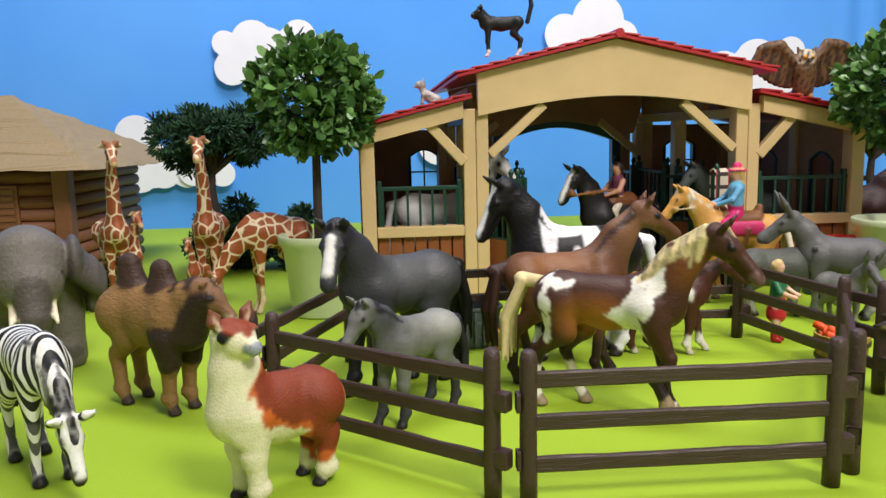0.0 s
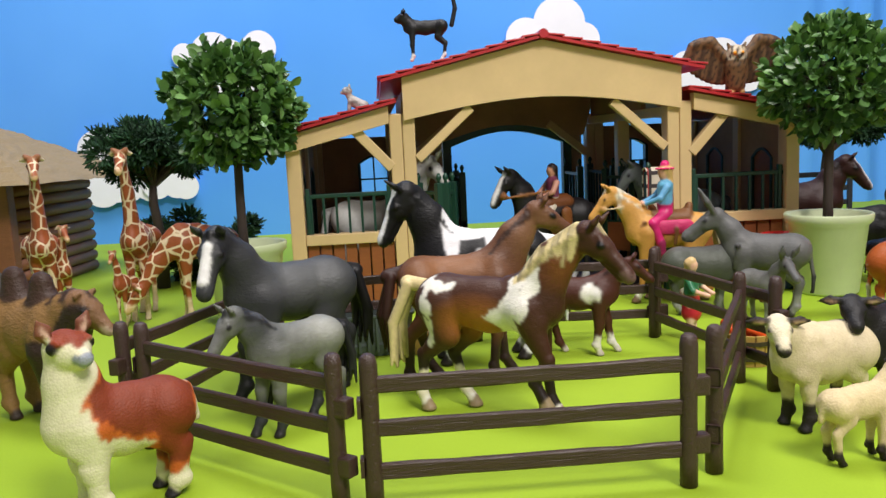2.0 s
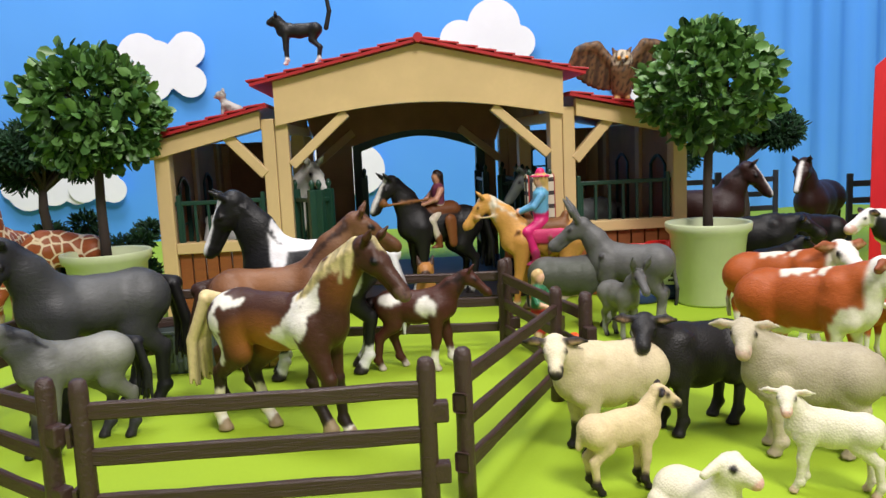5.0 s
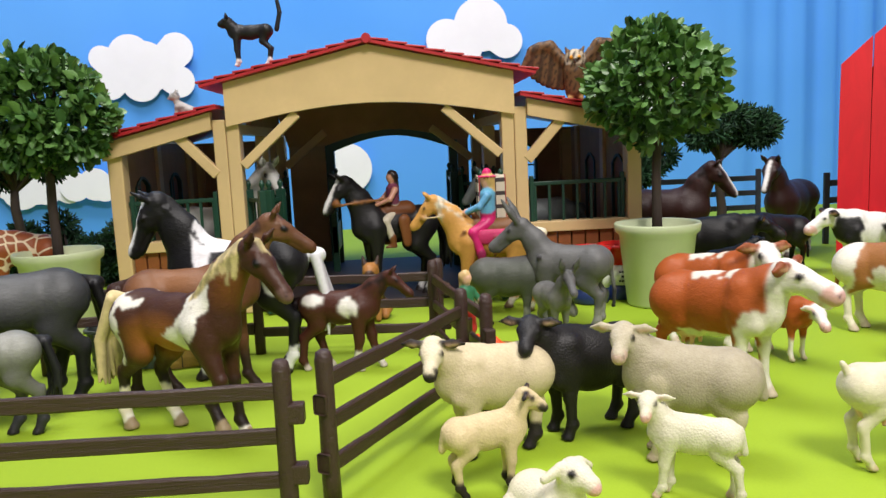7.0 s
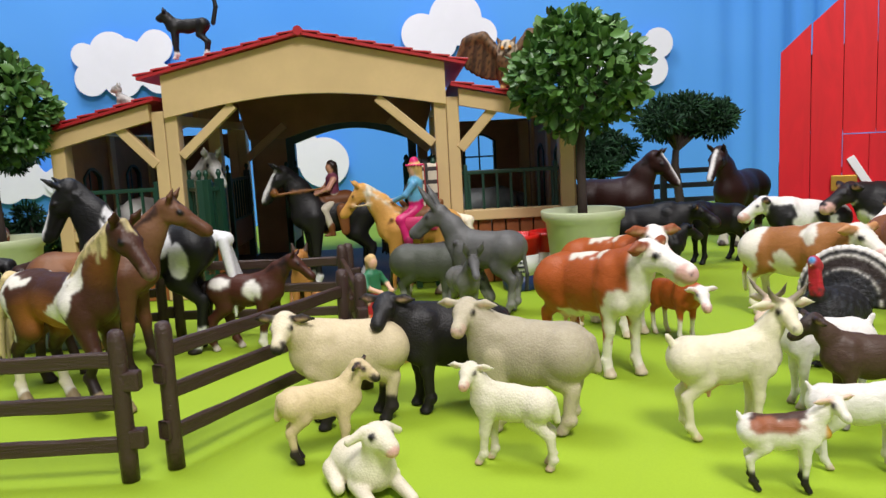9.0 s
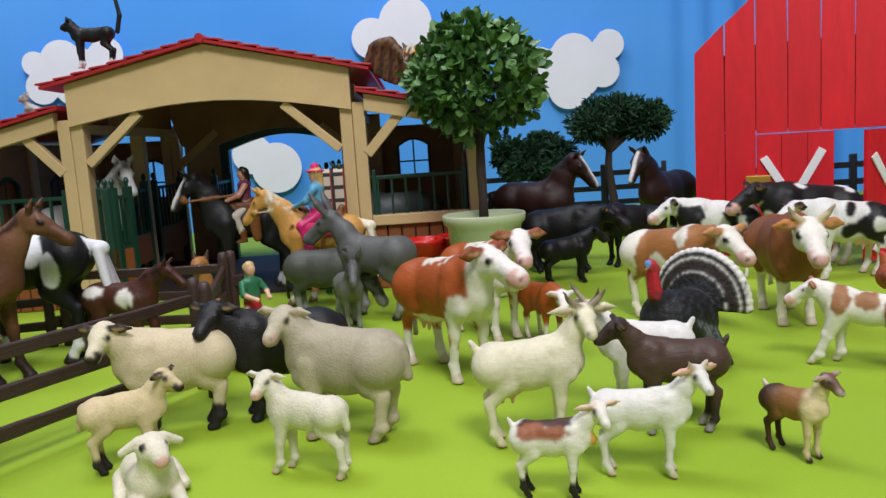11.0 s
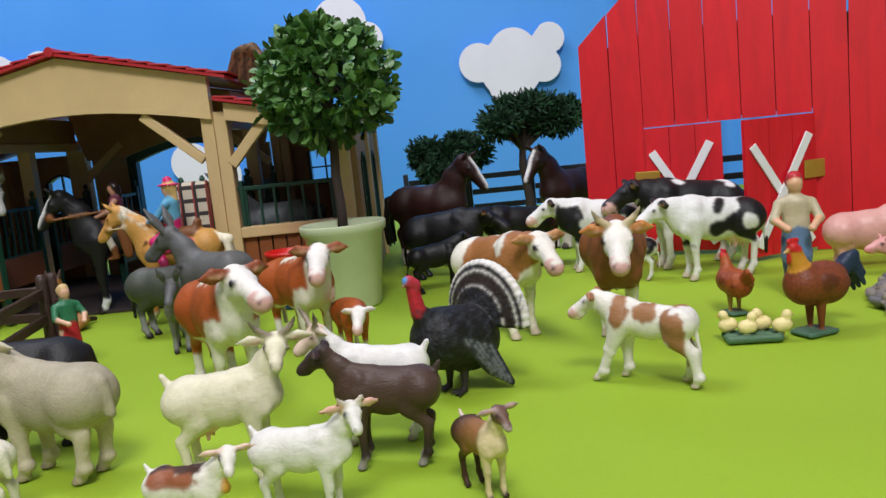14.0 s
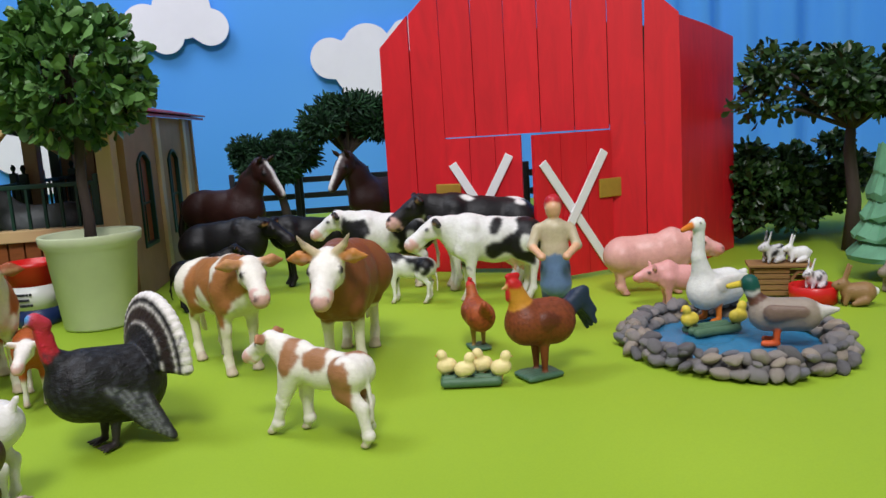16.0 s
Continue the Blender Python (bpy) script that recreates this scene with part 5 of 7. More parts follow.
def doll(name, label, x, y, z, yaw, H, skin, top, trousers, hair, boots, hat=None, ride=False, arm=0.35, skirt=None, sleeves=None):
    """A plain figure of a person, one mesh."""
    P = []

    def cone(a, b, ra, rb, c, sy=1.0, k=0.02):
        P.append((tuple(H * q for q in a), tuple(H * q for q in b), H * ra, H * rb, sy, rgba(c), H * k))
    if ride:
        for w in (1, -1):
            cone((0, w * 0.05, 0.46), (0.16, w * 0.16, 0.36), 0.07, 0.06, trousers)
            cone((0.16, w * 0.16, 0.36), (0.08, w * 0.18, 0.12), 0.055, 0.045, trousers)
            cone((0.08, w * 0.18, 0.14), (0.07, w * 0.18, 0.02), 0.048, 0.045, boots)
            cone((0.07, w * 0.18, 0.02), (0.15, w * 0.18, 0.0), 0.042, 0.035, boots)
    else:
        for w in (1, -1):
            cone((0, w * 0.05, 0.46), (0.01, w * 0.06, 0.26), 0.062, 0.048, trousers)
            cone((0.01, w * 0.06, 0.26), (0.0, w * 0.065, 0.06), 0.046, 0.036, trousers)
            cone((0.0, w * 0.065, 0.10), (0.0, w * 0.065, 0.04), 0.042, 0.04, boots)
            cone((0.0, w * 0.065, 0.032), (0.07, w * 0.075, 0.028), 0.036, 0.03, boots)
        if skirt:
            cone((0, 0, 0.52), (0, 0, 0.34), 0.095, 0.12, skirt)
    cone((0, 0, 0.46), (0.005, 0, 0.60), 0.088, 0.082, trousers if not skirt else skirt, 1.15, 0.03)
    cone((0.005, 0, 0.58), (0.0, 0, 0.76), 0.082, 0.088, top, 1.25, 0.03)
    cone((0, 0.10, 0.765), (0, -0.10, 0.765), 0.045, 0.045, top)
    cone((0, 0, 0.78), (0.01, 0, 0.85), 0.036, 0.034, skin)
    cone((0.015, 0, 0.90), (0.02, 0, 0.925), 0.058, 0.06, skin)
    cone((-0.015, 0, 0.925), (-0.01, 0, 0.945), 0.06, 0.058, hair, 1.05, 0.01)
    cone((-0.04, 0, 0.92), (-0.06, 0, 0.80), 0.048, 0.03, hair, 1.0, 0.02)
    cone((-0.016, 0, 0.948), (0.002, 0, 0.966), 0.068, 0.060, hair, 1.05, 0.008)
    if hat:
        for k in range(14):
            u = 6.283 * k / 14
            cone((0, 0, 0.966), (0.098 * math.cos(u), 0.098 * math.sin(u), 0.968), 0.016, 0.013, hat, 1.0, 0.006)
        cone((0, 0, 0.97), (0, 0, 1.01), 0.06, 0.052, hat, 1.0, 0.01)
    sl = sleeves or top
    for w in (1, -1):
        e = (arm * 0.25, w * 0.17, 0.64)
        hnd = (0.10 + arm * 0.4, w * (0.09 if arm > 0.2 else 0.14), 0.58 if arm > 0.2 else 0.50)
        cone((0, w * 0.125, 0.76), e, 0.042, 0.036, sl)
        cone(e, hnd, 0.033, 0.026, sl if sleeves else skin)
        cone(hnd, (hnd[0] + 0.02, hnd[1], hnd[2]), 0.028, 0.024, skin)
    return figurine(name, label, "figurine", P, pose(x, y, z, 0, 0, yaw), 0.0011, None, M_GLOSS)


doll("rider_figure", "toy rider in a plum waistcoat and pale breeches", 0.287, 0.886, 0.060, 195, 0.085, (206, 150, 122), (120, 62, 84), (206, 196, 178), (44, 32, 30), (116, 70, 38), ride=True, sleeves=(204, 148, 128))
doll("rider_figure", "toy rider with pink hat, blue jacket and pink trousers", 0.384, 0.786, 0.050, 170, 0.092, (222, 170, 140), (104, 172, 206), (206, 40, 110), (214, 178, 112), (150, 40, 84), (216, 40, 110), ride=True, sleeves=(96, 160, 200))
doll("girl_figure", "toy girl in a red skirt and green top beside the fence", 0.344, 0.622, 0, -40, 0.070, (232, 186, 156), (52, 120, 84), (236, 200, 176), (218, 186, 130), (176, 40, 40), None, skirt=(196, 48, 56), arm=0.3)
doll("farmer_figure", "toy farmer with red headscarf, beige blouse and blue skirt", 0.943, 0.628, 0, -105, 0.100, (226, 176, 138), (200, 186, 154), (60, 70, 100), (188, 40, 50), (60, 46, 40), None, skirt=(104, 130, 168), arm=0.25)



def donkey(label, x, y, yaw, H, coat, **k):
    return quadruped("donkey", label, "donkey", x, y, yaw, dict(HORSE, bulk=0.215, neck=56, nlen=0.46, hang=-36, hlen=0.42, hr=0.115, mz=0.075, ears=0.34, earw=0.06, leg=0.11, shin=0.05, tailk="thin", crest=0.034, fall=0.06), coat,
                     H=H, mane=(58, 58, 60), paint=on(0, spray((96, 96, 96), 2, 0.9, 1.02), sock((140, 140, 138), 0.3)), group="donkeys", **k)


donkey("grey toy donkey with long ears and a dark harness strap", 0.446, 0.694, 152, 0.078, (98, 98, 97), extra=[((0.30, 0.21, 0.86), (0.36, 0.15, 0.58), 0.016, 0.016, (60, 58, 58), 1.0, 0.004), ((0.3, 0.2, 0.86), (0.28, -0.2, 0.9), 0.03, 0.03, (60, 58, 58), 1.0, 0.004)], nturn=8)
donkey("small grey toy donkey foal looking out", 0.423, 0.655, -75, 0.050, (112, 112, 108), L=0.85, turn=-10)
donkey("olive grey toy donkey grazing beside the palomino", 0.392, 0.715, -14, 0.066, (76, 80, 70), neck=-28, hang=-62, bulk=0.27, ears=0.16)


def sitting_dog(x, y, yaw, H):
    P = []

    def cone(a, b, ra, rb, c, sy=1.0, k=0.05):
        P.append((tuple(H * q for q in a), tuple(H * q for q in b), H * ra, H * rb, sy, rgba(c), H * k))
    br, dk = (172, 118, 64), (60, 42, 32)
    cone((-0.25, 0, 0.2), (0.05, 0, 0.5), 0.2, 0.16, dk, 0.9)
    cone((0.05, 0, 0.42), (0.1, 0, 0.68), 0.16, 0.12, br)
    cone((0.1, 0, 0.78), (0.2, 0, 0.8), 0.13, 0.11, br)
    cone((0.22, 0, 0.77), (0.36, 0, 0.74), 0.075, 0.05, dk)
    for w in (1, -1):
        cone((0.08, w * 0.09, 0.88), (0.06, w * 0.12, 1.0), 0.05, 0.015, dk, 1.0, 0.02)
        cone((0.12, w * 0.09, 0.45), (0.16, w * 0.09, 0.05), 0.07, 0.05, br, 1.0, 0.03)
        cone((-0.2, w * 0.16, 0.15), (0.0, w * 0.18, 0.06), 0.13, 0.06, br, 1.0, 0.04)
    cone((-0.42, 0, 0.1), (-0.7, 0.1, 0.06), 0.06, 0.04, dk)
    figurine("dog", "brown and black toy shepherd dog sitting on the felt", "dog", P, pose(x, y, 0, 0, 0, yaw), 0.0012)


sitting_dog(0.262, 0.775, -95, 0.066)

def bird(name, label, category, x, y, z, yaw, H, prims, voxel=0.0011, paint=None, material=None):
    P = [(tuple(H * q for q in a), tuple(H * q for q in b), H * ra, H * rb, sy, rgba(c[:3], 0.0) if len(c) == 4 else rgba(c), H * k) for a, b, ra, rb, c, sy, k in prims]
    return figurine(name, label, category, P, pose(x, y, z, 0, 0, yaw), voxel, paint, material)


# ---- cats and owl on the roofs ----
CAT = dict(HORSE, arch=0.0, L=1.2, bulk=0.17, sy=0.8, neck=52, nlen=0.24, nr=0.13, hang=-12, hlen=0.17, hr=0.15, mz=0.085, ears=0.14, earw=0.065, earout=0.35, leg=0.08, shin=0.048, hoofr=0.055, wide=0.08, mane=False, tailk="none", hocks=1.2)
quadruped("cat", "black toy cat with white paws and raised tail on the roof", "cat", 0.146, 0.855, 176, CAT, (26, 24, 26), H=0.043, z=0.2655, hoof=(232, 232, 232), voxel=0.0009, nturn=10,
          extra=[((-0.66, 0, 0.85), (-0.76, 0, 1.25), 0.06, 0.055, (26, 24, 26), 1.0, 0.03), ((-0.76, 0, 1.25), (-0.68, 0, 1.75), 0.055, 0.045, (26, 24, 26), 1.0, 0.03)], paint=on(0, sock((232, 232, 232), 0.16)))
FUR, BAR = (176, 172, 168), (128, 124, 120)
KITTEN = [((-0.34, 0, 0.26), (0.02, 0, 0.46), 0.22, 0.19, FUR, 0.85, 0.06), ((0.02, 0, 0.48), (0.16, 0, 0.66), 0.17, 0.12, FUR, 0.85, 0.05), ((0.20, 0, 0.84), (0.26, 0, 0.84), 0.165, 0.15, FUR, 1, 0.04),
          ((0.38, 0, 0.80), (0.42, 0, 0.79), 0.075, 0.06, (206, 202, 198), 1, 0.02), ((-0.50, 0, 0.14), (-0.92, 0.05, 0.07), 0.07, 0.05, BAR, 1, 0.04)]
for w in (1, -1):
    KITTEN += [((0.14, w * 0.08, 0.95), (0.12, w * 0.11, 1.10), 0.055, 0.015, FUR, 1, 0.02), ((0.14, w * 0.09, 0.50), (0.20, w * 0.09, 0.05), 0.075, 0.055, FUR, 1, 0.03),
               ((-0.30, w * 0.17, 0.16), (-0.04, w * 0.20, 0.06), 0.14, 0.065, FUR, 1, 0.04), ((0.36, w * 0.075, 0.88), (0.37, w * 0.075, 0.88), 0.026, 0.026, (24, 22, 20), 1, 0.005)]
bird("cat", "pale grey tabby toy kitten sitting on the wing roof", "cat", 0.064, 0.868, 0.2125, 176, 0.030, KITTEN, 0.0007, blotches(BAR, 130, 0.25, 0, 1, 5))


def owl(x, y, z, yaw):
    P = []

    def cone(a, b, ra, rb, c, sy=1.0, k=0.004):
        P.append((a, b, ra, rb, sy, rgba(c), k))
    br, dk, lt = (112, 82, 54), (74, 52, 36), (196, 180, 156)
    cone((0, 0, 0.012), (0.002, 0, 0.032), 0.011, 0.012, br)
    cone((0.003, 0, 0.043), (0.004, 0, 0.046), 0.0105, 0.010, lt)
    for w in (1, -1):
        cone((0.004, w * 0.007, 0.052), (0.004, w * 0.010, 0.058), 0.003, 0.001, br, 1.0, 0.002)
        cone((0.013, w * 0.004, 0.046), (0.0135, w * 0.004, 0.046), 0.0022, 0.0022, (230, 150, 30), 1.0, 0.001)
        cone((0.0, w * 0.004, 0.008), (0.006, w * 0.006, 0.003), 0.004, 0.003, (190, 150, 90), 1.0, 0.002)
        for i in range(9):
            f = i / 8
            top = 0.040 + 0.022 * math.sin(f * 2.3)
            cone((-0.003 - 0.003 * f, w * (0.009 + 0.038 * f), top), (-0.007, w * (0.013 + 0.043 * f), 0.016 + 0.024 * f * f), 0.0046, 0.0034, dk if i % 2 else br, 1.0, 0.002)
        cone((-0.002, w * 0.008, 0.040), (-0.004, w * 0.026, 0.061), 0.005, 0.0055, br)
        cone((-0.004, w * 0.026, 0.061), (-0.006, w * 0.046, 0.058), 0.0055, 0.004, br)
    cone((0.019 - 0.004, 0, 0.043), (0.017, 0, 0.040), 0.002, 0.001, (60, 50, 40), 1.0, 0.001)
    cone((-0.008, 0, 0.02), (-0.02, 0, 0.004), 0.009, 0.006, dk)
    figurine("owl", "brown toy owl with spread barred wings on the wing roof", "owl", P, pose(x, y, z, 0, 0, yaw), 0.001, blotches((52, 38, 28), 130, 0.35, 0.0, 1.0, 4))


owl(0.494, 0.858, 0.2135, -100)

# ---- wild animals ----


def alpaca():
    fs = on(0, sp((196, 96, 40), [(-0.14, 0.90, 0.44, 0.37, 0), (-0.34, 0.58, 0.20, 0.40, 0)], 0.14, 7), sp((128, 54, 28), [(-0.14, 0.92, 0.41, 0.33, 0), (-0.34, 0.60, 0.17, 0.36, 0)], 0.14, 7), sp((136, 58, 30), [(0.28, 1.50, 0.22, 0.13, 0)], 0.2, 6))
    quadruped("alpaca", "cream and russet woolly toy alpaca standing on green felt", "alpaca", -0.052, 0.390, 216, SHEEP, (224, 218, 186), paint=fs, material=M_WOOL, voxel=0.0011, hoof=(34, 30, 30), muzzle=(150, 156, 168), ear=(120, 70, 50),
              H=0.066, L=0.92, bulk=0.27, neck=84, nlen=0.53, nr=0.225, hr=0.165, hang=-10, hlen=0.24, ears=0.18, earw=0.055, earout=0.45, leg=0.14, shin=0.085, turn=105, eye=0.33)


alpaca()
quadruped("zebra", "black and white striped toy zebra grazing", "zebra", -0.192, 0.436, -52, HORSE, (232, 230, 226), H=0.080, neck=-42, nlen=0.50, hang=-66, hlen=0.36, mane=(40, 38, 38), tail=(60, 58, 58), hoof=(28, 26, 26), muzzle=(34, 30, 30), material=M_STRIPE, voxel=0.0014, ears=0.13, earw=0.045, earout=0.9)
quadruped("camel", "shaggy brown two-humped toy camel standing", "camel", -0.152, 0.535, -36, HORSE, (138, 104, 62), H=0.086, L=0.88, bulk=0.235, neck=32, nlen=0.34, nr=0.16, hr=0.115, hlen=0.30, ears=0.07, leg=0.12, shin=0.062, tailk="thin", mane=(74, 50, 36), crest=0.09, head=(126, 92, 62), hoof=(56, 44, 36), muzzle=(176, 156, 128),
          material=M_HIDE, turn=20, extra=[((-0.22, 0, 0.92), (-0.25, 0, 1.14), 0.16, 0.105, (62, 42, 32), 0.8, 0.07), ((0.13, 0, 0.92), (0.13, 0, 1.12), 0.16, 0.10, (62, 42, 32), 0.8, 0.07),
                                 ((0.27, 0.12, 0.62), (0.28, 0.11, 0.42), 0.13, 0.085, (48, 33, 26), 1.0, 0.04), ((0.27, -0.12, 0.62), (0.28, -0.11, 0.42), 0.13, 0.085, (48, 33, 26), 1.0, 0.04), ((0.40, 0, 0.66), (0.60, 0, 0.94), 0.15, 0.11, (50, 35, 28), 1.0, 0.05)])


def elephant():
    g, d = (106, 100, 92), (84, 78, 72)
    P = []

    def cone(a, b, ra, rb, c=g, sy=1.0, k=0.006):
        P.append((a, b, ra, rb, sy, rgba(c), k))
    cone((-0.055, 0, 0.066), (0.02, 0, 0.072), 0.037, 0.037, g, 0.9)
    cone((0.05, 0, 0.084), (0.062, 0, 0.072), 0.027, 0.022)
    pts = [(0.074, 0, 0.070, 0.013), (0.082, 0, 0.050, 0.0105), (0.083, 0, 0.030, 0.0085), (0.080, 0.002, 0.014, 0.0065), (0.086, 0.004, 0.009, 0.0055)]
    for a, b in zip(pts, pts[1:]):
        cone(a[:3], b[:3], a[3], b[3], d, 1.0, 0.003)
    for w in (1, -1):
        cone((0.045, w * 0.030, 0.082), (0.036, w * 0.046, 0.066), 0.021, 0.019, d, 0.35, 0.004)
        cone((0.036, w * 0.044, 0.066), (0.036, w * 0.040, 0.050), 0.017, 0.010, d, 0.35, 0.004)
        cone((0.025, w * 0.02, 0.06), (0.028, w * 0.021, 0.008), 0.017, 0.013)
        cone((0.028, w * 0.021, 0.009), (0.030, w * 0.021, 0.012), 0.0125, 0.012, d)
        cone((-0.06, w * 0.02, 0.06), (-0.062, w * 0.021, 0.008), 0.019, 0.013)
        cone((0.072, w * 0.012, 0.058), (0.092, w * 0.014, 0.048), 0.0032, 0.0016, (226, 214, 184), 1.0, 0.002)
        cone((0.066, w * 0.019, 0.078), (0.067, w * 0.019, 0.078), 0.0028, 0.0028, (24, 20, 20), 1.0, 0.001)
    cone((-0.092, 0, 0.075), (-0.098, 0, 0.04), 0.004, 0.003, d)
    figurine("elephant", "grey wrinkled toy elephant facing forward", "elephant", P, pose(-0.290, 0.668, 0, 0, 0, -66) @ Matrix.Scale(1.08, 4), 0.0014, None, M_HIDE)


elephant()
GIRAFFE = dict(HORSE, L=0.62, bulk=0.16, sy=0.75, neck=76, nlen=0.80, nr=0.105, hang=-38, hlen=0.22, hr=0.062, mz=0.04, ears=0.075, earw=0.022, earout=1.2, leg=0.075, shin=0.030, hoofr=0.038, wide=0.065, rump=0.93, crest=0.02, tailk="thin")


def giraffe(label, x, y, yaw, H, **k):
    P = dict(hoof=(206, 186, 150), mane=None, material=M_NET, muzzle=(206, 170, 124), horn=(150, 96, 60), horns=0.05)
    P.update(k)
    return quadruped("giraffe", label, "giraffe", x, y, yaw, GIRAFFE, (150, 78, 40), H=H, paint=on(0, sock((214, 190, 150), 0.28)), group="giraffes", ear=(226, 206, 176), **P)


giraffe("tall toy giraffe with a cream net pattern facing forward", -0.184, 0.878, -84, 0.108)
giraffe("tall toy giraffe with a cream net pattern beside the log house", -0.284, 0.868, -66, 0.106, neck=80)
giraffe("toy giraffe bending its neck down to the ground", -0.105, 0.83, 205, 0.105, neck=-50, nlen=0.62, hang=-55)
giraffe("young toy giraffe with pale markings", -0.272, 0.875, -50, 0.072, nlen=0.58)
giraffe("young toy giraffe standing before its mother", -0.190, 0.835, -95, 0.055, nlen=0.58)

# ---- sheep ----
SUFF = (214, 198, 164)
quadruped("sheep", "cream woolly toy sheep with a black-marked face and black feet", "sheep", 0.341, 0.424, 196, SHEEP, SUFF, H=0.063, legs=None, head=(226, 214, 186), muzzle=(40, 34, 34), ear=(46, 38, 36), hoof=(34, 30, 30), material=M_WOOL, voxel=0.0013, nturn=10, turn=52,
          paint=on(0, sock((40, 34, 34), 0.26)), neck=42, hang=-40)
quadruped("lamb", "cream toy lamb with black ears, knees and feet", "sheep", 0.330, 0.369, 8, LAMB, (216, 196, 154), H=0.042, muzzle=(40, 34, 34), ear=(40, 34, 34), hoof=(34, 30, 30), material=M_WOOL, voxel=0.0012, turn=-20, neck=60,
          paint=on(0, sock((44, 36, 34), 0.22)))
quadruped("sheep", "black woolly toy sheep looking aside", "sheep", 0.402, 0.444, 198, SHEEP, (26, 23, 23), H=0.066, L=0.98, bulk=0.29, nr=0.17, leg=0.10, shin=0.055, material=M_CURL, head=(34, 32, 33), hoof=(24, 22, 22), voxel=0.0014, turn=50, neck=44, legs=(30, 27, 27))
quadruped("sheep", "pale grey-cream woolly toy sheep standing", "sheep", 0.444, 0.394, 162, SHEEP, (176, 166, 142), H=0.064, material=M_WOOL, head=(190, 180, 156), muzzle=(200, 172, 154), hoof=(170, 156, 132), voxel=0.0012, turn=82, neck=50, legs=(200, 188, 162))
quadruped("lamb", "ivory toy lamb standing with its head turned", "sheep", 0.428, 0.347, 158, LAMB, (222, 216, 194), H=0.042, material=M_WOOL, muzzle=(226, 178, 166), hoof=(206, 180, 156), voxel=0.0011, turn=84, neck=58, stride=(0.1, 0.0, -0.16, -0.1))


def lying_lamb():
    P = []

    def cone(a, b, ra, rb, c=(230, 222, 200), sy=1.0, k=0.004):
        P.append((a, b, ra, rb, sy, rgba(c), k))
    cone((-0.016, 0, 0.012), (0.010, 0, 0.014), 0.013, 0.012, sy=1.1)
    cone((0.012, 0, 0.018), (0.018, 0, 0.033), 0.009, 0.0075)
    cone((0.018, 0, 0.036), (0.029, 0.002, 0.033), 0.0078, 0.005)
    cone((0.030, 0.002, 0.032), (0.031, 0.002, 0.0315), 0.0045, 0.004, (224, 176, 166), 1, 0.001)
    for w in (1, -1):
        cone((0.016, w * 0.006, 0.039), (0.013, w * 0.015, 0.034), 0.0034, 0.0022, k=0.001)
        cone((0.023, w * 0.0058, 0.038), (0.0235, w * 0.0058, 0.038), 0.0016, 0.0016, (24, 20, 20), 1, 0.0006)
        cone((0.008, w * 0.010, 0.008), (0.034, w * 0.011, 0.004), 0.0048, 0.0032, k=0.002)
        cone((-0.018, w * 0.012, 0.008), (0.000, w * 0.017, 0.004), 0.0068, 0.0036, k=0.002)
    figurine("lamb", "ivory toy lamb lying on the green felt", "sheep", P, pose(0.355, 0.330, 0, 0, 0, -62) @ Matrix.Scale(0.86, 4), 0.0011, None, M_WOOL)


lying_lamb()

# ---- cattle ----
RUST = (170, 84, 34)
HERE = on(0, sp((234, 228, 212), [(-0.06, 1.0, 0.24, 0.09, 0), (0.42, 0.50, 0.15, 0.22, 0), (-0.02, 0.44, 0.26, 0.06, 0)], 0.4, 6), sock((234, 228, 216), 0.30), lambda H: shade((234, 228, 214), 0, 0.50 * H, 0.54 * H))


def cow(label, x, y, yaw, coat, name="cow", **k):
    P = dict(muzzle=(222, 176, 166), hoof=(206, 190, 166), voxel=0.0016, group="cattle")
    P.update(k)
    return quadruped(name, label, "cow", x, y, yaw, COW, coat, **P)


cow("rust brown toy cow with a white face and white feet", 0.505, 0.502, -60, RUST, H=0.084, head=(236, 230, 222), ear=(140, 72, 40), udder=True, paint=HERE, neck=42, hang=-24, dewlap=0.08, turn=14, stride=(0.05, -0.05, 0.05, -0.1), voxel=0.0014, tail=(232, 224, 210))
cow("rust brown toy cow with a broad white face looking out", 0.540, 0.600, -58, RUST, H=0.080, head=(236, 230, 222), ear=(150, 80, 44), paint=HERE, neck=44, hang=-28, turn=-30, tail=(232, 224, 210))
cow("small rust brown toy calf with a white face", 0.582, 0.565, -72, RUST, name="calf", H=0.048, head=(236, 230, 222), paint=on(0, sock((234, 228, 216), 0.35)), neck=10, bulk=0.24, turn=-20)
cow("brown and white toy cow looking forward", 0.697, 0.605, -58, (164, 108, 60), H=0.080, head=(236, 230, 218), ear=(196, 140, 92), voxel=0.0014, neck=24, turn=-12,
    paint=on(0, blot((236, 230, 216), 6, 0.12, 0, 9, 8), sock((236, 228, 208), 0.42), sp((236, 230, 216), [(-0.44, 0.75, 0.14, 0.4, 0), (-0.05, 0.62, 0.18, 0.13, 0), (0.26, 0.92, 0.12, 0.10, 0)], 0.4, 5)))
cow("brown toy bull with a white face, short horns and orange ears", 0.786, 0.590, -100, (132, 80, 44), name="bull", H=0.087, head=(238, 232, 222), ear=(206, 136, 72), horns=0.16, voxel=0.0014, bulk=0.30, neck=24, nr=0.23, hr=0.135,
    paint=on(0, sock((236, 228, 210), 0.40)))
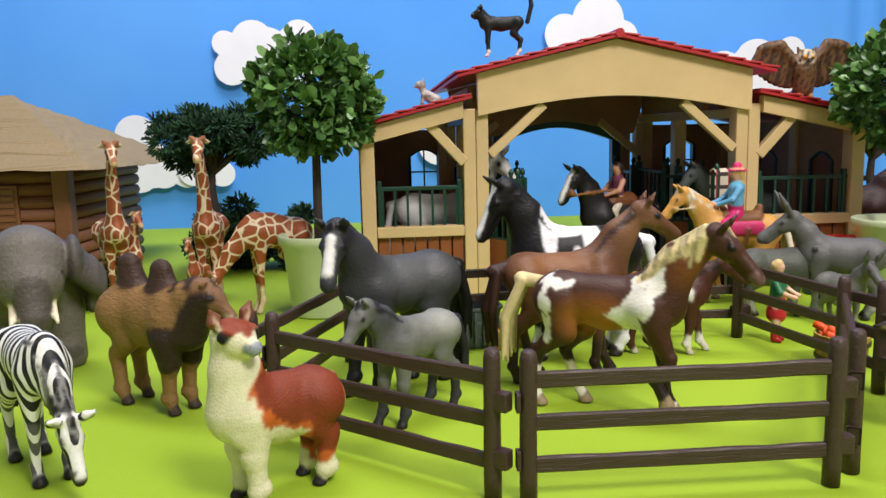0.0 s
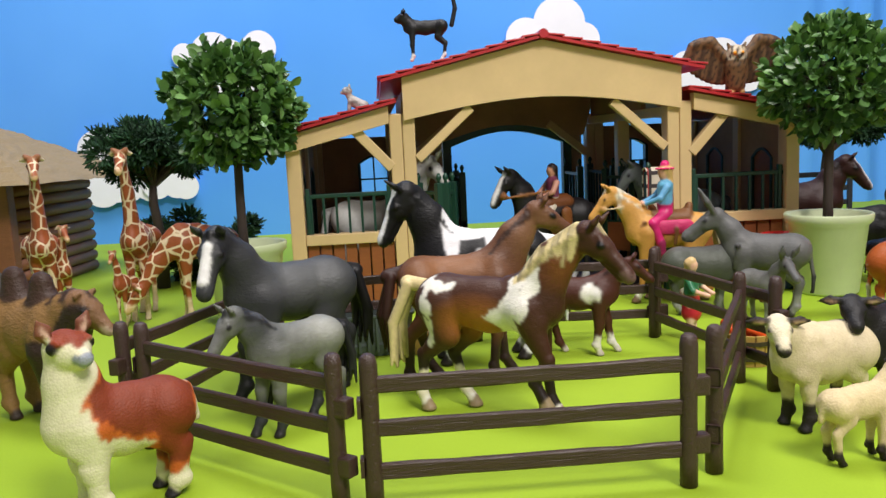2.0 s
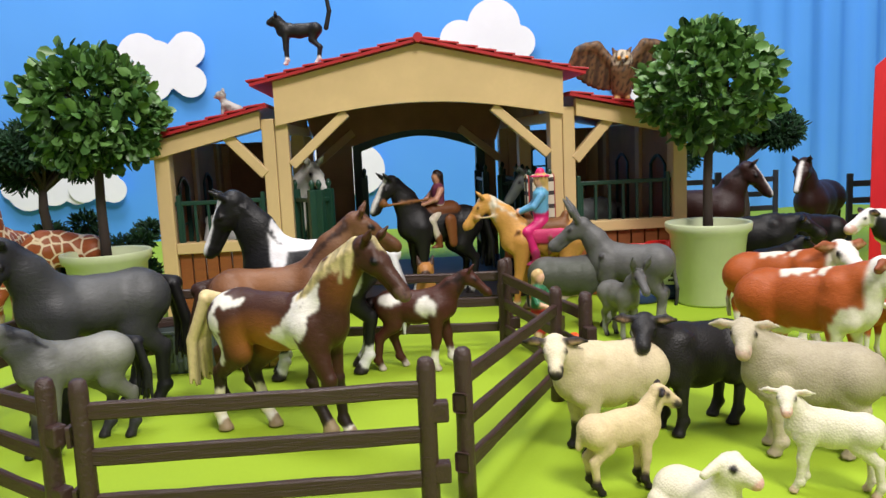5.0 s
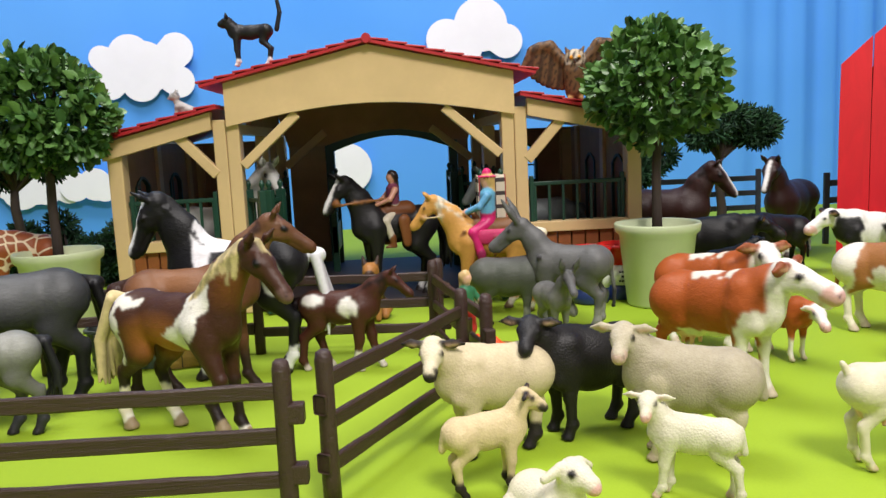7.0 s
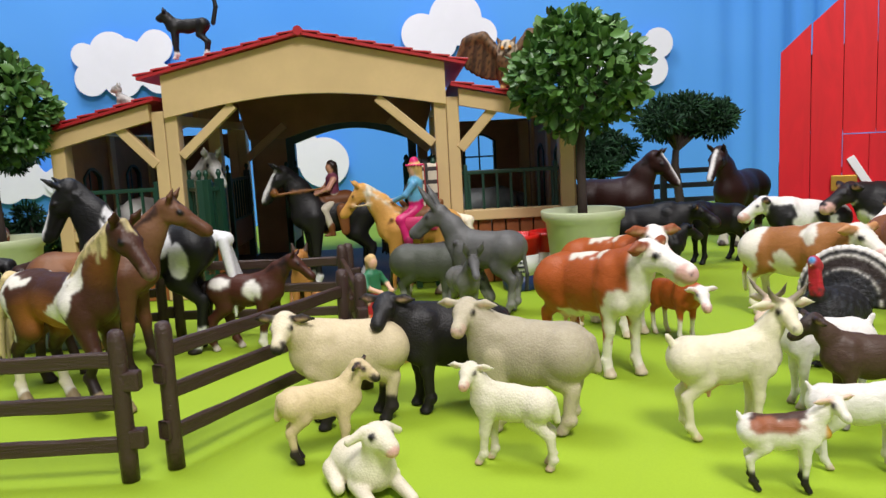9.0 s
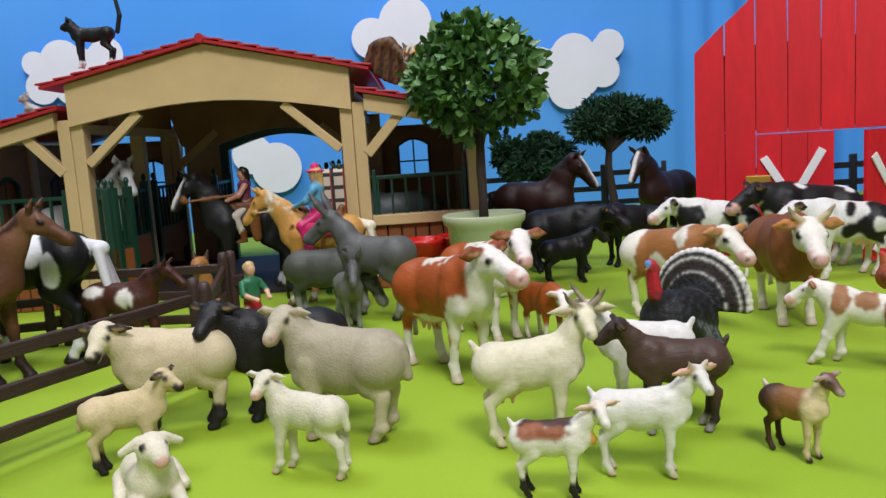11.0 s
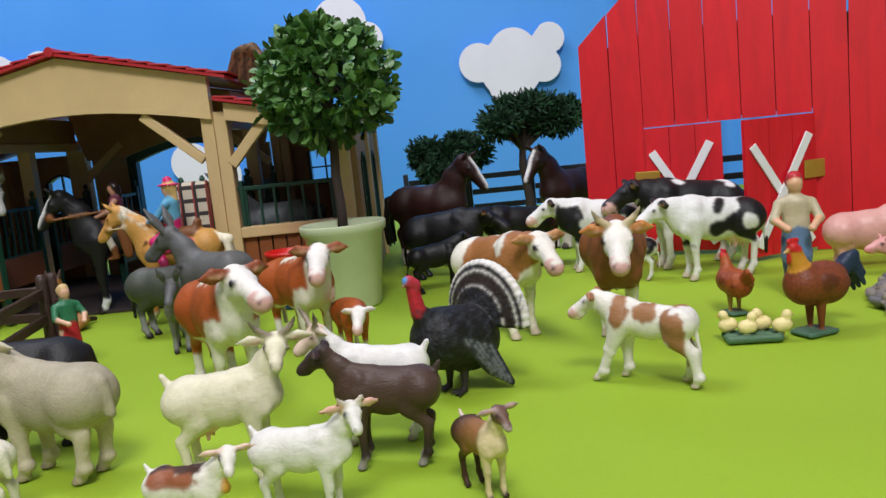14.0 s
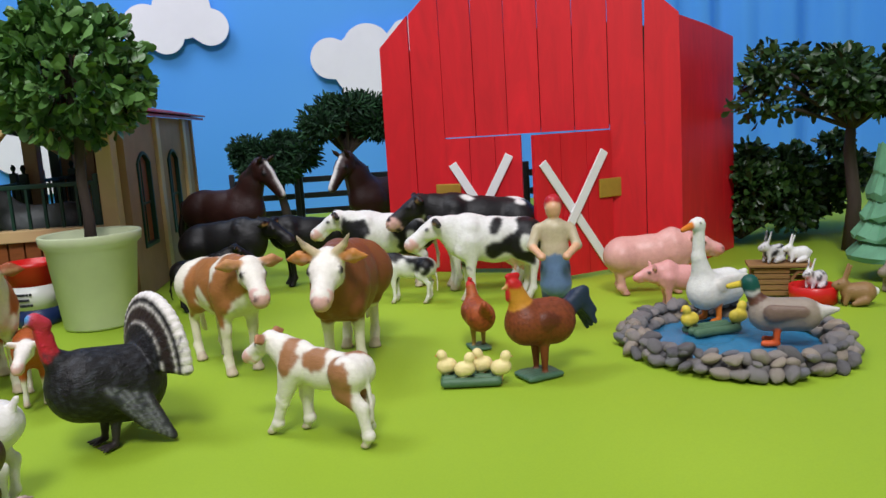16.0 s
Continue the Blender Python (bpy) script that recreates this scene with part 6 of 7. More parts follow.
cow("white and brown patched toy calf walking", 0.773, 0.450, 147, (236, 230, 220), name="calf", H=0.050, L=1.1, bulk=0.21, head=(238, 230, 220), ear=(170, 116, 80), voxel=0.0011, neck=34, leg=0.13, shin=0.065, stride=(0.30, 0.02, -0.20, -0.04), tail=(236, 228, 214), nturn=6,
    paint=on(0, sp((160, 112, 74), [(0.0, 0.86, 0.12, 0.14, 0), (0.32, 0.88, 0.10, 0.2, 0), (-0.36, 0.74, 0.14, 0.2, 0), (-0.40, 0.45, 0.07, 0.2, 0)], 0.45, 5)))
BW = lambda seed, lv=0.03: on(0, blot(BLACK, 7.0, lv, 0.34, 9, seed, -9, 0.62), sock((236, 232, 226), 0.40))
cow("black and white spotted toy dairy cow by the barn", 0.825, 0.835, 178, (236, 234, 230), H=0.078, head=(236, 232, 228), ear=(40, 36, 36), paint=BW(21), udder=True, neck=26)
cow("black and white spotted toy dairy cow standing", 0.915, 0.735, 184, (236, 234, 230), H=0.079, head=(236, 232, 228), ear=(40, 36, 36), paint=on(0, blot(BLACK, 5.5, 0.02, 0.34, 9, 44, -9, 0.62), sock((236, 232, 226), 0.40)), udder=True, neck=20, tail=(30, 28, 28))
cow("white toy dairy cow with a black head and patches", 0.915, 0.805, 182, (236, 234, 230), H=0.092, head=(34, 30, 32), ear=(34, 30, 32), paint=BW(9, 0.06), neck=24)
cow("small black and white spotted toy calf", 0.838, 0.755, 160, (236, 234, 230), name="calf", H=0.045, head=(236, 232, 228), ear=(40, 36, 36), paint=BW(14), bulk=0.22)
INKY = (15, 13, 15)
cow("black toy bull standing behind the pot", 0.655, 0.875, -22, INKY, name="bull", H=0.078, head=INKY, muzzle=(40, 36, 38), hoof=(18, 16, 18), bulk=0.3, tail=INKY)
cow("black toy cow with her head turned", 0.742, 0.893, 195, INKY, H=0.074, head=INKY, muzzle=(44, 40, 42), hoof=(18, 16, 18), tail=INKY)
cow("small black toy calf standing", 0.645, 0.80, 8, INKY, name="calf", H=0.052, head=INKY, muzzle=(40, 36, 38), hoof=(18, 16, 18), bulk=0.23, neck=44, tail=INKY)
for x, y, yaw, lab, tn in ((0.640, 0.985, -32, "dark bay toy draught horse with a white blaze", 0), (0.828, 1.03, 222, "dark bay toy draught horse with a white blaze and feathered feet", 0)):
    quadruped("draught_horse", lab, "horse", x, y, yaw, HORSE, (46, 22, 18), H=0.102, bulk=0.245, neck=60, nlen=0.5, hang=-50, hlen=0.40, hr=0.11, nr=0.19, leg=0.12, shin=0.058, hoof=(60, 48, 42), mane=(34, 20, 18), tail=(30, 18, 16), nturn=tn, feather=True,
              paint=on(0, face((226, 222, 218), HORSE, 0.028, bulk=0.245, neck=60, nlen=0.5, hang=-50, hlen=0.40, hr=0.11), sock((206, 198, 188), 0.22)), voxel=0.0018, group="draught horses", blaze=0.034)

# ---- goats ----
quadruped("goat", "ivory toy goat with curved grey horns", "goat", 0.543, 0.366, -4, GOAT, (226, 218, 190), H=0.057, hoof=(206, 186, 150), horns=0.2, horn=(150, 136, 116), voxel=0.0012, turn=-78, udder=True, neck=60)
quadruped("goat", "small white, brown and black patched toy kid with a brass bell", "goat", 0.543, 0.302, -16, GOAT, (232, 226, 214), H=0.036, hoof=(34, 30, 30), voxel=0.0011, neck=48, bulk=0.22, turn=-58, ear=(226, 196, 176), tail=(230, 226, 216),
          paint=on(0, sp((70, 44, 32), [(-0.05, 0.98, 0.34, 0.10, 0)], 0.3, 5), sp((150, 90, 60), [(-0.05, 0.86, 0.30, 0.09, 0)], 0.3, 5), sock((36, 30, 30), 0.24)), extra=[((0.47, 0, 0.86), (0.51, -0.02, 0.74), 0.04, 0.065, (196, 146, 50), 1.0, 0.01)])
quadruped("goat", "white toy kid with small horns and pink ears", "goat", 0.588, 0.318, -16, GOAT, (228, 224, 216), H=0.042, L=1.05, hoof=(206, 186, 160), voxel=0.0012, ear=(226, 176, 156), horns=0.12, horn=(206, 196, 176), turn=-52, neck=54)
quadruped("goat", "dark brown toy goat standing", "goat", 0.622, 0.368, 176, GOAT, (78, 58, 48), H=0.051, hoof=(150, 144, 138), voxel=0.0013, neck=48, head=(60, 46, 40), tail=(66, 52, 44), ear=(60, 46, 40), paint=on(0, spray((54, 42, 38), 2, 0.4, 0.2), sock((150, 144, 138), 0.1)))
quadruped("goat", "white toy goat with a tan head and swept horns", "goat", 0.615, 0.402, 178, GOAT, (232, 228, 222), H=0.053, hoof=(170, 156, 140), head=(214, 190, 166), ear=(226, 210, 190), horns=0.26, horn=(150, 136, 116), ears=0.24, voxel=0.0013, turn=30, neck=52)
quadruped("goat", "small brown and cream toy kid with a grey head", "goat", 0.665, 0.326, -62, GOAT, (150, 104, 62), H=0.034, hoof=(60, 44, 36), voxel=0.0011, bulk=0.22, neck=66, head=(112, 84, 70), muzzle=(190, 170, 170), ear=(176, 150, 146), tail=(226, 206, 190),
          paint=on(0, spray((62, 40, 28), 0, -0.05, -0.35), spray((224, 204, 160), 0, 0.12, 0.30)))

# ---- poultry, pigs and pond ----
def turkey():
    dk = (24, 22, 24)
    pr = [((-0.16, 0, 0.40), (0.12, 0, 0.46), 0.27, 0.25, dk, 0.95, 0.06), ((0.16, 0, 0.44), (0.27, 0, 0.66), 0.16, 0.085, dk, 0.9, 0.05),
          ((0.28, 0, 0.62), (0.33, 0, 0.88), 0.055, 0.044, (196, 46, 58), 1, 0.02), ((0.33, 0, 0.92), (0.37, 0, 0.96), 0.058, 0.052, (190, 52, 66), 1, 0.01), ((0.375, 0, 0.965), (0.395, 0, 0.97), 0.044, 0.036, (86, 150, 206), 1, 0.01),
          ((0.37, 0, 0.95), (0.45, 0, 0.93), 0.022, 0.008, (190, 150, 110), 1, 0.01), ((0.36, 0.02, 0.88), (0.33, 0.02, 0.70), 0.026, 0.034, (206, 44, 60), 1, 0.02), ((0.36, -0.02, 0.88), (0.33, -0.02, 0.70), 0.026, 0.034, (206, 44, 60), 1, 0.02)]
    for i in range(25):
        a = radians(-92 + 184 * i / 24)
        b0 = (-0.30, 0.20 * math.sin(a), 0.50 + 0.12 * math.cos(a))
        for f0, f1, c, r in ((0.0, 0.46, dk, 0.038), (0.46, 0.52, (222, 216, 210), 0.038), (0.52, 0.82, (44, 32, 28), 0.040), (0.82, 0.87, (226, 220, 214), 0.042), (0.87, 0.96, dk, 0.044), (0.96, 1.0, (230, 224, 218), 0.044)):
            q = lambda f: (-0.26 - 0.14 * f, (0.12 + 0.31 * f) * math.sin(a), 0.52 + (0.10 + 0.34 * f) * math.cos(a))
            pr.append((q(f0), q(f1), r, r, c, 1.0, 0.008))
    for w in (1, -1):
        for i in range(11):
            i *= 0.55
            pr.append(((0.10 - 0.05 * i, w * 0.21, 0.46 - 0.01 * i), (-0.14 - 0.03 * i, w * (0.25 + 0.012 * i), 0.16 - 0.022 * i), 0.036, 0.028, (132, 134, 140) if round(i / 0.55) % 2 else (44, 42, 46), 1.0, 0.006))
        pr.append(((-0.02, w * 0.09, 0.24), (0.0, w * 0.09, 0.03), 0.045, 0.022, (50, 44, 44), 1, 0.02))
        for dy in (-0.05, 0, 0.05):
            pr.append(((0.0, w * 0.09, 0.022), (0.10, w * 0.09 + dy, 0.014), 0.022, 0.014, (50, 44, 44), 1, 0.01))
    bird("turkey", "black toy turkey with a red head and fanned banded tail", "turkey", 0.656, 0.470, 0, 220, 0.078, pr, 0.0012, blotches((50, 52, 58), 190, 0.35, 0.01, 0.06, 6), M_HIDE)


turkey()


def fowl(name, label, x, y, yaw, H, body, neck, tail, comb, base=True):
    pr = [((-0.14, 0, 0.48), (0.12, 0, 0.50), 0.21, 0.20, body, 0.95, 0.06), ((0.14, 0, 0.55), (0.22, 0, 0.80), 0.135, 0.075, neck, 0.9, 0.05), ((0.23, 0, 0.84), (0.25, 0, 0.86), 0.068, 0.06, comb, 1, 0.02),
          ((0.29, 0, 0.85), (0.36, 0, 0.83), 0.024, 0.008, (200, 160, 90), 1, 0.01), ((0.20, 0, 0.93), (0.29, 0, 0.93), 0.03, 0.03, (196, 30, 32), 0.6, 0.02), ((0.29, 0, 0.80), (0.29, 0, 0.74), 0.03, 0.03, (196, 34, 36), 0.8, 0.015)]
    n = 6 if tail else 3
    for i in range(n):
        f = i / (n - 1)
        c = tail or body
        pr += [((-0.28, 0.03 * (i % 3 - 1), 0.52 + 0.04 * f), (-0.40 - 0.05 * f, 0.05 * (i % 3 - 1), 0.70 - 0.12 * (1 - f)), 0.07, 0.06, c, 0.6, 0.03)]
        if tail:
            pr += [((-0.42, 0.04 * (i % 3 - 1), 0.68 - 0.06 * (1 - f)), (-0.56, 0.06 * (i % 3 - 1), 0.52 - 0.18 * (1 - f)), 0.06, 0.025, c, 0.6, 0.03)]
    for w in (1, -1):
        pr += [((0.02, w * 0.17, 0.52), (-0.24, w * 0.15, 0.48), 0.09, 0.045, tuple(int(q * 0.75) for q in body), 0.5, 0.02), ((0.0, w * 0.07, 0.34), (0.0, w * 0.07, 0.05), 0.05, 0.022, (170, 130, 70), 1, 0.03)]
    if base:
        pr += [((q, w, 0.024), (q + 0.06, w, 0.024), 0.026, 0.026, (78, 112, 88, 0), 1, 0.03) for q in (-0.14, -0.07, 0.0, 0.07, 0.12) for w in (-0.11, -0.055, 0, 0.055, 0.11)]
    bird(name, label, "chicken", x, y, 0, yaw, H, pr, 0.001, chain(shade((70, 36, 24), 0, -0.02, -0.03), shade((120, 60, 30), 2, H * 0.5, H * 0.25), blotches((96, 48, 24), 420, 0.35, H * 0.3, H * 0.75, 7)) if tail else blotches((120, 56, 26), 420, 0.3, H * 0.3, H * 0.75, 7))


fowl("rooster", "rust brown toy rooster with an orange neck and blue-black tail", 0.903, 0.515, 200, 0.071, (132, 66, 36), (206, 142, 44, 0), (38, 52, 74, 0), (196, 36, 34, 0))
fowl("hen", "orange-brown toy hen seen from behind", 0.875, 0.587, 100, 0.052, (166, 82, 40), (176, 92, 46), None, (196, 50, 40))


def chicks(x, y, yaw, n, label, col, name, z=0.0, base=(84, 116, 88)):
    pr = [((q, w, 0.10), (q + 0.2, w, 0.10), 0.10, 0.10, base, 1, 0.05) for q in (-0.6, -0.3, 0.0, 0.3) for w in (-0.24, 0.0, 0.24)] if base else []
    for i in range(n):
        cx, cy, s = -0.55 + 1.15 * i / max(1, n - 1), 0.14 * (-1) ** i, 1 if i % 2 else -1
        pr += [((cx - 0.06, cy, 0.36), (cx + 0.06, cy, 0.38), 0.17, 0.16, col, 1, 0.04), ((cx + 0.10 * s, cy, 0.60), (cx + 0.11 * s, cy, 0.62), 0.115, 0.11, col, 1, 0.05), ((cx + 0.2 * s, cy, 0.60), (cx + 0.27 * s, cy, 0.58), 0.035, 0.015, (220, 140, 50), 1, 0.01),
               ((cx, cy + 0.05, 0.2), (cx, cy + 0.05, 0.08), 0.03, 0.03, (210, 150, 70), 1, 0.01), ((cx, cy - 0.05, 0.2), (cx, cy - 0.05, 0.08), 0.03, 0.03, (210, 150, 70), 1, 0.01)]
    bird(name, label, "chick", x, y, z, yaw, 0.029, pr, 0.0009)


chicks(0.860, 0.513, -8, 4, "pale yellow toy chick family on a green moulded base", (238, 220, 156), "chick_figurine")
PIG = dict(COW, L=1.32, bulk=0.33, sy=0.78, neck=8, nlen=0.26, nr=0.28, hang=-14, hlen=0.40, hr=0.20, mz=0.10, ears=0.17, earw=0.07, earout=0.8, leg=0.16, shin=0.075, hoofr=0.08, tailk="none", belly=0.03)
quadruped("pig", "pink toy sow standing beside the barn", "pig", 1.050, 0.712, -12, PIG, (226, 170, 160), H=0.055, muzzle=(226, 156, 150), hoof=(206, 150, 140), material=M_GLOSS, turn=-14)
quadruped("piglet", "small pink toy piglet", "pig", 1.056, 0.655, 176, PIG, (230, 166, 160), H=0.036, L=1.3, bulk=0.28, muzzle=(226, 150, 146), hoof=(206, 150, 140), material=M_GLOSS, voxel=0.0012)


def pond():
    cx, cy, rx, ry = 1.042, 0.542, 0.064, 0.072
    t = thing("pond", "small toy pond of blue painted water ringed by grey pebbles", "pond", pose(cx, cy, 0))
    bm = bmesh.new()
    rows = [[bm.verts.new((rx * 0.86 * r * math.cos(a), ry * 0.86 * r * math.sin(a), 0.003 + 0.0008 * math.sin(r * 30 + a * 3))) for a in np.linspace(0, 2 * math.pi, 49)[:-1]] for r in (0.02, 0.3, 0.6, 0.8, 1.0)]
    for a, b in zip(rows, rows[1:]):
        for k in range(48):
            bm.faces.new((a[k], a[(k + 1) % 48], b[(k + 1) % 48], b[k]))
    part("water", bm, M_WATER, t, "blue painted water", True)
    rng = np.random.RandomState(4)
    kinds = []
    for k in range(6):
        bm = bmesh.new()
        bmesh.ops.create_icosphere(bm, subdivisions=1, radius=1.0)
        for v in bm.verts:
            v.co *= 1 + 0.38 * noise.noise(v.co * 1.1 + Vector((k * 7.1, 0, 0)))
        bmesh.ops.bevel(bm, geom=bm.edges[:], offset=0.12, segments=1, affect="EDGES")
        kinds.append(link_mesh("pebble", bm, M_STONE, True))
    n = 0
    for ring, (f, z, cnt, s) in enumerate(((1.0, 0.0045, 46, 0.0075), (0.90, 0.0045, 40, 0.0066), (1.10, 0.004, 46, 0.0065), (0.97, 0.0115, 42, 0.0068), (1.05, 0.0105, 36, 0.006))):
        for i in range(cnt):
            a = 2 * math.pi * (i + rng.uniform(-0.3, 0.3)) / cnt
            ff = f + rng.uniform(-0.03, 0.03)
            ob = new("pebble", kinds[rng.randint(6)])
            ob.parent = t
            sc = s * rng.uniform(0.75, 1.3)
            ob.matrix_local = pose(rx * ff * math.cos(a), ry * ff * math.sin(a), z + rng.uniform(-0.001, 0.002), rng.uniform(-25, 25), rng.uniform(-25, 25), rng.uniform(0, 360)) @ Matrix.Diagonal((sc * 1.15, sc * 0.85, sc * 0.62, 1))
    return t


pond()
def pair(a, b, ra, rb, c, sy, k):
    """The same limb on both sides."""
    return [((a[0], w * a[1], a[2]), (b[0], w * b[1], b[2]), ra, rb, c, sy, k) for w in (1, -1)]


SNOW, ORANGE = (238, 236, 230), (226, 128, 40)
GOOSE = [((-0.22, 0, 0.30), (0.08, 0, 0.30), 0.17, 0.18, SNOW, 0.9, 0.06), ((0.10, 0, 0.36), (0.17, 0, 0.62), 0.12, 0.06, SNOW, 1, 0.05),
         ((0.17, 0, 0.62), (0.16, 0, 0.88), 0.058, 0.05, SNOW, 1, 0.03), ((0.17, 0, 0.92), (0.20, 0, 0.92), 0.066, 0.06, SNOW, 1, 0.03),
         ((0.25, 0, 0.915), (0.37, 0, 0.89), 0.036, 0.024, ORANGE, 0.8, 0.01), ((-0.34, 0, 0.34), (-0.46, 0, 0.40), 0.08, 0.03, SNOW, 1, 0.05)]
GOOSE += pair((0.0, 0.08, 0.18), (0.0, 0.08, 0.03), 0.03, 0.026, ORANGE, 1, 0.02) + pair((0.0, 0.08, 0.024), (0.09, 0.09, 0.02), 0.024, 0.03, ORANGE, 1, 0.01)
GOOSE += pair((0.205, 0.058, 0.94), (0.205, 0.058, 0.94), 0.014, 0.014, (20, 18, 18), 1, 0.004) + pair((0.05, 0.15, 0.36), (-0.36, 0.10, 0.38), 0.07, 0.03, (226, 222, 214), 0.5, 0.02)
bird("goose", "white toy goose with an orange beak", "goose", 1.050, 0.590, 0.004, 205, 0.080, GOOSE)
RED_FOOT, WING = (226, 96, 40), (126, 104, 90)
DUCK = [((-0.30, 0, 0.42), (0.14, 0, 0.40), 0.22, 0.22, (156, 142, 128), 0.9, 0.06), ((0.16, 0, 0.46), (0.30, 0, 0.66), 0.16, 0.09, (96, 60, 44), 0.9, 0.05),
        ((0.30, 0, 0.68), (0.31, 0, 0.70), 0.095, 0.095, (226, 222, 214), 1, 0.01), ((0.32, 0, 0.76), (0.34, 0, 0.82), 0.11, 0.11, (24, 84, 74), 1, 0.03),
        ((0.44, 0, 0.80), (0.60, 0, 0.76), 0.05, 0.04, (222, 196, 60), 0.9, 0.01), ((-0.46, 0, 0.46), (-0.70, 0, 0.50), 0.11, 0.03, (206, 200, 194), 0.8, 0.05)]
DUCK += pair((-0.3, 0.18, 0.48), (0.05, 0.2, 0.46), 0.08, 0.12, WING, 0.5, 0.03) + pair((0.0, 0.09, 0.24), (0.02, 0.09, 0.05), 0.05, 0.04, RED_FOOT, 1, 0.02)
DUCK += pair((0.0, 0.09, 0.04), (0.16, 0.12, 0.035), 0.04, 0.045, RED_FOOT, 1, 0.01)
bird("duck", "toy mallard duck with a green head and grey-brown back", "duck", 1.062, 0.520, 0.004, 150, 0.05, DUCK)
chicks(1.038, 0.562, 10, 2, "two yellow toy ducklings on a green moulded base", (222, 200, 70), "duckling_figurine", 0.0035)


def hutch():
    t = thing("rabbit_hutch", "small slatted wooden rabbit hutch", "hutch", pose(1.145, 0.665, 0, 0, 0, -22) @ Matrix.Scale(0.82, 4))
    for i in range(5):
        z = 0.0015 + i * 0.0058
        part("slat", bx(-0.026, -0.013, z, 0.008, -0.010, z + 0.005, bev=0.0008), M_HUTCH, t)
        part("slat", bx(-0.026, 0.010, z, 0.026, 0.013, z + 0.005, bev=0.0008), M_HUTCH, t)
        part("slat", bx(-0.029, -0.0095, z, -0.0265, 0.0095, z + 0.005, bev=0.0008), M_HUTCH, t)
    part("door_frame", prism([(0.009, 0), (0.009, 0.02)] + arch(0.009, 0.026, 0.02, 0.007)[1:-1] + [(0.026, 0.02), (0.026, 0), (0.023, 0), (0.023, 0.019)] + arch(0.012, 0.023, 0.019, 0.006)[1:-1][::-1] + [(0.012, 0.019), (0.012, 0)], -0.013, -0.010), M_HUTCH, t)
    part("roof", bx(-0.032, -0.017, 0.031, 0.030, 0.017, 0.034, bev=0.001), M_HUTCH, t)


hutch()


def rabbit(x, y, z, yaw, c, H, label, spot=None):
    pr = [((-0.22, 0, 0.28), (0.08, 0, 0.30), 0.24, 0.19, c, 0.9, 0.06), ((0.22, 0, 0.46), (0.34, 0, 0.44), 0.145, 0.10, c, 0.95, 0.05), ((-0.44, 0, 0.3), (-0.45, 0, 0.32), 0.08, 0.07, (236, 234, 230), 1, 0.03)]
    for w in (1, -1):
        pr += [((0.18, w * 0.06, 0.56), (0.08, w * 0.10, 0.88), 0.045, 0.035, c, 0.7, 0.02), ((0.14, w * 0.10, 0.2), (0.18, w * 0.10, 0.05), 0.07, 0.05, c, 1, 0.03), ((-0.2, w * 0.16, 0.14), (0.02, w * 0.18, 0.06), 0.11, 0.055, c, 1, 0.03), ((0.32, w * 0.10, 0.50), (0.32, w * 0.10, 0.50), 0.026, 0.026, (24, 20, 20), 1, 0.005)]
    bird("rabbit", label, "rabbit", x, y, z, yaw, H, pr, 0.0009, blotches(spot, 130, 0.2, 0, 1, int(x * 100)) if spot else None)


rabbit(1.138, 0.665, 0.028, 190, (206, 204, 202), 0.030, "black and white toy rabbit on the hutch roof", (34, 30, 32))
rabbit(1.156, 0.659, 0.028, 170, (232, 230, 228), 0.026, "white toy rabbit on the hutch roof")
rabbit(1.158, 0.636, 0.010, 200, (228, 224, 224), 0.028, "white toy rabbit sitting in a red bowl", (90, 84, 90))
rabbit(1.176, 0.612, 0.0, 160, (150, 116, 76), 0.036, "brown toy rabbit sitting up beside the bowl")
rabbit(1.232, 0.640, 0.0, 190, (140, 128, 112), 0.040, "grey-brown toy rabbit on the felt")
bowl = thing("food_bowl", "round red plastic food bowl", "bowl", pose(1.155, 0.632, 0))
part("bowl_body", lathe([(0.014, 0), (0.018, 0.0005), (0.0185, 0.014), (0.0175, 0.0145), (0.0165, 0.013), (0.015, 0.007), (0.001, 0.006)], 32), M_BUCKR, bowl, "", True)


def pine():
    t = thing("toy_pine", "pale green moulded toy conifer", "tree", pose(1.262, 0.690, 0))
    rng = np.random.RandomState(8)
    part("trunk", tube([(0, 0, 0), (0, 0, 0.05)], [0.005, 0.004], 8), M_BARK, t)
    for i in range(5):
        bm = lathe([(0.001, 0.02 + i * 0.018), (0.034 - i * 0.005, 0.018 + i * 0.018), (0.035 - i * 0.005, 0.022 + i * 0.018), (0.012, 0.045 + i * 0.018)], 22)
        for v in bm.verts:
            v.co *= 1 + 0.10 * noise.noise(v.co * 220)
        part("tier", bm, M_PINE, t)


pine()


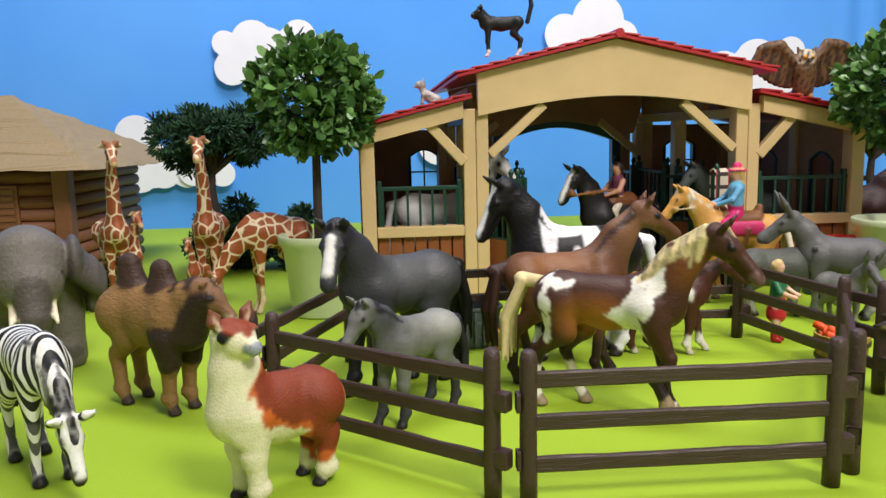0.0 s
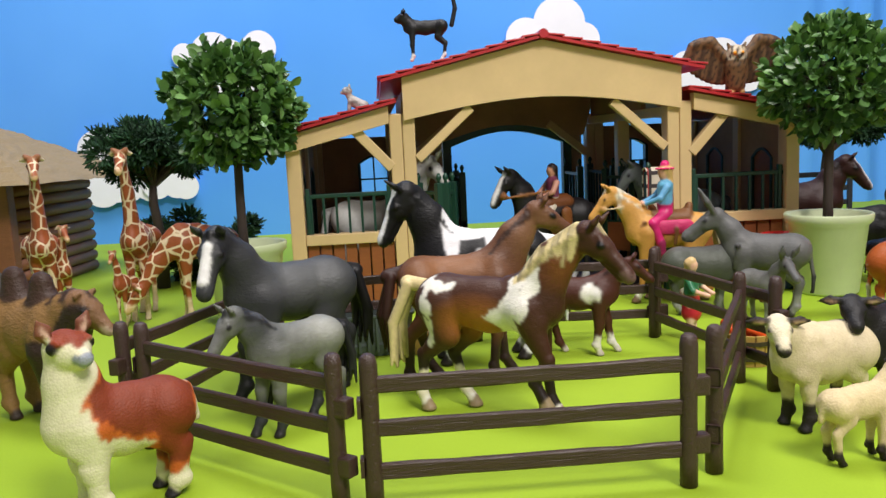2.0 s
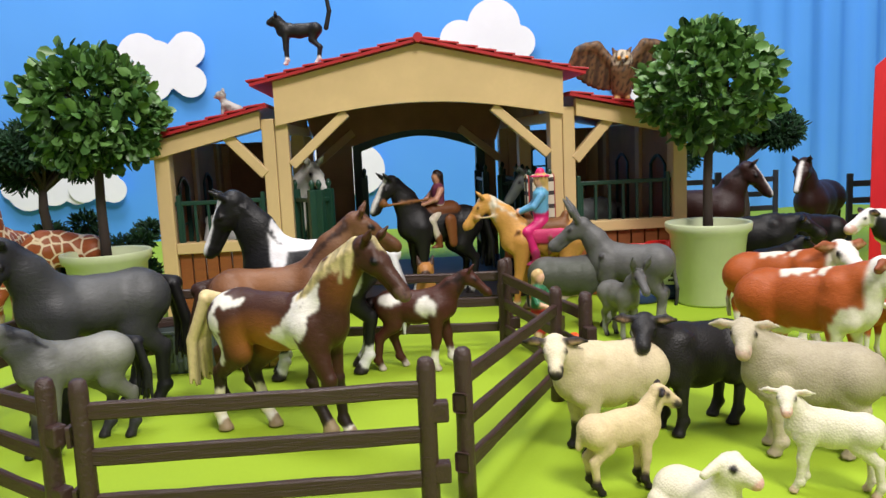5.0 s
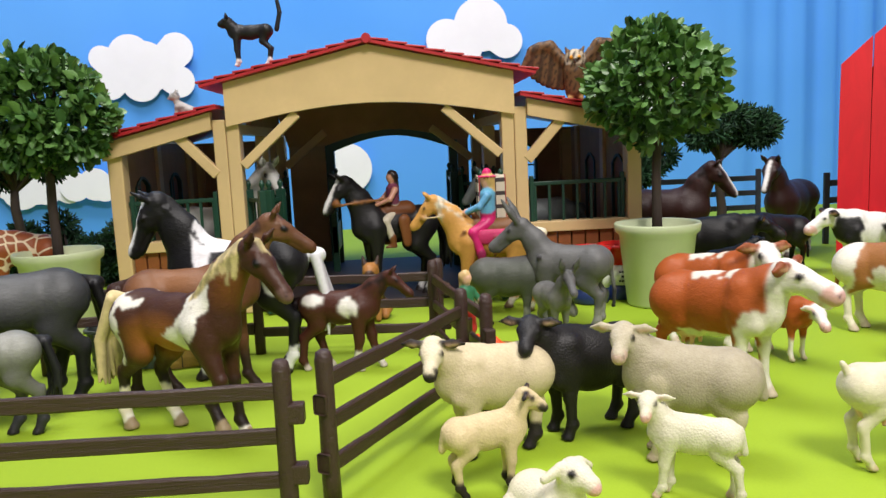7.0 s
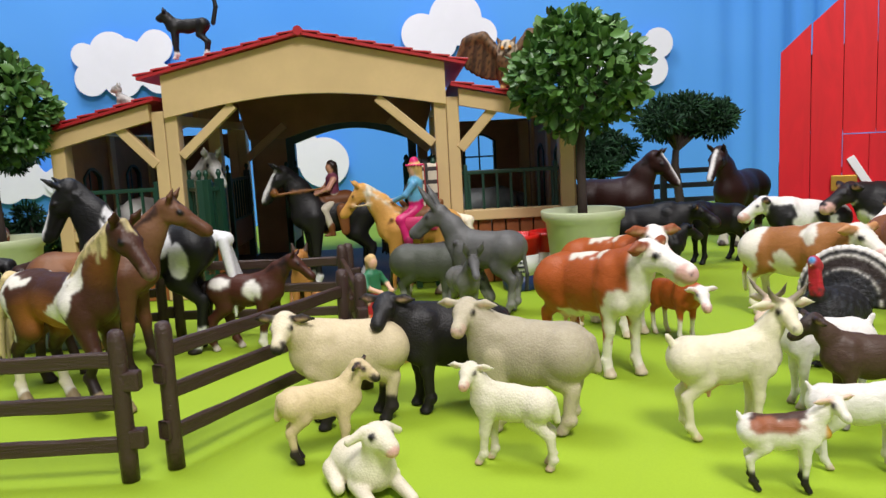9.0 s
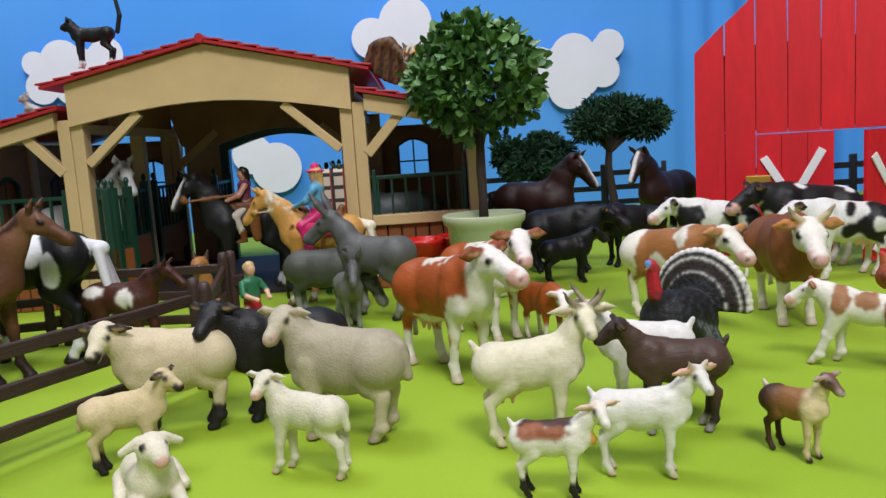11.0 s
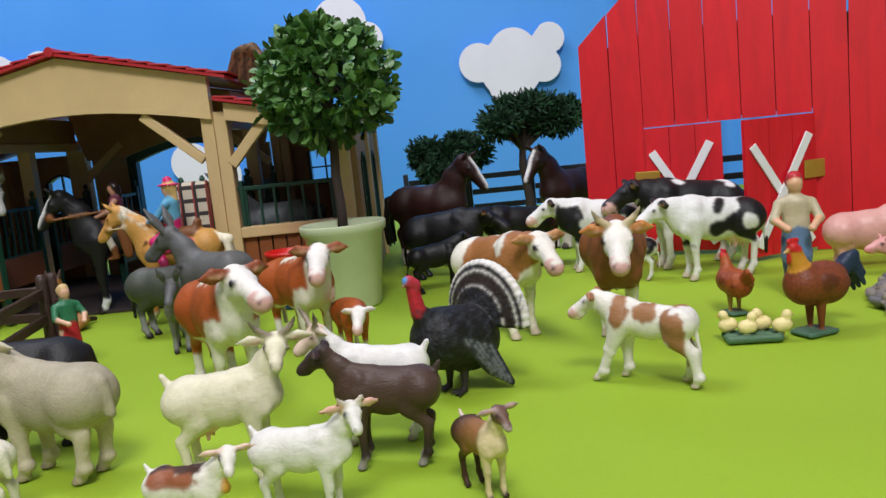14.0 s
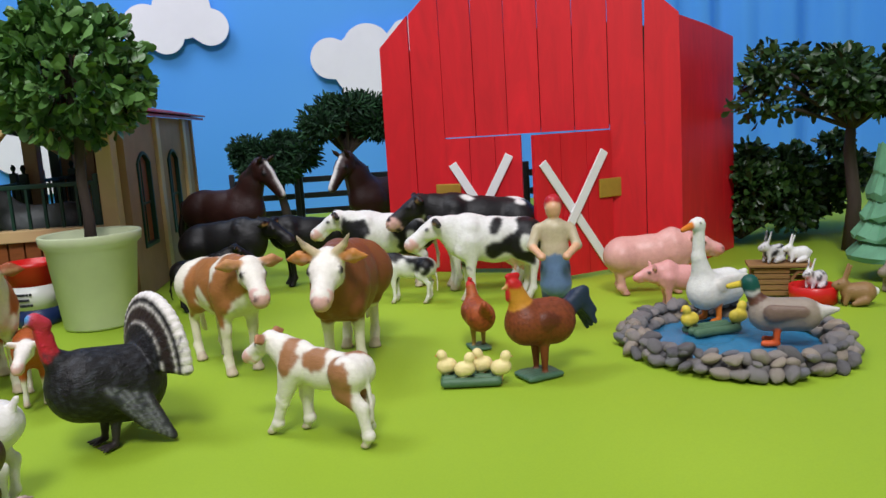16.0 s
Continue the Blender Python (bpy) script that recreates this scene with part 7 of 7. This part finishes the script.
# ---- troughs, buckets and feed ----
def trough():
    t = thing("water_trough", "grey-green ribbed metal-look trough", "trough", pose(0.068, 0.655, 0, 0, 0, 5))
    def ring(w, d, z, r=0.012):
        pts = []
        for cx, cy, a0 in ((w - r, d - r, 0), (-w + r, d - r, 90), (-w + r, -d + r, 180), (w - r, -d + r, 270)):
            pts += [(cx + r * math.cos(radians(a0 + q)), cy + r * math.sin(radians(a0 + q)), z) for q in range(0, 91, 15)]
        return pts
    bm = bmesh.new()
    rows = [[bm.verts.new(p) for p in ring(*q)] for q in ((0.036, 0.016, 0.0), (0.038, 0.018, 0.010), (0.0375, 0.0175, 0.012), (0.039, 0.019, 0.022), (0.0385, 0.0185, 0.024), (0.040, 0.020, 0.033), (0.0415, 0.0215, 0.034), (0.0415, 0.0215, 0.036), (0.039, 0.019, 0.036), (0.036, 0.016, 0.006))]
    n = len(rows[0])
    for a, b in zip(rows, rows[1:]):
        for k in range(n):
            bm.faces.new((a[k], a[(k + 1) % n], b[(k + 1) % n], b[k]))
    bm.faces.new(rows[0][::-1])
    bm.faces.new(rows[-1])
    part("tub", bm, M_STEEL, t)
    for i in range(9):
        x = -0.030 + i * 0.0075
        part("rib", bx(x - 0.0012, -0.0215, 0.004, x + 0.0012, -0.0165, 0.033, bev=0.0005), M_STEEL, t)


trough()


def hay(x, y, yaw, s):
    bm = bx(-s, -s * 0.6, 0, s, s * 0.6, s * 1.0, bev=s * 0.12)
    bmesh.ops.subdivide_edges(bm, edges=bm.edges[:], cuts=3, use_grid_fill=True)
    for v in bm.verts:
        v.co += Vector((noise.noise(v.co * 300), noise.noise(v.co * 300 + Vector((9, 0, 0))), 0)) * 0.0012
    t = thing("hay_bale", "small straw-coloured toy hay bale", "hay bale", pose(x, y, 0, 0, 0, yaw))
    part("straw", bm, M_HAY, t)
    for q in (-0.4, 0.4):
        part("twine", tube([(s * q, -s * 0.63, 0.001), (s * q, -s * 0.63, s * 1.02), (s * q, s * 0.63, s * 1.02), (s * q, s * 0.63, 0.001)], [0.0006] * 4, 5), M_BAND, t)


hay(0.112, 0.645, 12, 0.017)


def bucket(x, y, yaw, lab):
    t = thing("feed_bucket", lab, "bucket", pose(x, y, 0, 0, 0, yaw), "feed buckets")
    part("base_band", lathe([(0.0185, 0), (0.0192, 0.001), (0.0200, 0.016), (0.0001, 0.0161)], 32), M_BUCKB, t, "dark blue lower band", True)
    w = part("label_band", lathe([(0.0200, 0.0162), (0.0210, 0.038), (0.0001, 0.0381)], 32), M_BUCKW, t, "white band with dark print", True)
    part("rim_band", lathe([(0.0212, 0.0382), (0.0222, 0.054), (0.0235, 0.055), (0.0235, 0.059), (0.0215, 0.059), (0.0205, 0.045), (0.0001, 0.045)], 32), M_BUCKR, t, "red upper band and rim", True)
    for k, z in enumerate((0.031, 0.026, 0.021)):
        bm = bmesh.new()
        for i in range(9):
            a = -math.pi / 2 + (i - 4) * (0.10 if k % 2 else 0.13)
            r = 0.0209 + (z - 0.02) * 0.045
            box(bm, -0.0011, -0.0002, -0.0011, 0.0011, 0.0006, 0.0011, 0, Matrix.Translation((r * math.cos(a), r * math.sin(a), z)) @ Matrix.Rotation(a - math.pi / 2, 4, "Z"))
        part("print_bar", bm, M_INK, w)


bucket(0.492, 0.800, -20, "red, white and blue toy feed bucket")
bucket(0.528, 0.815, 15, "red, white and blue toy feed bucket near the pot")


def basket(x, y):
    t = thing("vegetable_barrel", "small wooden half barrel full of orange carrots", "barrel", pose(x, y, 0))
    for i in range(16):
        a = 2 * math.pi * i / 16
        bm = prism([(-0.0030, 0), (-0.0034, 0.024), (0.0034, 0.024), (0.0030, 0)], -0.0008, 0.0008)
        ob = part("stave", bm, M_WICKER, t)
        ob.matrix_local = Matrix.Rotation(a, 4, "Z") @ pose(0, -0.0165, 0, 6, 0, 0)
    for z in (0.006, 0.018):
        part("hoop", lathe([(0.0180 + z * 0.1, z - 0.0015), (0.0188 + z * 0.1, z - 0.0015), (0.0188 + z * 0.1, z + 0.0015), (0.0180 + z * 0.1, z + 0.0015)], 24), M_BAND, t)
    rng = np.random.RandomState(2)
    for i in range(14):
        a, r = rng.uniform(0, 6.28), 0.012 * rng.uniform() ** 0.5
        p = Vector((r * math.cos(a), r * math.sin(a), 0.021 + rng.uniform(0, 0.006)))
        d = Vector((rng.normal(), rng.normal(), 0.4)).normalized() * 0.010
        part("carrot", tube([tuple(p - d), tuple(p), tuple(p + d)], [0.0012, 0.003, 0.0034], 7), M_CARROT, t, "", True)


basket(0.360, 0.552)
rabbit(0.075, 0.735, 0, -60, (222, 196, 160), 0.032, "cream and ginger toy rabbit behind the paddock", (190, 120, 60))
rabbit(0.045, 0.735, 0, -100, (226, 220, 210), 0.030, "white toy rabbit behind the paddock")
